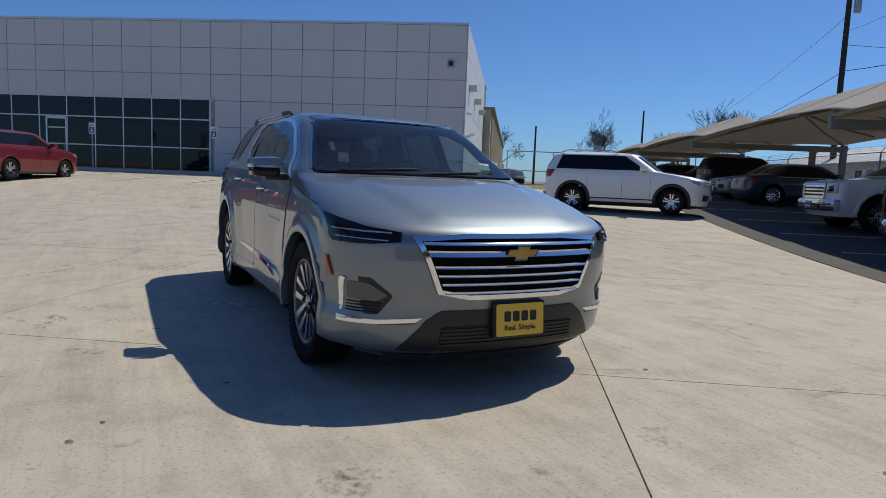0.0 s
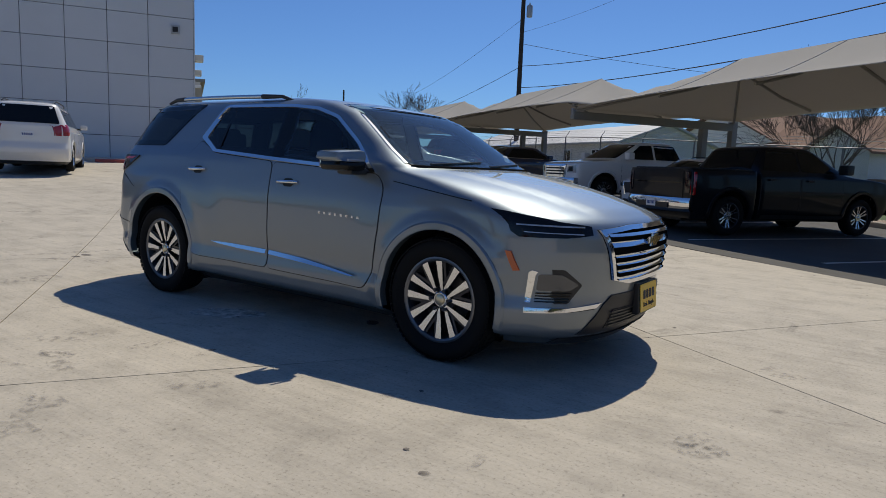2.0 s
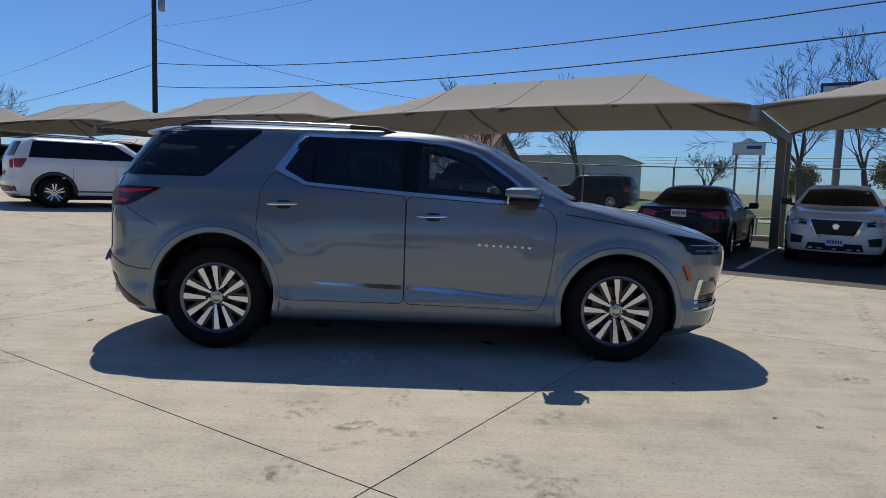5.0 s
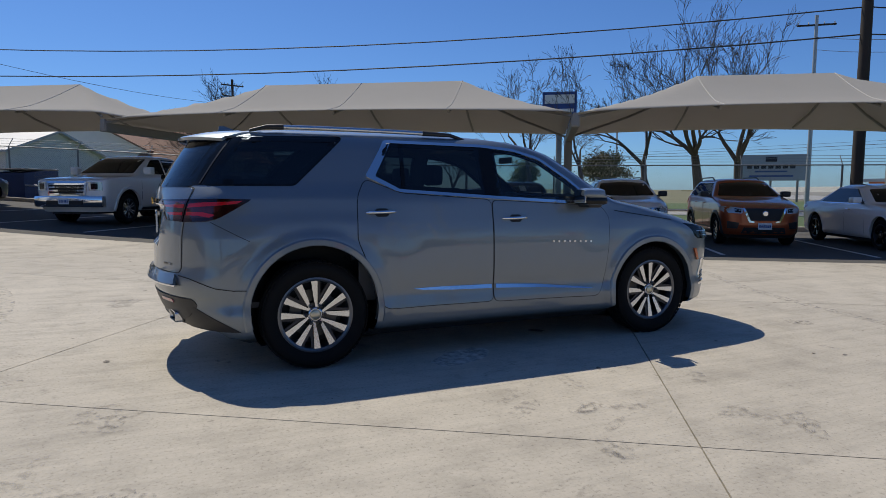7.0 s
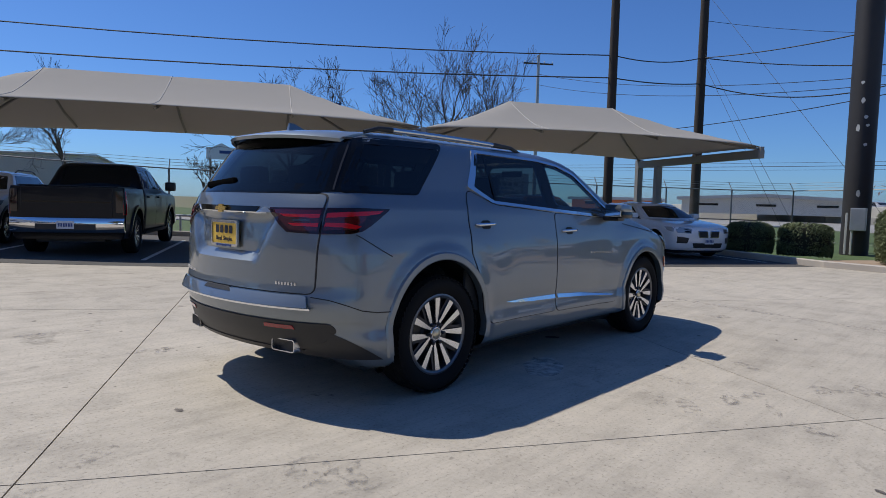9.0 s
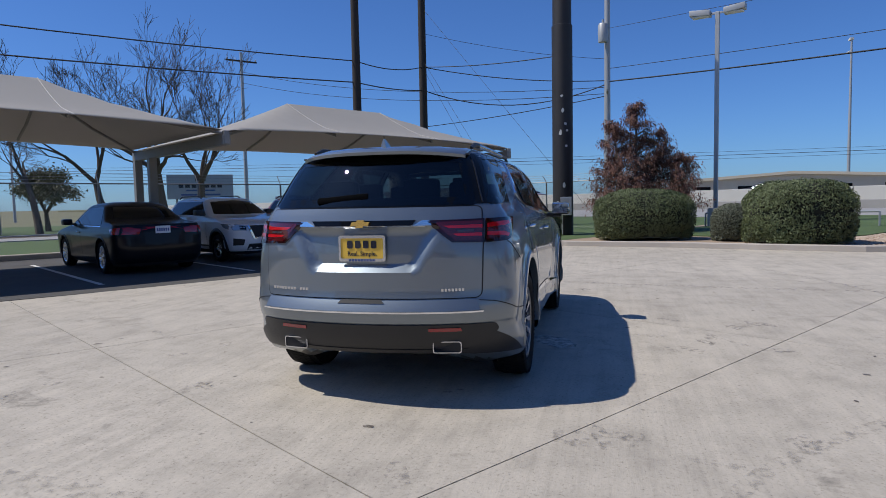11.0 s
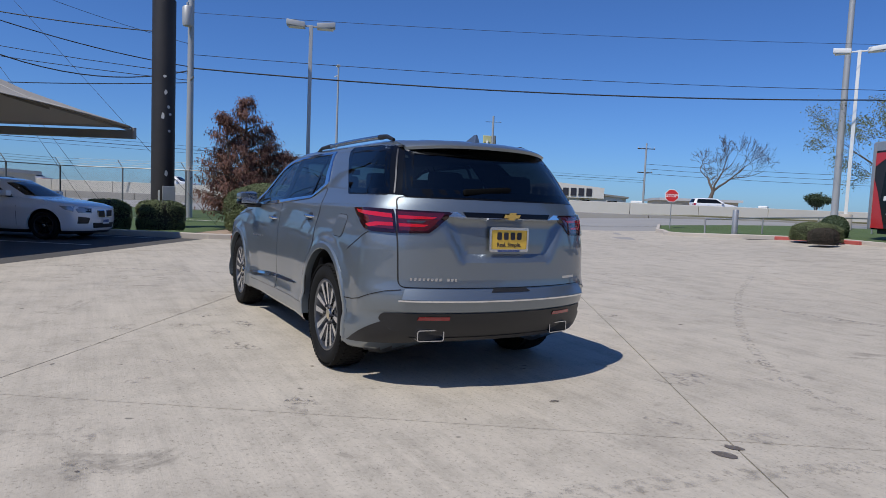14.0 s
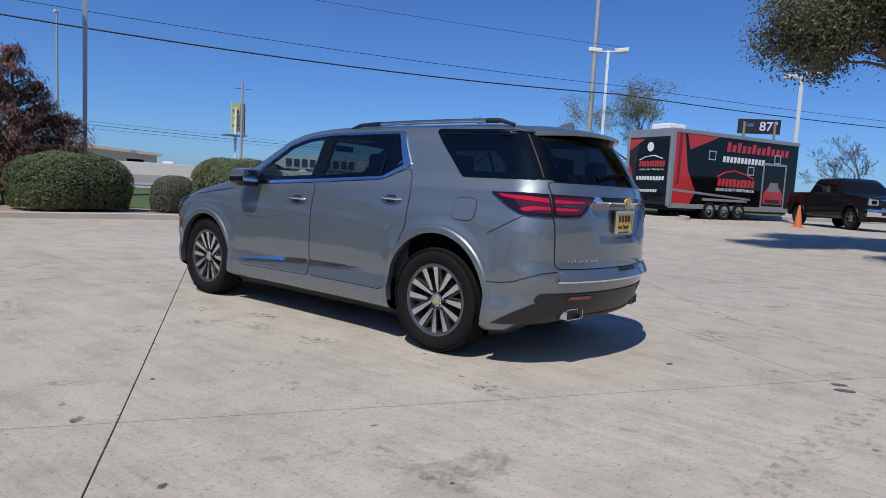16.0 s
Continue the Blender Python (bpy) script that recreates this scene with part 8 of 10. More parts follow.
# ---- display trailer ----
def build_trailer():
    c, ang = Vector((5.2, -23.1)), radians(246)
    L_, W_, H_ = 7.9, 2.55, 3.05
    z = gh(c.x, c.y)
    # local: x along the long side from the near corner, y to the far side, z up
    root = thing("cargo_trailer", "black and red enclosed display trailer on three axles", "trailer", m=Matrix.Translation((c.x, c.y, z)) @ Matrix.Rotation(ang, 4, "Z"))
    z0, z1 = .48, .48 + H_
    part("body", boxes((0, L_, 0, W_, z0, z1), bevel=0.05), M["gloss_black"], root, "black panelled trailer box")
    part("roof_edge", boxes((-.03, L_ + .03, -.03, W_ + .03, z1 - .12, z1 + .04), bevel=0.03), M["galv"], root)
    part("corner_post", boxes((-.05, .16, -.05, .10, z0, z1), bevel=0.03), M["galv"], root)
    part("corner_post", boxes((-.05, .10, W_ - .1, W_ + .05, z0, z1), bevel=0.03), M["galv"], root)
    part("skirt_rail", boxes((0, L_, -.05, .02, z0 - .05, z0 + .14), bevel=0.02), M["galv"], root)
    part("roof_unit", boxes((.5, 1.5, .8, 1.8, z1 + .04, z1 + .32), bevel=0.06), M["white"], root, "white roof air unit")
    SIDE = Matrix(((1, 0, 0, 0), (0, 0, -1, -.004), (0, 1, 0, 0), (0, 0, 0, 1)))

    def flat_side(name, poly, m, h0=0.0, h1=.006, label=""):
        bm = bmesh.new()
        prism(bm, poly, h0, h1)
        bmesh.ops.recalc_face_normals(bm, faces=bm.faces[:])
        return part(name, bm, m, root, label, matrix=SIDE)

    flat_side("red_panel", [(.16, z0 + .14), (1.2, z0 + .14), (1.5, z0 + .62), (.95, z0 + 1.5), (.66, z1 - .12), (.16, z1 - .12)], M["red"], label="red painted flash on the trailer side")
    flat_side("red_panel", [(.80, z1 - .12), (2.7, z1 - .12), (1.0, z1 - .75)], M["red"])
    flat_side("grey_flash", [(.35, z0 + .9), (.5, z0 + .9), (.55, z1 - .12), (.38, z1 - .12)], mat("dark_red", (.22, .012, .012), .4, var=.05), .006, .009)
    flat_side("kick_strip", [(.16, z0 + .62), (L_ * .62, z0 + .40), (L_ * .62, z0 + .48), (.16, z0 + .72)], M["galv"], .006, .012)
    # large web address and number as bars and blocks in their colours
    for k in range(13):
        x = 3.15 + .315 * k
        hgt = .40 if k in (0, 2, 5, 8) else .30
        flat_side("sign_mark", [(x, 2.86), (x + .22, 2.86), (x + .26, 2.86 + hgt), (x + .04, 2.86 + hgt)], M["red"], .006, .010)
    for k in range(12):
        x = 2.95 + .225 * k
        flat_side("sign_mark", [(x, 2.42), (x + .16, 2.42), (x + .19, 2.66), (x + .03, 2.66)], M["white"], .006, .010)
    for k in range(10):
        x = 2.75 + .235 * k
        flat_side("sign_mark", [(x, 1.42), (x + .19, 1.42), (x + .22, 1.74), (x + .03, 1.74)], M["red"], .006, .010)
    bm = bmesh.new()
    tube(bm, [(2.7, 1.78, .01), (3.1, 1.98, .01), (3.7, 2.08, .01), (4.4, 1.98, .01), (5.0, 1.80, .01)], .035, 6)
    part("car_outline", bm, M["red"], root, "red car-shaped swoosh", matrix=SIDE)
    lettering("lettering", "QUICK QUALITY DENT REMOVAL", .16, M["white"], root, SIDE @ pose(3.9, 1.28, .008), depth=.001, bold=.002)
    for x, zz in ((2.1, 2.45), (6.25, 2.55), (4.55, 1.95)):
        w_ = flat_side("side_window", [(x, zz), (x + .42, zz), (x + .42, zz + .38), (x, zz + .38)], M["mullion"], .006, .02)
        flat_side("window_pane", [(x + .05, zz + .05), (x + .37, zz + .05), (x + .37, zz + .33), (x + .05, zz + .33)], M["tint"], .02, .024)
    # side door with a framed picture of a red car, as plain shapes
    dr = flat_side("side_door", [(5.55, z0 + .1), (7.15, z0 + .1), (7.15, 2.55), (5.55, 2.55)], M["galv"], .006, .02, "aluminium framed side door")
    flat_side("door_panel", [(5.65, z0 + .2), (7.05, z0 + .2), (7.05, 2.45), (5.65, 2.45)], M["gloss_black"], .02, .024)
    flat_side("picture_shape", [(5.7, .78), (7.0, .78), (7.0, 1.25), (6.75, 1.5), (5.95, 1.5), (5.7, 1.25)], M["red"], .024, .027, "red car shape on the door")
    flat_side("picture_shape", [(5.95, 1.32), (6.75, 1.32), (6.62, 1.72), (6.08, 1.72)], M["steel"], .0265, .029)
    flat_side("picture_shape", [(5.85, .82), (6.85, .82), (6.85, .98), (5.85, .98)], M["ink"], .0265, .029)
    # rear end
    END = Matrix(((0, 0, -1, -.004), (-1, 0, 0, W_), (0, 1, 0, 0), (0, 0, 0, 1)))

    def flat_end(name, poly, m, h0=0.0, h1=.006):
        bm = bmesh.new()
        prism(bm, poly, h0, h1)
        bmesh.ops.recalc_face_normals(bm, faces=bm.faces[:])
        return part(name, bm, m, root, matrix=END)

    flat_end("end_frame", [(.05, z0 + .05), (2.5, z0 + .05), (2.5, z1), (.05, z1)], M["satin_black"])
    flat_end("red_panel", [(.05, z0 + .05), (.75, z0 + .05), (.32, z0 + 1.3), (.05, z0 + 1.9)], M["red"], .012, .016)
    flat_end("red_panel", [(.05, z1 - .35), (1.0, z1 - .35), (.05, z1 - .85)], M["red"], .012, .016)
    flat_end("ramp_door", [(.35, z0 + .2), (2.38, z0 + .2), (2.38, z1 - .35), (.70, z1 - .35)], M["gloss_black"], .006, .012)
    flat_end("top_rail", [(0, z1 - .28), (W_, z1 - .28), (W_, z1 - .02), (0, z1 - .02)], M["galv"], .006, .03)
    bm = bmesh.new()
    lathe(bm, [(.19, 0), (.19, .006), (0, .006)], 20, "z")
    part("round_badge", bm, M["white"], root, matrix=END @ pose(1.35, 2.85, .012))
    for k in range(10):
        flat_end("sign_mark", [(.75 + .15 * k, 2.05), (.87 + .15 * k, 2.05), (.89 + .15 * k, 2.28), (.77 + .15 * k, 2.28)], M["red"], .012, .016)
        flat_end("sign_mark", [(.62 + .165 * k, 1.50), (.74 + .165 * k, 1.50), (.76 + .165 * k, 1.66), (.64 + .165 * k, 1.66)], M["white"], .012, .016)
        if k < 8:
            flat_end("sign_mark", [(.8 + .14 * k, 1.02), (.9 + .14 * k, 1.02), (.915 + .14 * k, 1.13), (.815 + .14 * k, 1.13)], M["white"], .012, .016)
    bm = bmesh.new()
    tube(bm, [(.75, 2.32, .014), (1.1, 2.45, .014), (1.6, 2.50, .014), (2.1, 2.36, .014)], .022, 6)
    part("car_outline", bm, M["white"], root, matrix=END)
    lettering("lettering", "QUICK QUALITY DENT REMOVAL", .095, M["white"], root, END @ pose(1.5, 1.93, .013), depth=.001)
    for x in (2.35, 3.25, 4.15):
        part("fender", boxes((x - .42, x + .42, -.12, .05, .78, .88), bevel=0.02), M["galv"], root)
    ms = wheel_meshes("trailer", .36, .215, .21, 8, "multi")
    for x in (2.35, 3.25, 4.15):
        for y, t in ((.02, 0), (W_ - .02, 180)):
            w_ = new("wheel")
            w_.parent = root
            w_.matrix_basis = pose(x, y, .36, 0, 0, t)
            for n_, me in ms.items():
                part_me(n_, me, w_)
    part("chassis", boxes((.1, L_ - .1, .3, W_ - .3, .34, .5)), M["black"], root)
    # true size of the tall box: stretch all but the wheels
    big_ = Matrix.Diagonal((1.08, 1.02, 1.09, 1))
    for o in root.children:
        if o.type == "MESH":
            o.matrix_basis = big_ @ o.matrix_basis
        else:
            o.location.x *= 1.08
            o.location.z *= 1.14
            o.scale = (1.14, 1.14, 1.14)
    return root


build_trailer()
cn = thing("traffic_cone", "orange traffic cone on the lot", "cone", m=Matrix.Translation((.2, -23.5, gh(.2, -23.5))))
bm = bmesh.new()
lathe(bm, [(.15, .03), (.04, .85), (0, .86)], 16, "z")
box(bm, -.2, .2, -.2, .2, 0, .03)
part("cone_body", bm, M["orange"], cn, smooth_=True)


# ---- other vehicles ----
def build_car(name, label, x, y, head, spec, color, metal=0.0, group="parked cars", z=None, category="car", rough=0.3):
    """A vehicle of a kind, from a table of proportions."""
    L2, W2, H = spec["L"] / 2, spec["W"] / 2, spec["H"]
    wb, ov = spec["wb"], spec.get("shift", 0.0)
    xf, xr = L2 + ov, -L2 + ov
    kind = spec["kind"]
    hood, belt, cowl = spec["hood"], spec["belt"], spec["cowl"]
    rf, rr_ = spec["roof_f"], spec["roof_r"]
    cl = spec.get("clear", .2)
    fr = [(cl, xf - .12), (cl + .12, xf - .03), (.5, xf), (hood - .16, xf - .01), (hood - .07, xf - .05), (hood, xf - .28), (hood + (belt - hood) * .6, (xf + cowl) / 2 - .05), (belt + .02, cowl), (belt + .08, cowl - .12), (H - .14, rf + .12), (H - .06, rf), (H - .02, rf - (.22 if kind == "sedan" else .35)), (H, rf - (.5 if kind == "sedan" else .8))]
    if kind == "sedan":
        deck = spec["deck"]
        re = [(cl, xr + .15), (cl + .14, xr + .03), (.55, xr), (deck - .12, xr + .03), (deck - .02, xr + .10), (deck + .02, rr_ - .62), (belt + .06, rr_ - .52) if belt + .06 > deck + .03 else (deck + .06, rr_ - .55), (H - .10, rr_ - .06), (H - .05, rr_ + .1), (H - .02, rr_ + .22), (H, rr_ + .48)]
    else:
        re = [(cl, xr + .2), (cl + .14, xr + .06), (.5, xr), (.68, xr), (.72, xr + .06), (belt, xr + .07), (belt + .12, xr + .12), (H - .18, rr_ + .05), (H - .08, rr_ + .12), (H - .03, rr_ + .35), (H, rr_ + .8)]
    wd = [(cl, W2 * .86), (cl + .1, W2 * .96), (.5, W2 * .98), (.75, W2), (belt - .12, W2 * .985), (belt, W2 * .95), (belt + .10, W2 * .89), (H - .16, W2 * .73), (H - .08, W2 * .67), (H - .03, W2 * .55), (H, W2 * .3)]
    swf = [(cl, .5), (.6, .55), (hood, .5), (belt, .32), (belt + .1, .28), (H, .28)]
    swr = [(cl, .4), (.7, .40), (belt, .34), (belt + .1, .28), (H, .28)]
    lv = sorted({round(v, 3) for v in [cl + (H - cl) * k / 22 for k in range(23)] + [hood - .1, hood - .05, hood, hood + .03, belt, belt + .04, belt + .08, H - .1, H - .06, H - .03, H - .015, H]})
    sh = Shell(fr, re, wd, swf, swr, lv, 2.5, 3.0)
    car = thing(name, label, category, group, m=Matrix.Translation((x, y, gh(x, y) if z is None else z)) @ Matrix.Rotation(radians(head), 4, "Z"))
    P_ = paint(name + "_paint", color, metal, rough) if not isinstance(color, bpy.types.Material) else color
    r = spec["r"]
    az, ar = r, r + .075
    wx = (wb / 2, -wb / 2)
    bm = shell_mesh(sh, [(a, az, ar, W2 * .5) for a in wx], (), nq=8, ns=52)
    for f in bm.faces:
        if f.calc_center_median().z < cl + .08:
            f.material_index = 1
    part("body", bm, [P_, M["satin_black"]], car, "painted body shell", True, 40)

    def P(nm, poly, place, m, off=.005, res=.14, parent=None, lab=""):
        return part(nm, patch(poly, place, off, res, .012), m, parent or car, lab, True, 40)

    front, rear = on_front(sh), on_rear(sh)
    zt = H - .115
    pil = spec.get("pillars", (0.05,))
    # side glass as panes between pillars
    g0 = belt + .045
    a_base, a_top = cowl - .42, rf - .28
    if kind == "sedan":
        c_base, c_top = rr_ - .30, rr_ + .12
    else:
        c_base, c_top = xr + .42, rr_ + .36
    edges = [(c_base, c_top)] + [(p, p) for p in sorted(pil)] + [(a_base, a_top)]
    gl = M["tint"]
    for s in (-1, 1):
        side = on_side(sh, s)
        for (b0, t0), (b1, t1) in zip(edges, edges[1:]):
            P("window", round_poly([(b0 + .025, g0), (t0 + .025, zt), (t1 - .025, zt - (.03 if t1 == a_top else 0)), (b1 - .025, g0 - .005)], .03), side, gl, .005, .16)
        for p in pil:
            P("pillar_cover", [(p - .04, g0 + .004), (p - .04, zt - .004), (p + .04, zt - .004), (p + .04, g0 + .004)], side, M["gloss_black"], .0035, .16)
        if spec.get("chrome"):
            P("window_trim", [(c_base, g0 - .035), (a_base + .05, g0 - .04), (a_base + .05, g0 - .022), (c_base, g0 - .017)], side, M["chrome"], .008, .25)
        for q in list(pil) + [spec.get("door_f", cowl - .32)]:
            P("door_gap", [(q - .004, cl + .16), (q + .004, cl + .16), (q + .004, belt + .01), (q - .004, belt + .01)], side, M["black"], .002, .25)
        for q in list(pil)[:2]:
            hx = q + .18
            bmh = bmesh.new()
            tube(bmh, [(hx - .1, s * (sh.side(hx, belt - .12) + .01), belt - .12), (hx - .05, s * (sh.side(hx, belt - .12) + .035), belt - .12), (hx + .05, s * (sh.side(hx, belt - .12) + .035), belt - .12), (hx + .1, s * (sh.side(hx, belt - .12) + .01), belt - .12)], .012, 6)
            part("door_handle", bmh, M["chrome"] if spec.get("chrome") else P_, car)
        lip = M["satin_black"] if spec.get("clad") else P_
        for a in wx:
            part("wheel_arch", arch_trim(sh, s, a, az, ar - .004, ar + (.075 if spec.get("clad") else .03), .014, .006, cl + .05, n=22), lip, car, "", True, 50)
            part("wheel_liner", liner(a, az, ar + .02, s, W2 * .5, W2 * .93), M["black"], car)
        if spec.get("clad"):
            P("sill", [(wx[0] - ar - .02, cl + .06), (wx[0] - ar - .04, cl + .2), (wx[1] + ar + .04, cl + .2), (wx[1] + ar + .02, cl + .06)], side, M["satin_black"], .008, .3)
        bmm = boxes((cowl - .62, cowl - .40, W2 * .99, W2 * .99 + .2, belt + .03, belt + .17), bevel=.04)
        for v in bmm.verts:
            v.co.y *= s
        bmesh.ops.recalc_face_normals(bmm, faces=bmm.faces[:])
        mi = part("side_mirror", bmm, P_ if not spec.get("black_mirror") else M["satin_black"], car, "", True)
        bmm = boxes((cowl - .55, cowl - .45, W2 * .88, W2 * 1.02, belt + .02, belt + .07))
        for v in bmm.verts:
            v.co.y *= s
        part("mirror_foot", bmm, M["satin_black"], mi)
        my = (lambda p: p) if s > 0 else mirror_poly
        # lamps
        hz = hood - .12
        hl = P("head_lamp", my([(W2 * .52, hz + .02), (W2 * .80, hz + .06), (W2 * .90, hz - .01), (W2 * .86, hz - .09), (W2 * .55, hz - .10)]), front, M["lamp"], .010, .1, lab="clear glass headlamp")
        P("lens", my([(W2 * .57, hz - .0), (W2 * .72, hz + .02), (W2 * .72, hz - .07), (W2 * .57, hz - .08)]), front, M["lamp_dark"], .014, .1, hl)
        P("head_lamp_side", [(xf - .62, hz + .065), (xf - .30, hz + .06), (xf - .30, hz - .07), (xf - .48, hz - .02)], side, M["lamp"], .008, .1, hl)
        tz = spec.get("tail_z", belt - .14)
        if kind == "sedan":
            tl = P("tail_lamp", my([(W2 * .45, tz + .05), (W2 * .80, tz + .08), (W2 * .80, tz - .06), (W2 * .50, tz - .06)]), rear, M["tail"], .010, .1, lab="red tail lamp")
            P("lens", [(xr + .02, tz + .08), (xr + .12, tz + .085), (xr + .48, tz + .04), (xr + .30, tz - .06), (xr + .07, tz - .06)], side, M["tail"], .010, .08, tl)
        else:
            hgt = spec.get("tail_h", .2)
            tl = P("tail_lamp", my([(W2 * .62, tz + hgt * .3), (W2 * .80, tz + hgt * .5), (W2 * .80, tz - hgt * .4), (W2 * .66, tz - hgt * .4)]), rear, M["tail"], .010, .1, lab="red tail lamp")
            P("lens", [(xr + .10, tz + hgt * .5), (xr + .42, tz + hgt * .55), (xr + .30, tz - hgt * .35), (xr + .10, tz - hgt * .4)], side, M["tail"], .010, .08, tl)
        fgz = .48
        P("fog_pocket", my([(W2 * .60, fgz + .07), (W2 * .86, fgz + .10), (W2 * .86, fgz - .07), (W2 * .64, fgz - .07)]), front, M["satin_black"], .006, .1)
        if spec.get("rails"):
            bmr = bmesh.new()
            zr0 = H - .035
            tube(bmr, [(rr_ + .35 + (rf - rr_ - .9) * k / 8, s * W2 * .62, zr0 + .06 * max(0.0, min(1, 4 * math.sin(math.pi * k / 8))) ** .6) for k in range(9)], .018, 6)
            part("roof_rail", bmr, spec["rails"], car, "", True)
    # screens
    P("windscreen", round_poly([(-W2 * .80, belt + .06), (0, belt + .045), (W2 * .80, belt + .06), (W2 * .64, zt - .02), (0, zt + .02), (-W2 * .64, zt - .02)], .03), front, gl, .008, .14, lab="dark reflecting windscreen")
    if kind == "sedan":
        P("rear_window", round_poly([(-W2 * .70, max(spec["deck"], belt) + .10), (W2 * .70, max(spec["deck"], belt) + .10), (W2 * .58, zt), (-W2 * .58, zt)], .03), rear, gl, .008, .14)
    else:
        P("rear_window", round_poly([(-W2 * .76, belt + .07), (W2 * .76, belt + .07), (W2 * .62, zt - .02), (-W2 * .62, zt - .02)], .04), rear, gl, .008, .14)
        P("bumper_rear", [(-W2 * .85, cl + .08), (W2 * .85, cl + .08), (W2 * .9, .50), (-W2 * .9, .50)], rear, M["satin_black"] if spec.get("clad") else P_, .010, .2)
    # grille
    gz0, gz1, gw = spec.get("grille", (hood - .34, hood - .08, .5))
    sty = spec.get("grille_style", "mesh")
    if sty == "kidney":
        for s in (-1, 1):
            my = (lambda p: p) if s > 0 else mirror_poly
            g = round_poly(my([(.03, gz0), (.30, gz0), (.33, gz1), (.05, gz1)]), .03)
            P("grille", g, front, M["black"], .010, .12)
            part("grille_frame", patch(g, front, .016, .3, .012, shrink(g, .015)), M["chrome"], car)
        P("lower_intake", [(-.42, .30), (.42, .30), (.46, .42), (-.46, .42)], front, M["black"], .010, .15)
    else:
        g = [(-gw, gz1), (gw, gz1), (gw * .82, gz0), (-gw * .82, gz0)]
        P("grille", g, front, M["black"], .010, .12)
        if sty == "v":
            for s in (-1, 1):
                my = (lambda p: p) if s > 0 else mirror_poly
                P("grille_wing", my([(gw * .98, gz1 + .01), (gw * 1.08, gz1), (gw * .78, gz0 - .04), (gw * .52, gz0 - .05), (gw * .52, gz0 - .02), (gw * .70, gz0)]), front, M["chrome"], .022, .1)
        elif sty == "truck":
            part("grille_frame", patch(g, front, .03, .3, .03, shrink(g, .06)), M["chrome"], car)
            for k in range(3):
                zz = gz0 + (gz1 - gz0) * (k + 1) / 4
                P("grille_bar", [(-gw * .8, zz - .022), (gw * .8, zz - .022), (gw * .8, zz + .022), (-gw * .8, zz + .022)], front, M["chrome"], .030, .15)
        else:
            for k in range(4):
                zz = gz0 + (gz1 - gz0) * (k + .5) / 4
                P("grille_bar", [(-gw * .84, zz - .006), (gw * .84, zz - .006), (gw * .84, zz + .006), (-gw * .84, zz + .006)], front, M["satin_chrome"], .016, .15)
        P("lower_intake", [(-W2 * .55, .30), (W2 * .55, .30), (W2 * .5, .44), (-W2 * .5, .44)], front, M["satin_black"], .008, .15)
        bmb = bmesh.new()
        lathe(bmb, [(.065, 0), (.065, .012), (.05, .02), (0, .02)], 16, "z")
        part("emblem", bmb, M["chrome"], car, matrix=flat(((sh.fore(0, (gz0 + gz1) / 2) + .02, 0, (gz0 + gz1) / 2 + .02), (0, 1, 0), (0, 0, 1))))
    if spec.get("front_plate", True):
        plate_part(car, "front_plate", flat(((sh.fore(0, .46) + .022, 0, .47), (0, 1, 0), (0, 0, 1))), .30, .15)
    pz = spec.get("plate_z", .80)
    plate_part(car, "rear_plate", flat(((sh.aft(0, pz) - .012, 0, pz), (0, -1, 0), (0, 0, 1))), .30, .15)
    ws = spec.get("wheel", ("multi", 5, .66))
    add_wheels(car, name + str(r) + ws[0], [(a, s * (W2 - .12)) for a in wx for s in (-1, 1)], r, r * ws[2], .22, ws[1], ws[0])
    part("underbody", boxes((xr + .5, xf - .5, -W2 * .7, W2 * .7, cl - .03, cl + .2)), M["black"], car)
    return car, sh, P_


SUV_M = dict(kind="suv", L=4.69, W=1.84, H=1.70, wb=2.706, shift=.03, hood=1.02, belt=1.14, cowl=1.10, roof_f=.38, roof_r=-2.12, r=.355, pillars=(-.95, .02), clad=True, grille_style="v", grille=(.66, .90, .46), rails=M["satin_chrome"], tail_z=1.02, tail_h=.24, wheel=("split", 5, .66))
SUV_S = dict(kind="suv", L=4.29, W=1.76, H=1.60, wb=2.62, shift=.02, hood=.98, belt=1.10, cowl=1.05, roof_f=.36, roof_r=-1.92, r=.335, pillars=(-.85, .05), clad=True, grille_style="v", grille=(.60, .88, .44), rails=M["satin_black"], tail_z=1.0, tail_h=.18, wheel=("split", 5, .66), black_mirror=True)
SUV_L = dict(kind="suv", L=5.13, W=2.0, H=1.92, wb=2.946, shift=-.02, hood=1.15, belt=1.24, cowl=1.25, roof_f=.62, roof_r=-2.42, r=.40, pillars=(-1.15, -.05), clad=False, grille_style="truck", grille=(.75, 1.02, .5), rails=M["satin_black"], tail_z=1.12, tail_h=.34, plate_z=1.0, wheel=("multi", 6, .64))
SEDAN = dict(kind="sedan", L=4.85, W=1.86, H=1.47, wb=2.84, shift=.02, hood=.86, belt=.96, deck=1.02, cowl=1.15, roof_f=.40, roof_r=-1.02, r=.335, pillars=(-.02,), grille=(.48, .74, .42), tail_z=.86, plate_z=.80, wheel=("multi", 10, .68), chrome=True, clear=.17)
BMW = dict(SEDAN, L=4.91, H=1.46, wb=2.968, grille_style="kidney", grille=(.56, .74, .4), hood=.88, belt=.98, wheel=("black", 5, .70))
VOLVO = dict(SEDAN, L=4.85, H=1.49, wb=2.835, deck=1.04, tail_z=.88, plate_z=.90)

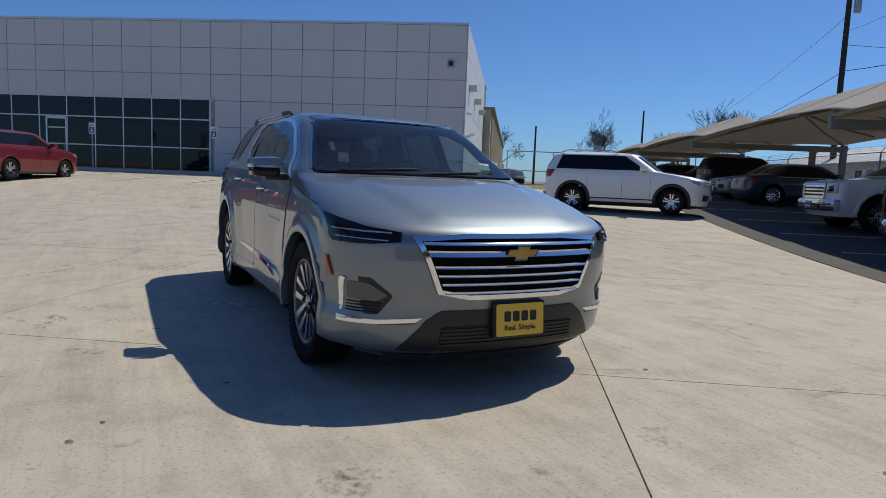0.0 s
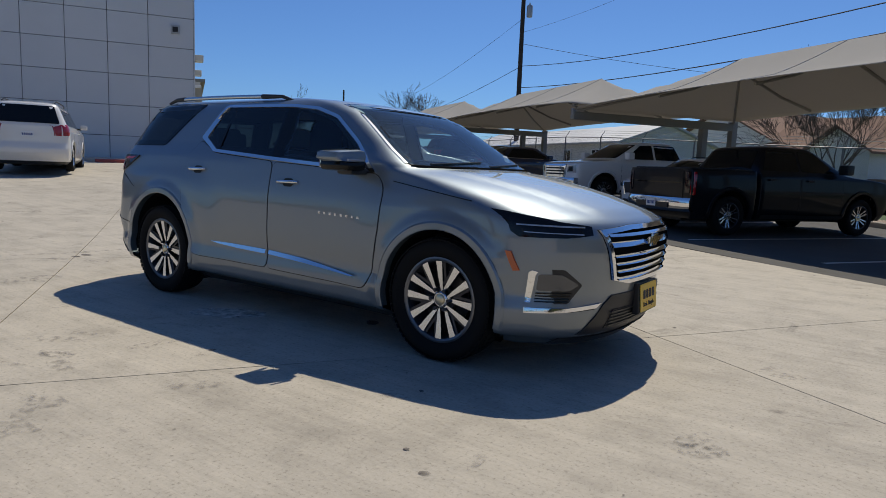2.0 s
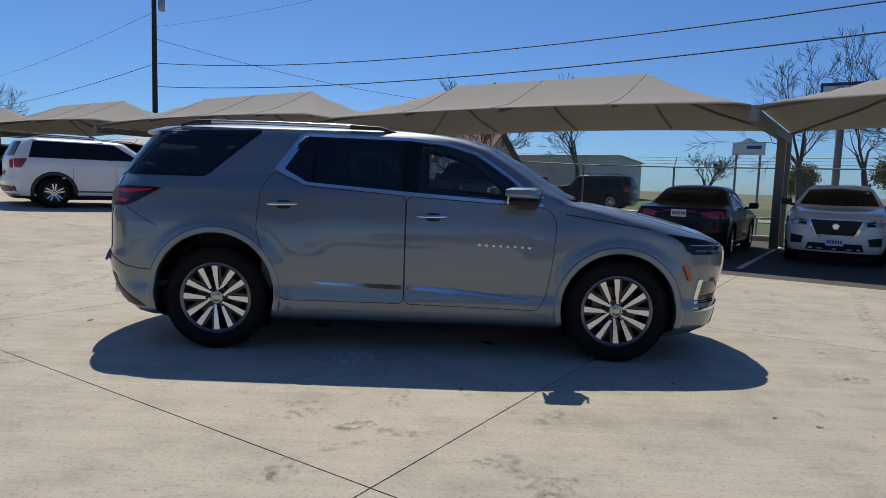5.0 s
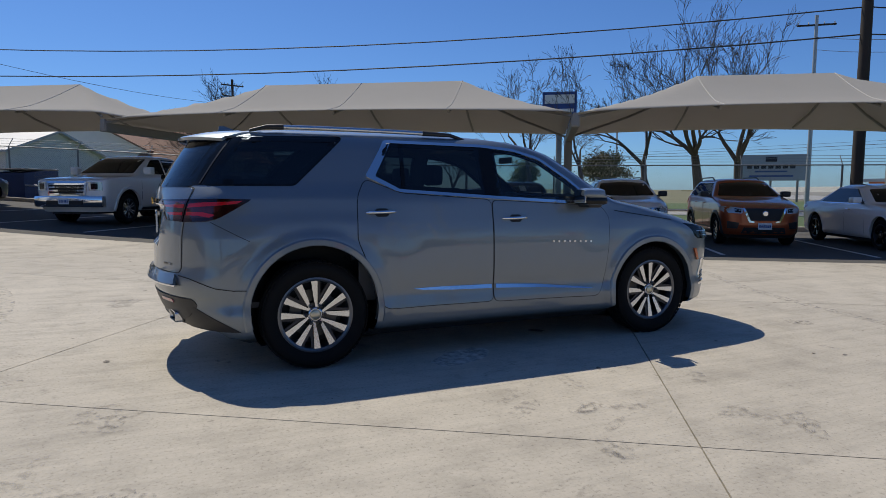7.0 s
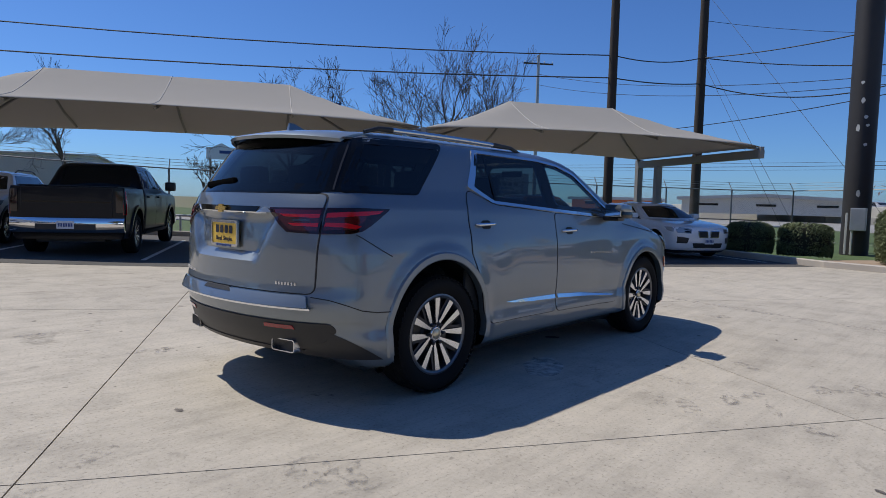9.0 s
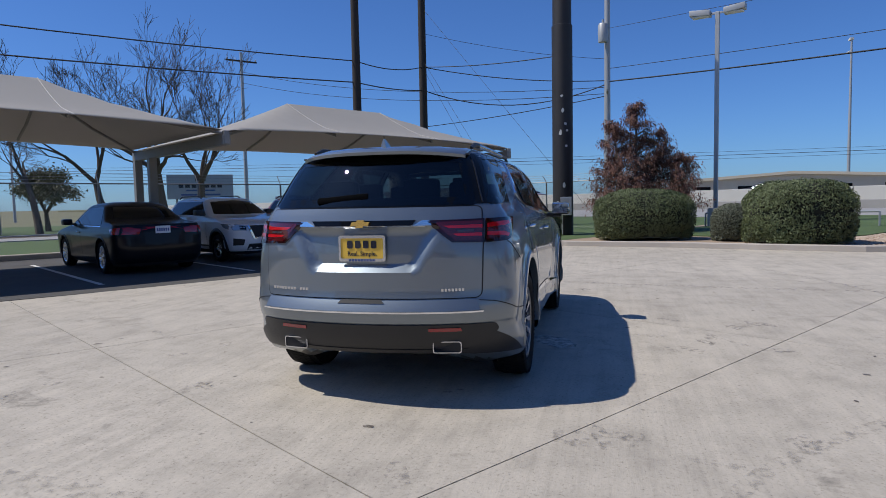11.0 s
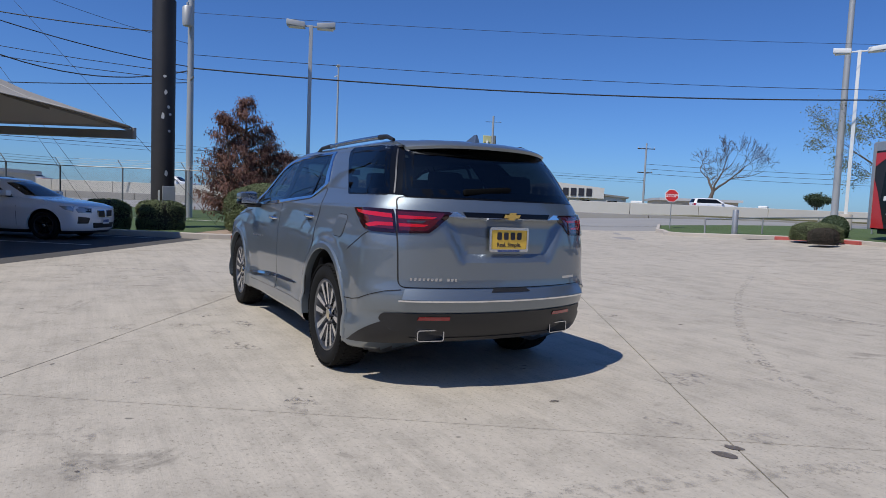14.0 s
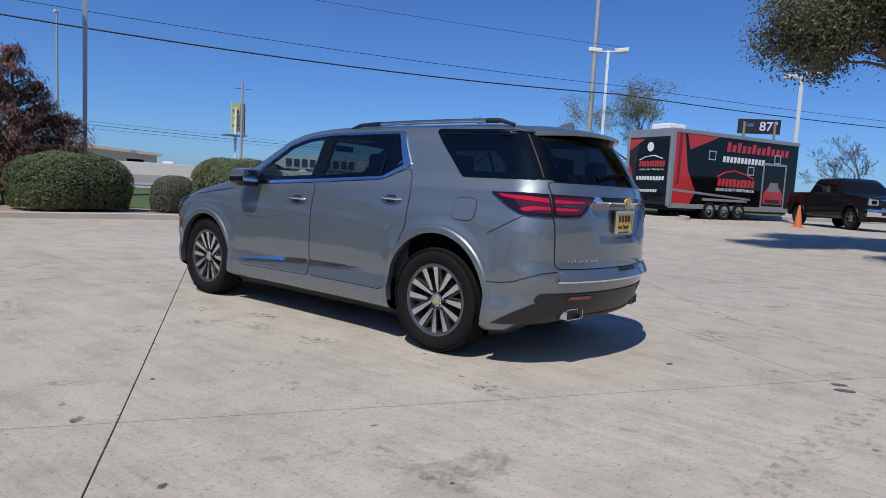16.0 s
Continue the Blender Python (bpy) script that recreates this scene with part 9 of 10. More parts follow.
build_car("crossover", "white mid-size crossover with dark cladding standing across the lot", -8.95, 11.3, 42, SUV_M, (.80, .80, .78), group="cars on the lot")
build_car("compact_suv", "white compact SUV parked nose-out under the canopy", 8.71, 8.32, -121.4, SUV_S, (.80, .80, .79))
build_car("compact_suv", "white compact SUV parked nose-out beside the white pickup", -.70, 14.16, -122, SUV_S, (.80, .80, .79))
build_car("compact_suv", "copper-orange compact SUV parked nose-out under the canopy", 11.25, 6.78, -122.5, dict(SUV_S), (.36, .075, .022), .5)
build_car("sedan", "white sedan with black wheels parked nose-out under the canopy", 13.25, 4.26, -119.5, BMW, (.82, .82, .81), rough=.25)
build_car("sedan", "black sedan parked nose-in under the canopy", 6.14, 9.32, 58.1, VOLVO, (.008, .008, .010))
build_car("sedan", "dark blue sedan parked nose-in under the canopy", -9.3, 20.1, 58, dict(SEDAN, wheel=("multi", 5, .64)), (.018, .030, .070), .4)
build_car("sedan", "silver-grey sedan parked nose-out under the canopy", -11.5, 21.5, -122, SEDAN, (.32, .32, .31), .5)
build_car("large_suv", "black SUV parked nose-in under the canopy", -14.6, 24.0, 58, dict(SUV_M, H=1.77), (.008, .008, .009))
build_car("sedan", "dark sedan parked under the far canopy", -18.5, 26.5, 58, SEDAN, (.02, .02, .022), .2)
build_car("large_suv", "dark SUV parked under the far canopy", -23.5, 30.0, 58, SUV_M, (.05, .05, .055), .4)
build_car("large_suv", "white SUV parked under the far canopy", -29, 33.5, 58, SUV_M, (.6, .6, .6))
build_car("large_suv", "white full-size SUV parked nose-in before the showroom", -17.7, 4.85, 150, SUV_L, (.72, .70, .66), group="cars at the showroom")
build_car("crossover", "dark red crossover parked before the showroom", -22.5, -5.2, 147, dict(SUV_M, clad=False, rails=None, grille_style="mesh"), (.17, .006, .012), .3, group="cars at the showroom")
build_car("crossover", "dark crossover parked before the showroom", -22.0, -9.6, 147, dict(SUV_M, clad=False, rails=None, grille_style="mesh"), (.02, .02, .022), .3, group="cars at the showroom")
build_car("sedan", "white sedan on the frontage road", 23.6, -15.9, 236, SEDAN, (.72, .72, .72), group="cars on the road")
build_car("large_suv", "dark SUV on the street beyond the grass", *S(10.2, 31.2).xy, 147, SUV_L, (.01, .01, .012), group="cars on the road")
for k, (a, b, c, nm) in enumerate(((-56, 30, (.7, .7, .7), "white"), (-57, -2, (.02, .02, .02), "black"), (-60, -24, (.75, .75, .75), "white"), (-58, 47, (.3, .3, .32), "grey"), (-61, -48, (.7, .7, .7), "white"), (-56, 18, (.02, .02, .025), "dark"))):
    p = S(a, b)
    build_car("sedan" if k % 2 else "crossover", nm + " car on the raised highway", p.x, p.y, 57 if k % 2 else 237, SEDAN if k % 2 else dict(SUV_M, rails=None), c, group="cars on the road", z=1.12)
for k in range(16):
    p = S(-104 - 7 * (k % 3), -46 + 6.1 * k + 2 * (k % 2))
    t = thing("camper", "white camper trailer on the far sales lot", "trailer", "far campers", m=Matrix.Translation((p.x, p.y, 1.0)) @ Matrix.Rotation(radians(57 + 30 * (k % 3 - 1)), 4, "Z"))
    part("body", boxes((-2.0 - .4 * (k % 2), 2.0, -1.0, 1.0, .35, 1.55 + .22 * (k % 3)), (-1.9, -.4 + .5 * (k % 2), -.8, .8, 1.5, 1.9 + .22 * (k % 3)), bevel=.22), M["white"], t, "", True)
    part("window", boxes((-1.2, .4, -1.02, -.99, 1.0, 1.4), (-1.2, .4, .99, 1.02, 1.0, 1.4)), M["tint"], t)
    part("wheel_pair", boxes((-.5, .5, -1.0, 1.0, 0, .6), bevel=.1), M["rubber"], t)


def build_pickup(name, label, x, y, head, color, metal, L_=5.88, wb=3.745, H=1.92, W=2.06, r=.41, front="truck", z=None, dark=False, chrome=True, lift=0.0, wheel=("split", 6, .66)):
    """A crew-cab pickup: cab and bonnet as one shell, a bed of its own, bumpers front and rear."""
    spec = dict(kind="suv", L=4.15, W=W, H=H + lift, wb=wb, shift=0, hood=1.22 + lift, belt=1.32 + lift, cowl=0, roof_f=0, roof_r=0, r=r)
    x1, x0 = L_ / 2 + .05, -L_ / 2 + .05
    wx = (wb / 2 + .05 + .0, -wb / 2 + .05)
    cab_r = x0 + 1.80
    cowl = x1 - 1.42
    H_ = H + lift
    hood, belt, cl = 1.20 + lift, 1.32 + lift, .34 + lift
    W2 = W / 2
    car = thing(name, label, "pickup truck", "parked cars", m=Matrix.Translation((x, y, gh(x, y) if z is None else z)) @ Matrix.Rotation(radians(head), 4, "Z"))
    P_ = paint(name + "_paint", color, metal, .3)
    fr = [(cl, x1 - .15), (.6 + lift, x1 - .02), (hood - .08, x1 - .02), (hood - .02, x1 - .08), (hood + .03, x1 - .35), (belt - .02, cowl + .15), (belt + .02, cowl), (belt + .1, cowl - .14), (H_ - .12, cowl - .80), (H_ - .05, cowl - .95), (H_ - .02, cowl - 1.2), (H_, cowl - 1.6)]
    re = [(cl, cab_r), (belt, cab_r), (belt + .1, cab_r + .02), (H_ - .12, cab_r + .22), (H_ - .05, cab_r + .30), (H_ - .02, cab_r + .5), (H_, cab_r + .8)]
    wd = [(cl, W2 * .90), (cl + .12, W2 * .97), (.9, W2), (belt - .08, W2 * .985), (belt, W2 * .95), (belt + .1, W2 * .90), (H_ - .14, W2 * .76), (H_ - .06, W2 * .70), (H_ - .02, W2 * .58), (H_, W2 * .3)]
    lv = sorted({round(v, 3) for v in [cl + (H_ - cl) * k / 20 for k in range(21)] + [hood - .05, hood - .02, hood, hood + .03, belt, belt + .04, H_ - .1, H_ - .06, H_ - .03, H_ - .015]})
    sh = Shell(fr, re, wd, [(cl, .3), (hood, .3), (belt, .3), (H_, .28)], [(cl, .08), (belt, .10), (H_, .16)], lv, 3.0, 3.0)
    ar = r + .10
    bm = shell_mesh(sh, [(wx[0], r + .02, ar, W2 * .5)], (), nq=8, ns=52)
    part("cab", bm, P_, car, "painted crew cab and bonnet", True, 40)
    # bed
    bt = belt + .02
    bsh = Shell([(cl, cab_r - .03), (bt, cab_r - .03)], [(cl + .1, x0 + .10), (cl + .25, x0 + .04), (bt, x0 + .03)], [(cl, W2 * .92), (cl + .15, W2 * .97), (.9, W2 * .995), (bt - .1, W2 * .98), (bt, W2 * .955)], [(cl, .05), (bt, .05)], [(cl, .06), (bt, .06)], [cl + (bt - cl) * k / 14 for k in range(15)], 4, 4)
    bm = shell_mesh(bsh, [(wx[1], r + .02, ar, W2 * .5)], (), nq=6, ns=36)
    bed = part("bed", bm, P_, car, "painted cargo bed", True, 40)
    part("bed_cover", boxes((x0 + .10, cab_r - .08, -W2 * .84, W2 * .84, bt + .004, bt + .03), bevel=.01), M["satin_black"], bed)
    rear, front_, = on_rear(bsh), on_front(sh)

    def P(nm, poly, place, m, off=.006, res=.16, parent=None, lab=""):
        return part(nm, patch(poly, place, off, res, .012), m, parent or car, lab, True, 40)

    tg = round_poly([(-W2 * .76, cl + .28), (W2 * .76, cl + .28), (W2 * .76, bt - .02), (-W2 * .76, bt - .02)], .03)
    P("tailgate_gap", shrink(tg, -.01), rear, M["black"], .002)
    P("tailgate", tg, rear, P_, .012)
    P("tailgate_crease", [(-W2 * .74, bt - .30), (W2 * .74, bt - .30), (W2 * .74, bt - .27), (-W2 * .74, bt - .27)], rear, M["gloss_black"], .014)
    zt = H_ - .11
    g0 = belt + .05
    mid = (cab_r + cowl) / 2 - .18
    ch = M["chrome"] if chrome else M["satin_black"]
    for s in (-1, 1):
        side, bside = on_side(sh, s), on_side(bsh, s)
        P("window", round_poly([(cab_r + .12, g0), (cab_r + .33, zt), (mid - .04, zt), (mid - .04, g0)], .03), side, M["tint"])
        P("window", round_poly([(mid + .04, g0), (mid + .04, zt), (cowl - 1.02, zt - .03), (cowl - .42, g0 - .01)], .03), side, M["tint"])
        for q in (mid, cowl - .25, cab_r + .06):
            P("door_gap", [(q - .005, cl + .2), (q + .005, cl + .2), (q + .005, belt), (q - .005, belt)], side, M["black"], .002)
        for q in (mid + .15, cab_r + .22):
            bmh = boxes((q, q + .2, W2 - .02, W2 + .03, belt - .16, belt - .12), bevel=.01)
            for v in bmh.verts:
                v.co.y *= s
            part("door_handle", bmh, P_, car)
        for sq, a in ((sh, wx[0]), (bsh, wx[1])):
            part("wheel_arch", arch_trim(sq, s, a, r + .02, ar - .004, ar + .07, .03, .008, cl + .03, n=22), P_, car, "", True, 50)
            part("wheel_liner", liner(a, r + .02, ar + .02, s, W2 * .5, W2 * .93), M["black"], car)
        bmm = boxes((cowl - .50, cowl - .30, W2 * 1.0, W2 * 1.0 + .24, belt + .02, belt + .24), bevel=.04)
        for v in bmm.verts:
            v.co.y *= s
        bmesh.ops.recalc_face_normals(bmm, faces=bmm.faces[:])
        part("side_mirror", bmm, M["satin_black"] if dark else P_, car, "", True)
        my = (lambda p: p) if s > 0 else mirror_poly
        tl = P("tail_lamp", my([(W2 * .82, bt - .06), (W2 * .94, bt - .06), (W2 * .94, bt - .48), (W2 * .82, bt - .48)]), rear, M["tail_dark"], .016, .12, lab="tall dark red tail lamp")
        P("lens", [(x0 + .05, bt - .06), (x0 + .17, bt - .06), (x0 + .15, bt - .52), (x0 + .06, bt - .52)], bside, M["tail"], .012, .1, tl)
        hz = hood - .14
        hl = P("head_lamp", my([(W2 * .60, hz + .06), (W2 * .90, hz + .06), (W2 * .92, hz - .16), (W2 * .60, hz - .16)]), front_, M["lamp"], .012, .1, lab="square clear headlamp")
        P("lens", my([(W2 * .66, hz + .02), (W2 * .82, hz + .02), (W2 * .82, hz - .12), (W2 * .66, hz - .12)]), front_, M["lamp_dark"], .017, .1, hl)
        P("side_step", [(cab_r + .1, cl + .02), (cab_r + .1, cl + .10), (wx[0] - ar - .05, cl + .10), (wx[0] - ar - .05, cl + .02)], side, M["satin_black"], .05, .4)
    P("windscreen", round_poly([(-W2 * .80, belt + .06), (W2 * .80, belt + .06), (W2 * .68, zt), (-W2 * .68, zt)], .04), front_, M["tint"], .01)
    P("rear_window", round_poly([(-W2 * .68, belt + .08), (W2 * .68, belt + .08), (W2 * .62, zt - .01), (-W2 * .62, zt - .01)], .04), on_rear(sh), M["tint"], .008)
    g = round_poly([(-W2 * .56, hood - .06), (W2 * .56, hood - .06), (W2 * .52, hood - .44), (-W2 * .52, hood - .44)], .05)
    P("grille", g, front_, M["black"], .01)
    part("grille_frame", patch(g, front_, .035, .3, .03, shrink(g, .05)), ch, car)
    for k in range(4):
        zz = hood - .39 + .085 * k
        P("grille_bar", [(-W2 * .50, zz - .02), (W2 * .50, zz - .02), (W2 * .50, zz + .02), (-W2 * .50, zz + .02)], front_, ch, .03)
    bz = .62 + lift
    for nm, xc, sg in (("front_bumper", x1, 1), ("rear_bumper", x0, -1)):
        bm = bmesh.new()
        rows = []
        for k in range(13):
            yy = -W2 * .96 + W2 * 1.92 * k / 12
            xx = xc + sg * (.10 - .16 * abs(yy / W2) ** 3)
            rows.append([bm.verts.new(q) for q in ((xx - sg * .14, yy, bz + .13), (xx - sg * .02, yy, bz + .13), (xx, yy, bz + .08), (xx, yy, bz - .10), (xx - sg * .05, yy, bz - .15), (xx - sg * .14, yy, bz - .15))])
        for a, b in zip(rows, rows[1:]):
            for j in range(6):
                bm.faces.new((a[j], a[(j + 1) % 6], b[(j + 1) % 6], b[j]))
        bm.faces.new(rows[0]), bm.faces.new(rows[-1][::-1])
        bmesh.ops.recalc_face_normals(bm, faces=bm.faces[:])
        bp = part(nm, bm, ch, car, "chrome bumper", True, 45)
        part("bumper_insert", boxes((xc + sg * .085, xc + sg * .105, -W2 * .50, W2 * .50, bz - .09, bz + .02), bevel=.004), M["satin_black"], bp)
    plate_part(car, "rear_plate", flat(((x0 - .11, 0, bz), (0, -1, 0), (0, 0, 1))), .30, .15)
    plate_part(car, "front_plate", flat(((x1 + .115, 0, bz), (0, 1, 0), (0, 0, 1))), .30, .15)
    add_wheels(car, name + str(r), [(a, s * (W2 - .14)) for a in wx for s in (-1, 1)], r, r * wheel[2], .26, wheel[1], wheel[0])
    part("chassis", boxes((x0 + .2, x1 - .2, -.6, .6, cl - .06, cl + .2)), M["black"], car)
    return car


build_pickup("pickup", "black crew-cab pickup parked nose-in under the canopy", 1.21, 12.04, 55.5, (.006, .007, .010), 0.0, dark=True)
build_pickup("pickup", "white crew-cab pickup with chrome grille parked nose-out", -3.14, 16.21, -123, (.78, .77, .76), .0, L_=5.85, wb=3.645)
build_pickup("pickup", "lifted black crew-cab pickup with a chrome grille near the trailer", -0.9, -27.3, 126, (.006, .007, .009), 0.0, L_=6.3, wb=4.06, H=2.0, lift=.10, r=.44)


# ---- planting ----
LEAF = {
    "hedge": mat("hedge_leaf", (.115, .140, .055), .65, var=.3, scale=6, fine=.3),
    "greyhedge": mat("grey_green_leaf", (.115, .125, .080), .7, var=.25, scale=6, fine=.25),
    "darkhedge": mat("dark_shrub_leaf", (.055, .042, .030), .8, var=.3, scale=8, fine=.3),
    "rust": mat("rusty_cypress_leaf", (.17, .080, .055), .8, var=.35, scale=3, fine=.3),
    "oak": mat("oak_leaf", (.115, .110, .052), .6, var=.3, scale=4, fine=.3),
    "spring": mat("spring_leaf", (.15, .17, .06), .7, var=.3, scale=3, fine=.3),
    "twig": mat("grey_twig", (.085, .068, .056), .9, var=.2, scale=10),
    "evergreen": mat("evergreen_leaf", (.045, .070, .030), .7, var=.3, scale=3, fine=.3),
}


def leaves(verts, faces, rng, c, size, n_dir=None):
    """One small folded leaf, two triangles, turned at random."""
    d = Vector((rng.gauss(0, 1), rng.gauss(0, 1), rng.gauss(0, 1)))
    if n_dir is not None:
        d = d * .6 + n_dir
    d.normalize()
    a = Vector((rng.gauss(0, 1), rng.gauss(0, 1), rng.gauss(0, 1)))
    x = d.cross(a).normalized()
    y = d.cross(x)
    i = len(verts)
    verts += [c - x * size, c - y * size * .45, c + x * size, c + y * size * .45 + d * size * .2]
    faces += [(i, i + 1, i + 2), (i, i + 2, i + 3)]


def bush(name, label, x, y, rx, ry, h, leaf, n=14000, size=.028, square=2.2, seed=1, turn=0.0, up=.04):
    """A clipped shrub: a near-black hull coloured as the shade within, under a dense skin of small leaves."""
    rng = random.Random(seed)
    root = thing(name, label, "shrub", m=Matrix.Translation((x, y, gh(x, y) + up)) @ Matrix.Rotation(radians(turn), 4, "Z"))

    def skin(u, v, k=1.0):
        cz = math.sin(v)
        cr = math.cos(v if v > 0 else v * .42)
        e = 2 / square
        sx = math.copysign(abs(math.cos(u) * cr) ** e, math.cos(u))
        sy = math.copysign(abs(math.sin(u) * cr) ** e, math.sin(u))
        sz = math.copysign(abs(cz) ** e, cz)
        p = Vector((rx * sx, ry * sy, h * .52 + h * .48 * sz))
        lump = noise.noise(Vector((p.x * 1.7 + seed, p.y * 1.7, p.z * 1.7))) * .09 + noise.noise(Vector((p.x * 5, p.y * 5 + seed, p.z * 5))) * .035
        q = Vector((0, 0, h * .5))
        return q + (p - q) * (k + lump)

    # solid inner hull; the shade between the leaves is put into its colour
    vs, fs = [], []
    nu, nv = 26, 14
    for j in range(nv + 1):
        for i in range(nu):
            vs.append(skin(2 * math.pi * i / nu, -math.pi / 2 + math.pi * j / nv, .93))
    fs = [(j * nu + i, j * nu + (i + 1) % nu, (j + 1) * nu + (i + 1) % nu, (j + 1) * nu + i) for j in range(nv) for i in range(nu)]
    part_me("core", mesh_from("core", vs, fs, M_SHADE_CORE, True), root)
    vs, fs = [], []
    for _ in range(n):
        u, s = rng.uniform(0, 2 * math.pi), rng.uniform(-.92, 1)
        p = skin(u, math.asin(s), rng.uniform(.93, 1.035))
        nd = (p - Vector((0, 0, h * .5))).normalized()
        leaves(vs, fs, rng, p, size * rng.uniform(.6, 1.4), nd)
    part_me("foliage", mesh_from("foliage", vs, fs, leaf), root)
    return root


M_SHADE_CORE = mat("shrub_shade_core", (.020, .022, .012), .95, var=.2)


def branch_tree(name, label, x, y, h, spread, seed, trunk_r=.2, leaf=None, leaf_n=0, leaf_size=.05, depth=6, lean=0, twig_r=.006, up=0.0, fork=.35, trunks=1, zs=None, category="tree"):
    """A tree grown limb by limb; bare, or with leaves at its twig ends."""
    rng = random.Random(seed)
    root = thing(name, label, category, m=Matrix.Translation((x, y, (gh(x, y) if zs is None else zs) + up)))
    limb, twig = bmesh.new(), ([], [])
    ends = []

    def grow(p, d, length, r, k):
        n = 3
        pts, rad = [p], [r]
        q = p
        for i in range(n):
            d = (d + Vector((rng.gauss(0, .13), rng.gauss(0, .13), rng.gauss(0.02, .10)))).normalized()
            q = q + d * length / n
            pts.append(q)
            rad.append(r * (1 - .38 * (i + 1) / n))
        if r > .022:
            tube(limb, pts, rad, 7 if r > .08 else 5, False)
        else:
            vs, fs = twig
            x_, y_ = frame_of(pts[-1] - pts[0])
            base = len(vs)
            for q_, r_ in zip(pts, rad):
                r_ = max(r_, twig_r)
                vs.extend([q_ + x_ * r_, q_ - x_ * r_ * .5 + y_ * r_ * .87, q_ - x_ * r_ * .5 - y_ * r_ * .87])
            for i in range(n):
                for j in range(3):
                    fs.append((base + 3 * i + j, base + 3 * i + (j + 1) % 3, base + 3 * i + 3 + (j + 1) % 3, base + 3 * i + 3 + j))
        if k >= depth:
            ends.append(q)
            return
        m = 2 if rng.random() < .45 else 3
        if k == 0:
            m = rng.choice((3, 4))
        for i in range(m):
            t = rng.uniform(0, 2 * math.pi)
            x_, y_ = frame_of(d)
            out = rng.uniform(.45, 1.0) * spread * (1.15 if k < 2 else 1)
            nd = (d + (x_ * math.cos(t) + y_ * math.sin(t)) * out + Vector((0, 0, .12))).normalized()
            start = pts[-1] if i == 0 or k == 0 else pts[rng.choice((1, 2, 3))]
            grow(start, nd, length * rng.uniform(.62, .86), rad[-1] * rng.uniform(.60, .82), k + 1)
        if k >= depth - 2:
            ends.append(q)

    L0 = h * fork
    for t in range(trunks):
        d0 = Vector((rng.gauss(0, .08) + lean, rng.gauss(0, .08), 1)) if trunks == 1 else Vector((.35 * math.cos(t * 2.4), .35 * math.sin(t * 2.4), 1))
        grow(Vector((0, 0, -.1)), d0.normalized(), L0, trunk_r / (trunks ** .5), 0)
    part("trunk", limb, M["bark"], root, "", True)
    tagged(part_me("crown", mesh_from("crown", twig[0], twig[1], LEAF["twig"]), root), kind="stuff")
    if leaf is not None:
        vs, fs = [], []
        per = max(1, leaf_n // max(1, len(ends)))
        for e in ends:
            for _ in range(per):
                leaves(vs, fs, rng, e + Vector((rng.gauss(0, .22), rng.gauss(0, .22), rng.gauss(-.05, .18))), leaf_size * rng.uniform(.6, 1.3))
        part_me("foliage", mesh_from("foliage", vs, fs, leaf), root)
    return root


bush("round_bush", "large clipped dark green bush on the island", 13.95, -2.62, 1.02, 1.46, 1.55, LEAF["hedge"], 26000, .030, 2.5, 3)
bush("round_bush", "large clipped dark green bush beside the kerb", 11.9, -6.35, 1.08, 1.26, 1.68, LEAF["hedge"], 28000, .030, 2.7, 4, 10)
bush("round_bush", "pale grey-green bush behind the clipped one", 13.1, -5.05, .62, .62, 1.10, LEAF["greyhedge"], 12000, .026, 2.2, 5)
bush("low_shrub", "small dark brownish shrub in the gravel", 15.2, -10.4, .48, .50, .76, LEAF["darkhedge"], 9000, .018, 3.6, 6)
bush("box_hedge", "clipped dark box hedge along the stalls", 15.0, 2.0, .42, .62, .92, LEAF["hedge"], 9000, .026, 3.4, 7, 10)
bush("box_hedge", "clipped dark box hedge along the stalls", 14.85, .55, .42, .66, .94, LEAF["hedge"], 9000, .026, 3.4, 8, 10)
bush("low_shrub", "low dark shrub on the exit verge", 6.9, -20.0, .45, .5, .62, LEAF["darkhedge"], 5000, .022, 2.5, 9)
bush("low_shrub", "green shrub on the exit verge", 8.0, -21.4, .9, .6, .75, LEAF["hedge"], 7000, .028, 2.3, 10)
bush("low_shrub", "spiky green plant on the exit verge", 8.8, -24.0, .5, .5, .9, LEAF["evergreen"], 5000, .05, 2.0, 11)


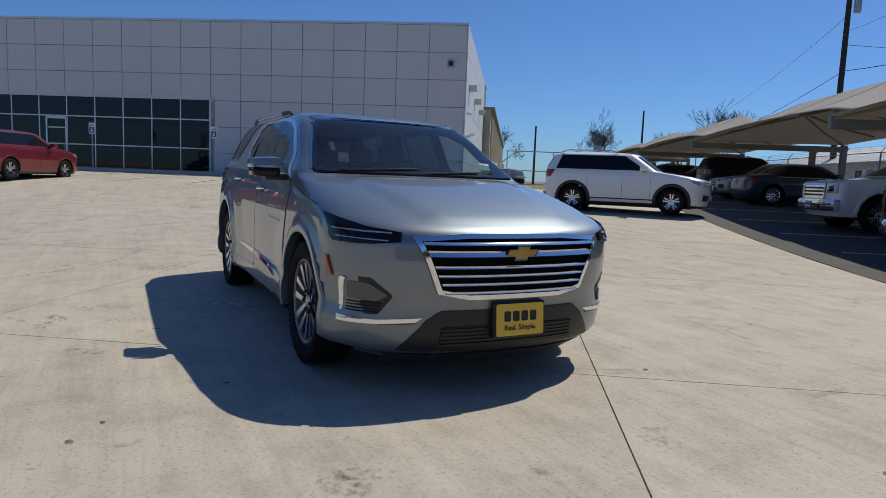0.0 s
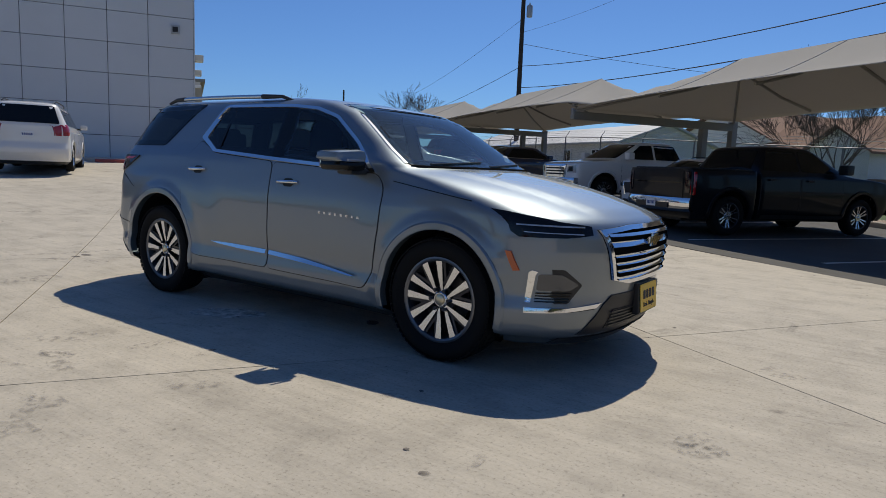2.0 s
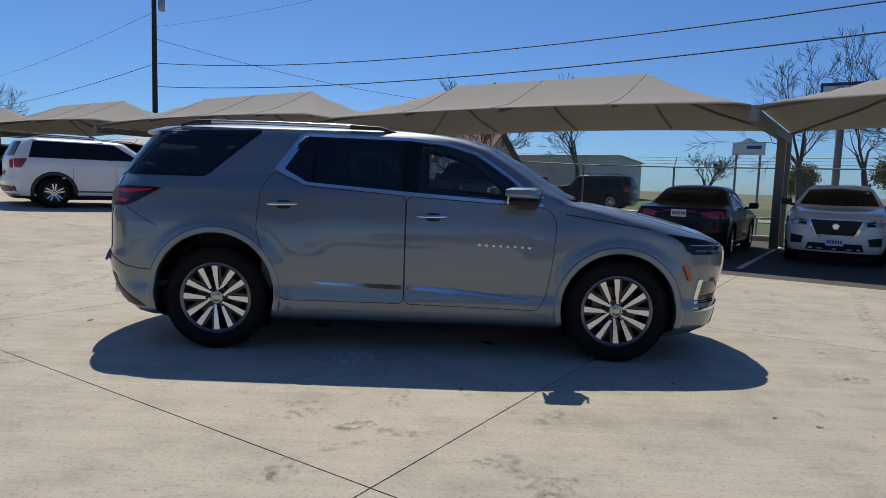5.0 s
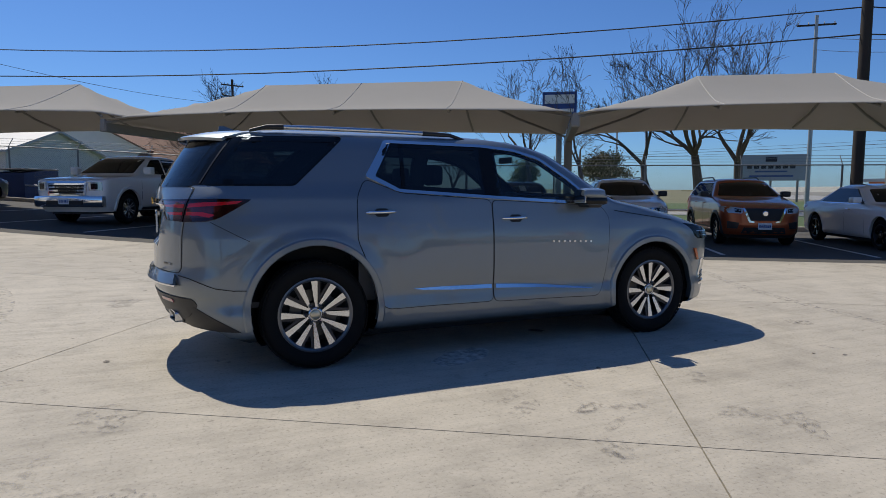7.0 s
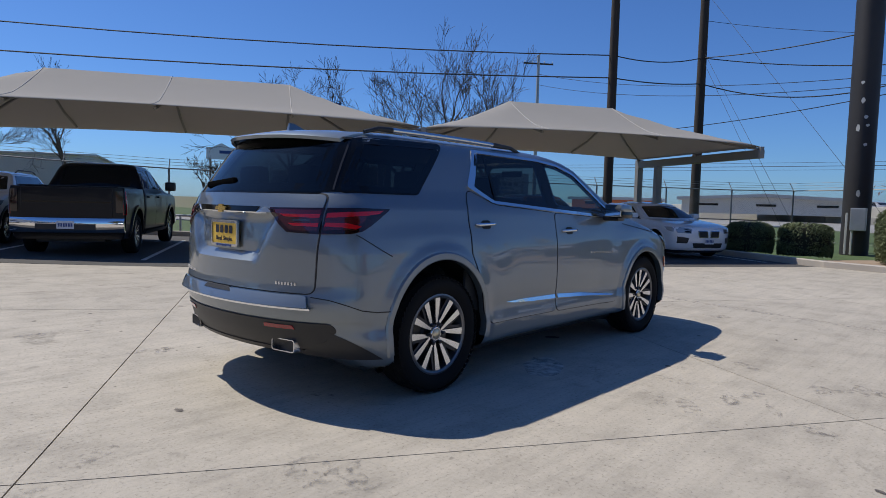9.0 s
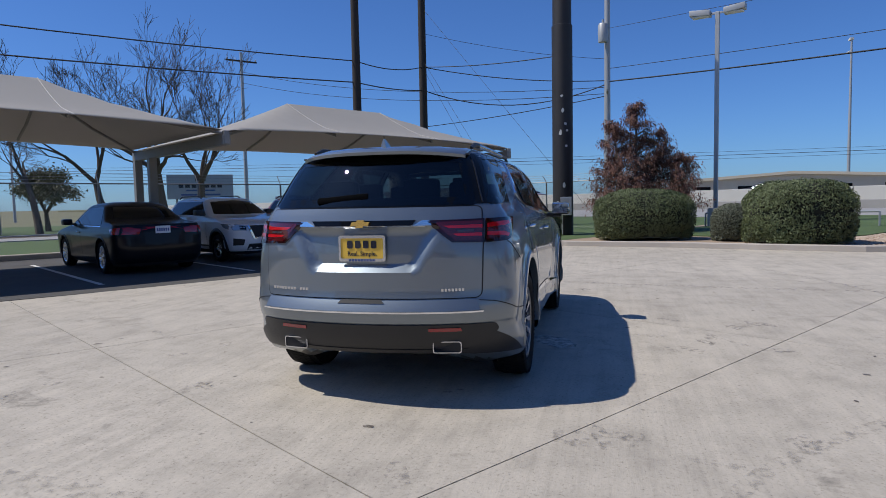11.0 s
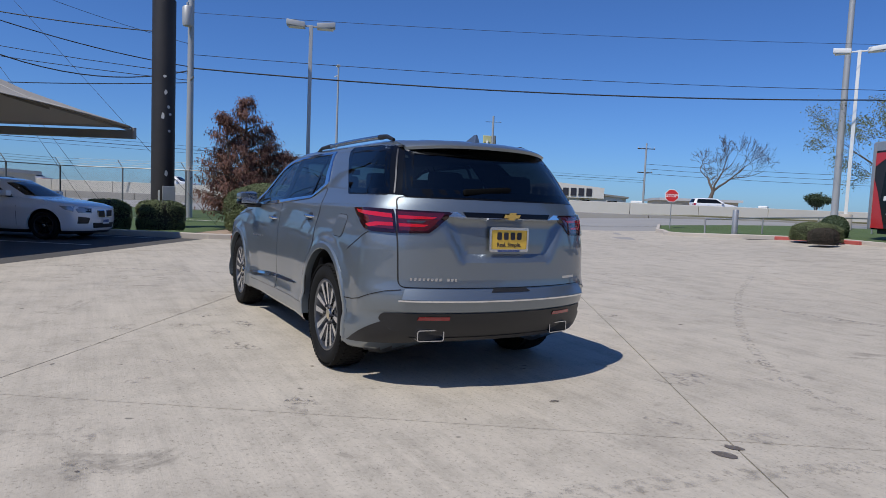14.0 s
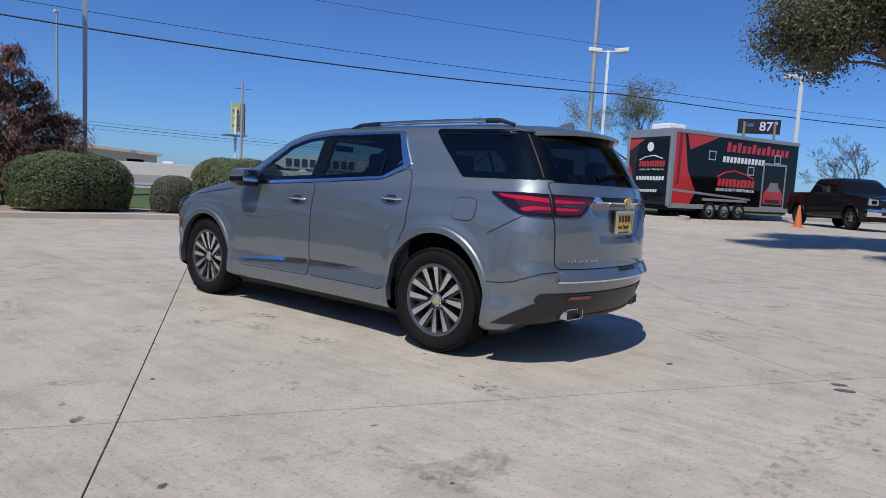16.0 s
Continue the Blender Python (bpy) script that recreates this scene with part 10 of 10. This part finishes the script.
def cypress(name, label, x, y, h, r, seed):
    """A ragged dying conifer: drooping sprays on upswept limbs."""
    rng = random.Random(seed)
    root = thing(name, label, "tree", m=Matrix.Translation((x, y, gh(x, y) + .09)))
    limb = bmesh.new()
    vs, fs = [], []
    for tx, ty, th in ((0, 0, h), (.5, -.8, h * .80), (-.3, .75, h * .86), (.2, -1.5, h * .60)):
        top = Vector((tx * 1.2, ty * 1.1, th))
        tube(limb, [(tx * .3, ty * .3, -.1), (tx * .8, ty * .8, th * .5), top], [.10, .06, .015], 6, False)
        for k in range(95):
            z = th * (.04 + .94 * rng.random() ** .9)
            f = z / th
            rr = r * .62 * (1 - f) ** .75 + .12
            t = rng.uniform(0, 2 * math.pi)
            c0 = Vector((tx * (.3 + .9 * f), ty * (.3 + .8 * f), z))
            d = Vector((math.cos(t), math.sin(t), .35))
            reach = rr * rng.uniform(.55, 1.1)
            c1 = c0 + d * reach
            tube(limb, [c0, c0.lerp(c1, .5) + Vector((0, 0, .05)), c1], [.018, .012, .004], 4, False)
            for _ in range(90):
                s = rng.uniform(.25, 1.0)
                p = c0.lerp(c1, s) + Vector((rng.gauss(0, .09), rng.gauss(0, .09), rng.gauss(-.05, .08)))
                i = len(vs)
                dd = Vector((d.x * .6 + rng.gauss(0, .5), d.y * .6 + rng.gauss(0, .5), rng.gauss(-.5, .45))).normalized()
                x_, y_ = frame_of(dd)
                w_, l_ = rng.uniform(.012, .026), rng.uniform(.07, .17)
                vs += [p - x_ * w_, p + x_ * w_, p + dd * l_ + y_ * w_]
                fs.append((i, i + 1, i + 2))
    part("trunk", limb, M["bark"], root)
    part_me("foliage", mesh_from("foliage", vs, fs, LEAF["rust"]), root)
    return root


cypress("conifer", "browning ragged conifer on the planted island", 18.1, -2.6, 4.75, 3.3, 21)

# bare trees behind the fence
for a, b, h, sp, sd, r in ((.2, 41.0, 13.4, .66, 31, .26), (-3.2, 37.0, 12.0, .64, 39, .22), (-8.2, 41.5, 13.4, .62, 32, .30), (-10.9, 40.0, 15.6, .60, 33, .40), (-13.0, 38.5, 13.6, .62, 37, .32)):
    p = S(a, b)
    branch_tree("bare_tree", "leafless spreading tree behind the fence", p.x, p.y, h, sp, sd, r, depth=7, twig_r=.010, fork=.25)
for k, (a, b, h, sp, sd) in enumerate(((13.9, 38, 9.0, .72, 41), (6.5, 44, 5.2, .7, 44), (28, 40, 5.0, .7, 45))):
    p = S(a, b)
    branch_tree("bare_tree", "leafless tree beyond the side street", p.x, p.y, h * .96, sp, sd, .22, depth=7, twig_r=.008, fork=.28)
p = S(15.6, 26.0)
branch_tree("crape_myrtle", "leafless many-stemmed small tree by the house", p.x, p.y, 5.6, .55, 42, .18, depth=7, twig_r=.006, fork=.30, trunks=5)
branch_tree("bare_tree", "leafless wide tree beyond the highway", 41.5, -56.8, 11.6, .75, 46, .30, depth=7, twig_r=.011, fork=.27, zs=1.0)
branch_tree("bare_tree", "leafless round tree beyond the lot", 1.6, -51.5, 6.4, .75, 47, .22, depth=7, twig_r=.009, fork=.28)
branch_tree("bare_tree", "leafless tree beyond the lot", 14, -58, 6.8, .7, 48, .22, depth=6, twig_r=.012, fork=.3)
branch_tree("young_tree", "tree with thin spring leaves beyond the trailer", 11.6, -38.5, 9.0, .62, 49, .2, LEAF["spring"], 9000, .06, depth=6, fork=.3)
branch_tree("small_tree", "round green tree beyond the fence", *S(-5.0, 44).xy, 4.4, .85, 50, .2, LEAF["oak"], 9000, .09, depth=5, fork=.28)
branch_tree("small_tree", "round green tree beyond the fence", *S(1.0, 48).xy, 4.0, .75, 51, .2, LEAF["spring"], 8000, .09, depth=5, fork=.28)
branch_tree("small_tree", "small green tree beyond the highway", 40, -75, 3.5, .7, 52, .2, LEAF["evergreen"], 5000, .12, depth=5, fork=.3, zs=1.0)
for k, (x_, y_) in enumerate(((-70, 62), (-82, 70), (-60, 75), (-95, 60), (-75, 85))):
    branch_tree("bare_tree", "bare tree far beyond the gate", x_, y_, 10.5 + k % 3, .7, 60 + k, .25, depth=7, twig_r=.014, fork=.3)
branch_tree("oak_tree", "evergreen oak whose crown overhangs the lot", -4.3, -13.2, 10.5, .90, 71, .44, LEAF["oak"], 200000, .042, depth=6, fork=.25, lean=.10)



def inside(poly, a, b):
    """Whether a point of the plan lies within a closed outline."""
    hit = False
    for (a0, b0), (a1, b1) in zip(poly, poly[1:] + poly[:1]):
        if (b0 > b) != (b1 > b) and a < a0 + (a1 - a0) * (b - b0) / (b1 - b0):
            hit = not hit
    return hit


def gravel(name, label, material, n, seed, size, b_top):
    """Loose pebbles strewn over the planted bed, each a squashed octahedron."""
    rng = random.Random(seed)
    bed = ISLAND + [(-27.2, 7.3), (-10.8, 7.3)]
    vs, fs = [], []
    while len(fs) < n * 8:
        a, b = rng.uniform(-19.8, -11.0), rng.uniform(-3.6, b_top)
        if not inside(bed, a, b):
            continue
        c = S(a, b, None, .092)
        r = size * rng.uniform(.6, 1.5)
        t, q = rng.uniform(0, 6.28), rng.uniform(.6, 1.0)
        u, v = Vector((math.cos(t), math.sin(t), 0)) * r, Vector((-math.sin(t), math.cos(t), 0)) * r * q
        up = Vector((rng.uniform(-.2, .2) * r, rng.uniform(-.2, .2) * r, r * .6))
        k = len(vs)
        vs += [c + u, c + v, c - u, c - v, c + up, c - up]
        for i in range(4):
            j = (i + 1) % 4
            fs += [(k + i, k + j, k + 4), (k + j, k + i, k + 5)]
    ob = new(name, mesh_from(name, vs, fs, material))
    return tagged(ob, label, "gravel", kind="stuff")


gravel("gravel", "pale tan pebbles strewn over the planted bed", mat("pale_pebble", (.50, .40, .31), .9, var=.3, scale=30, fine=.25), 5200, 31, .030, .9)
gravel("gravel", "reddish brown pebbles strewn over the planted bed", mat("brown_pebble", (.26, .165, .11), .9, var=.3, scale=30, fine=.25), 3600, 32, .028, 2.2)
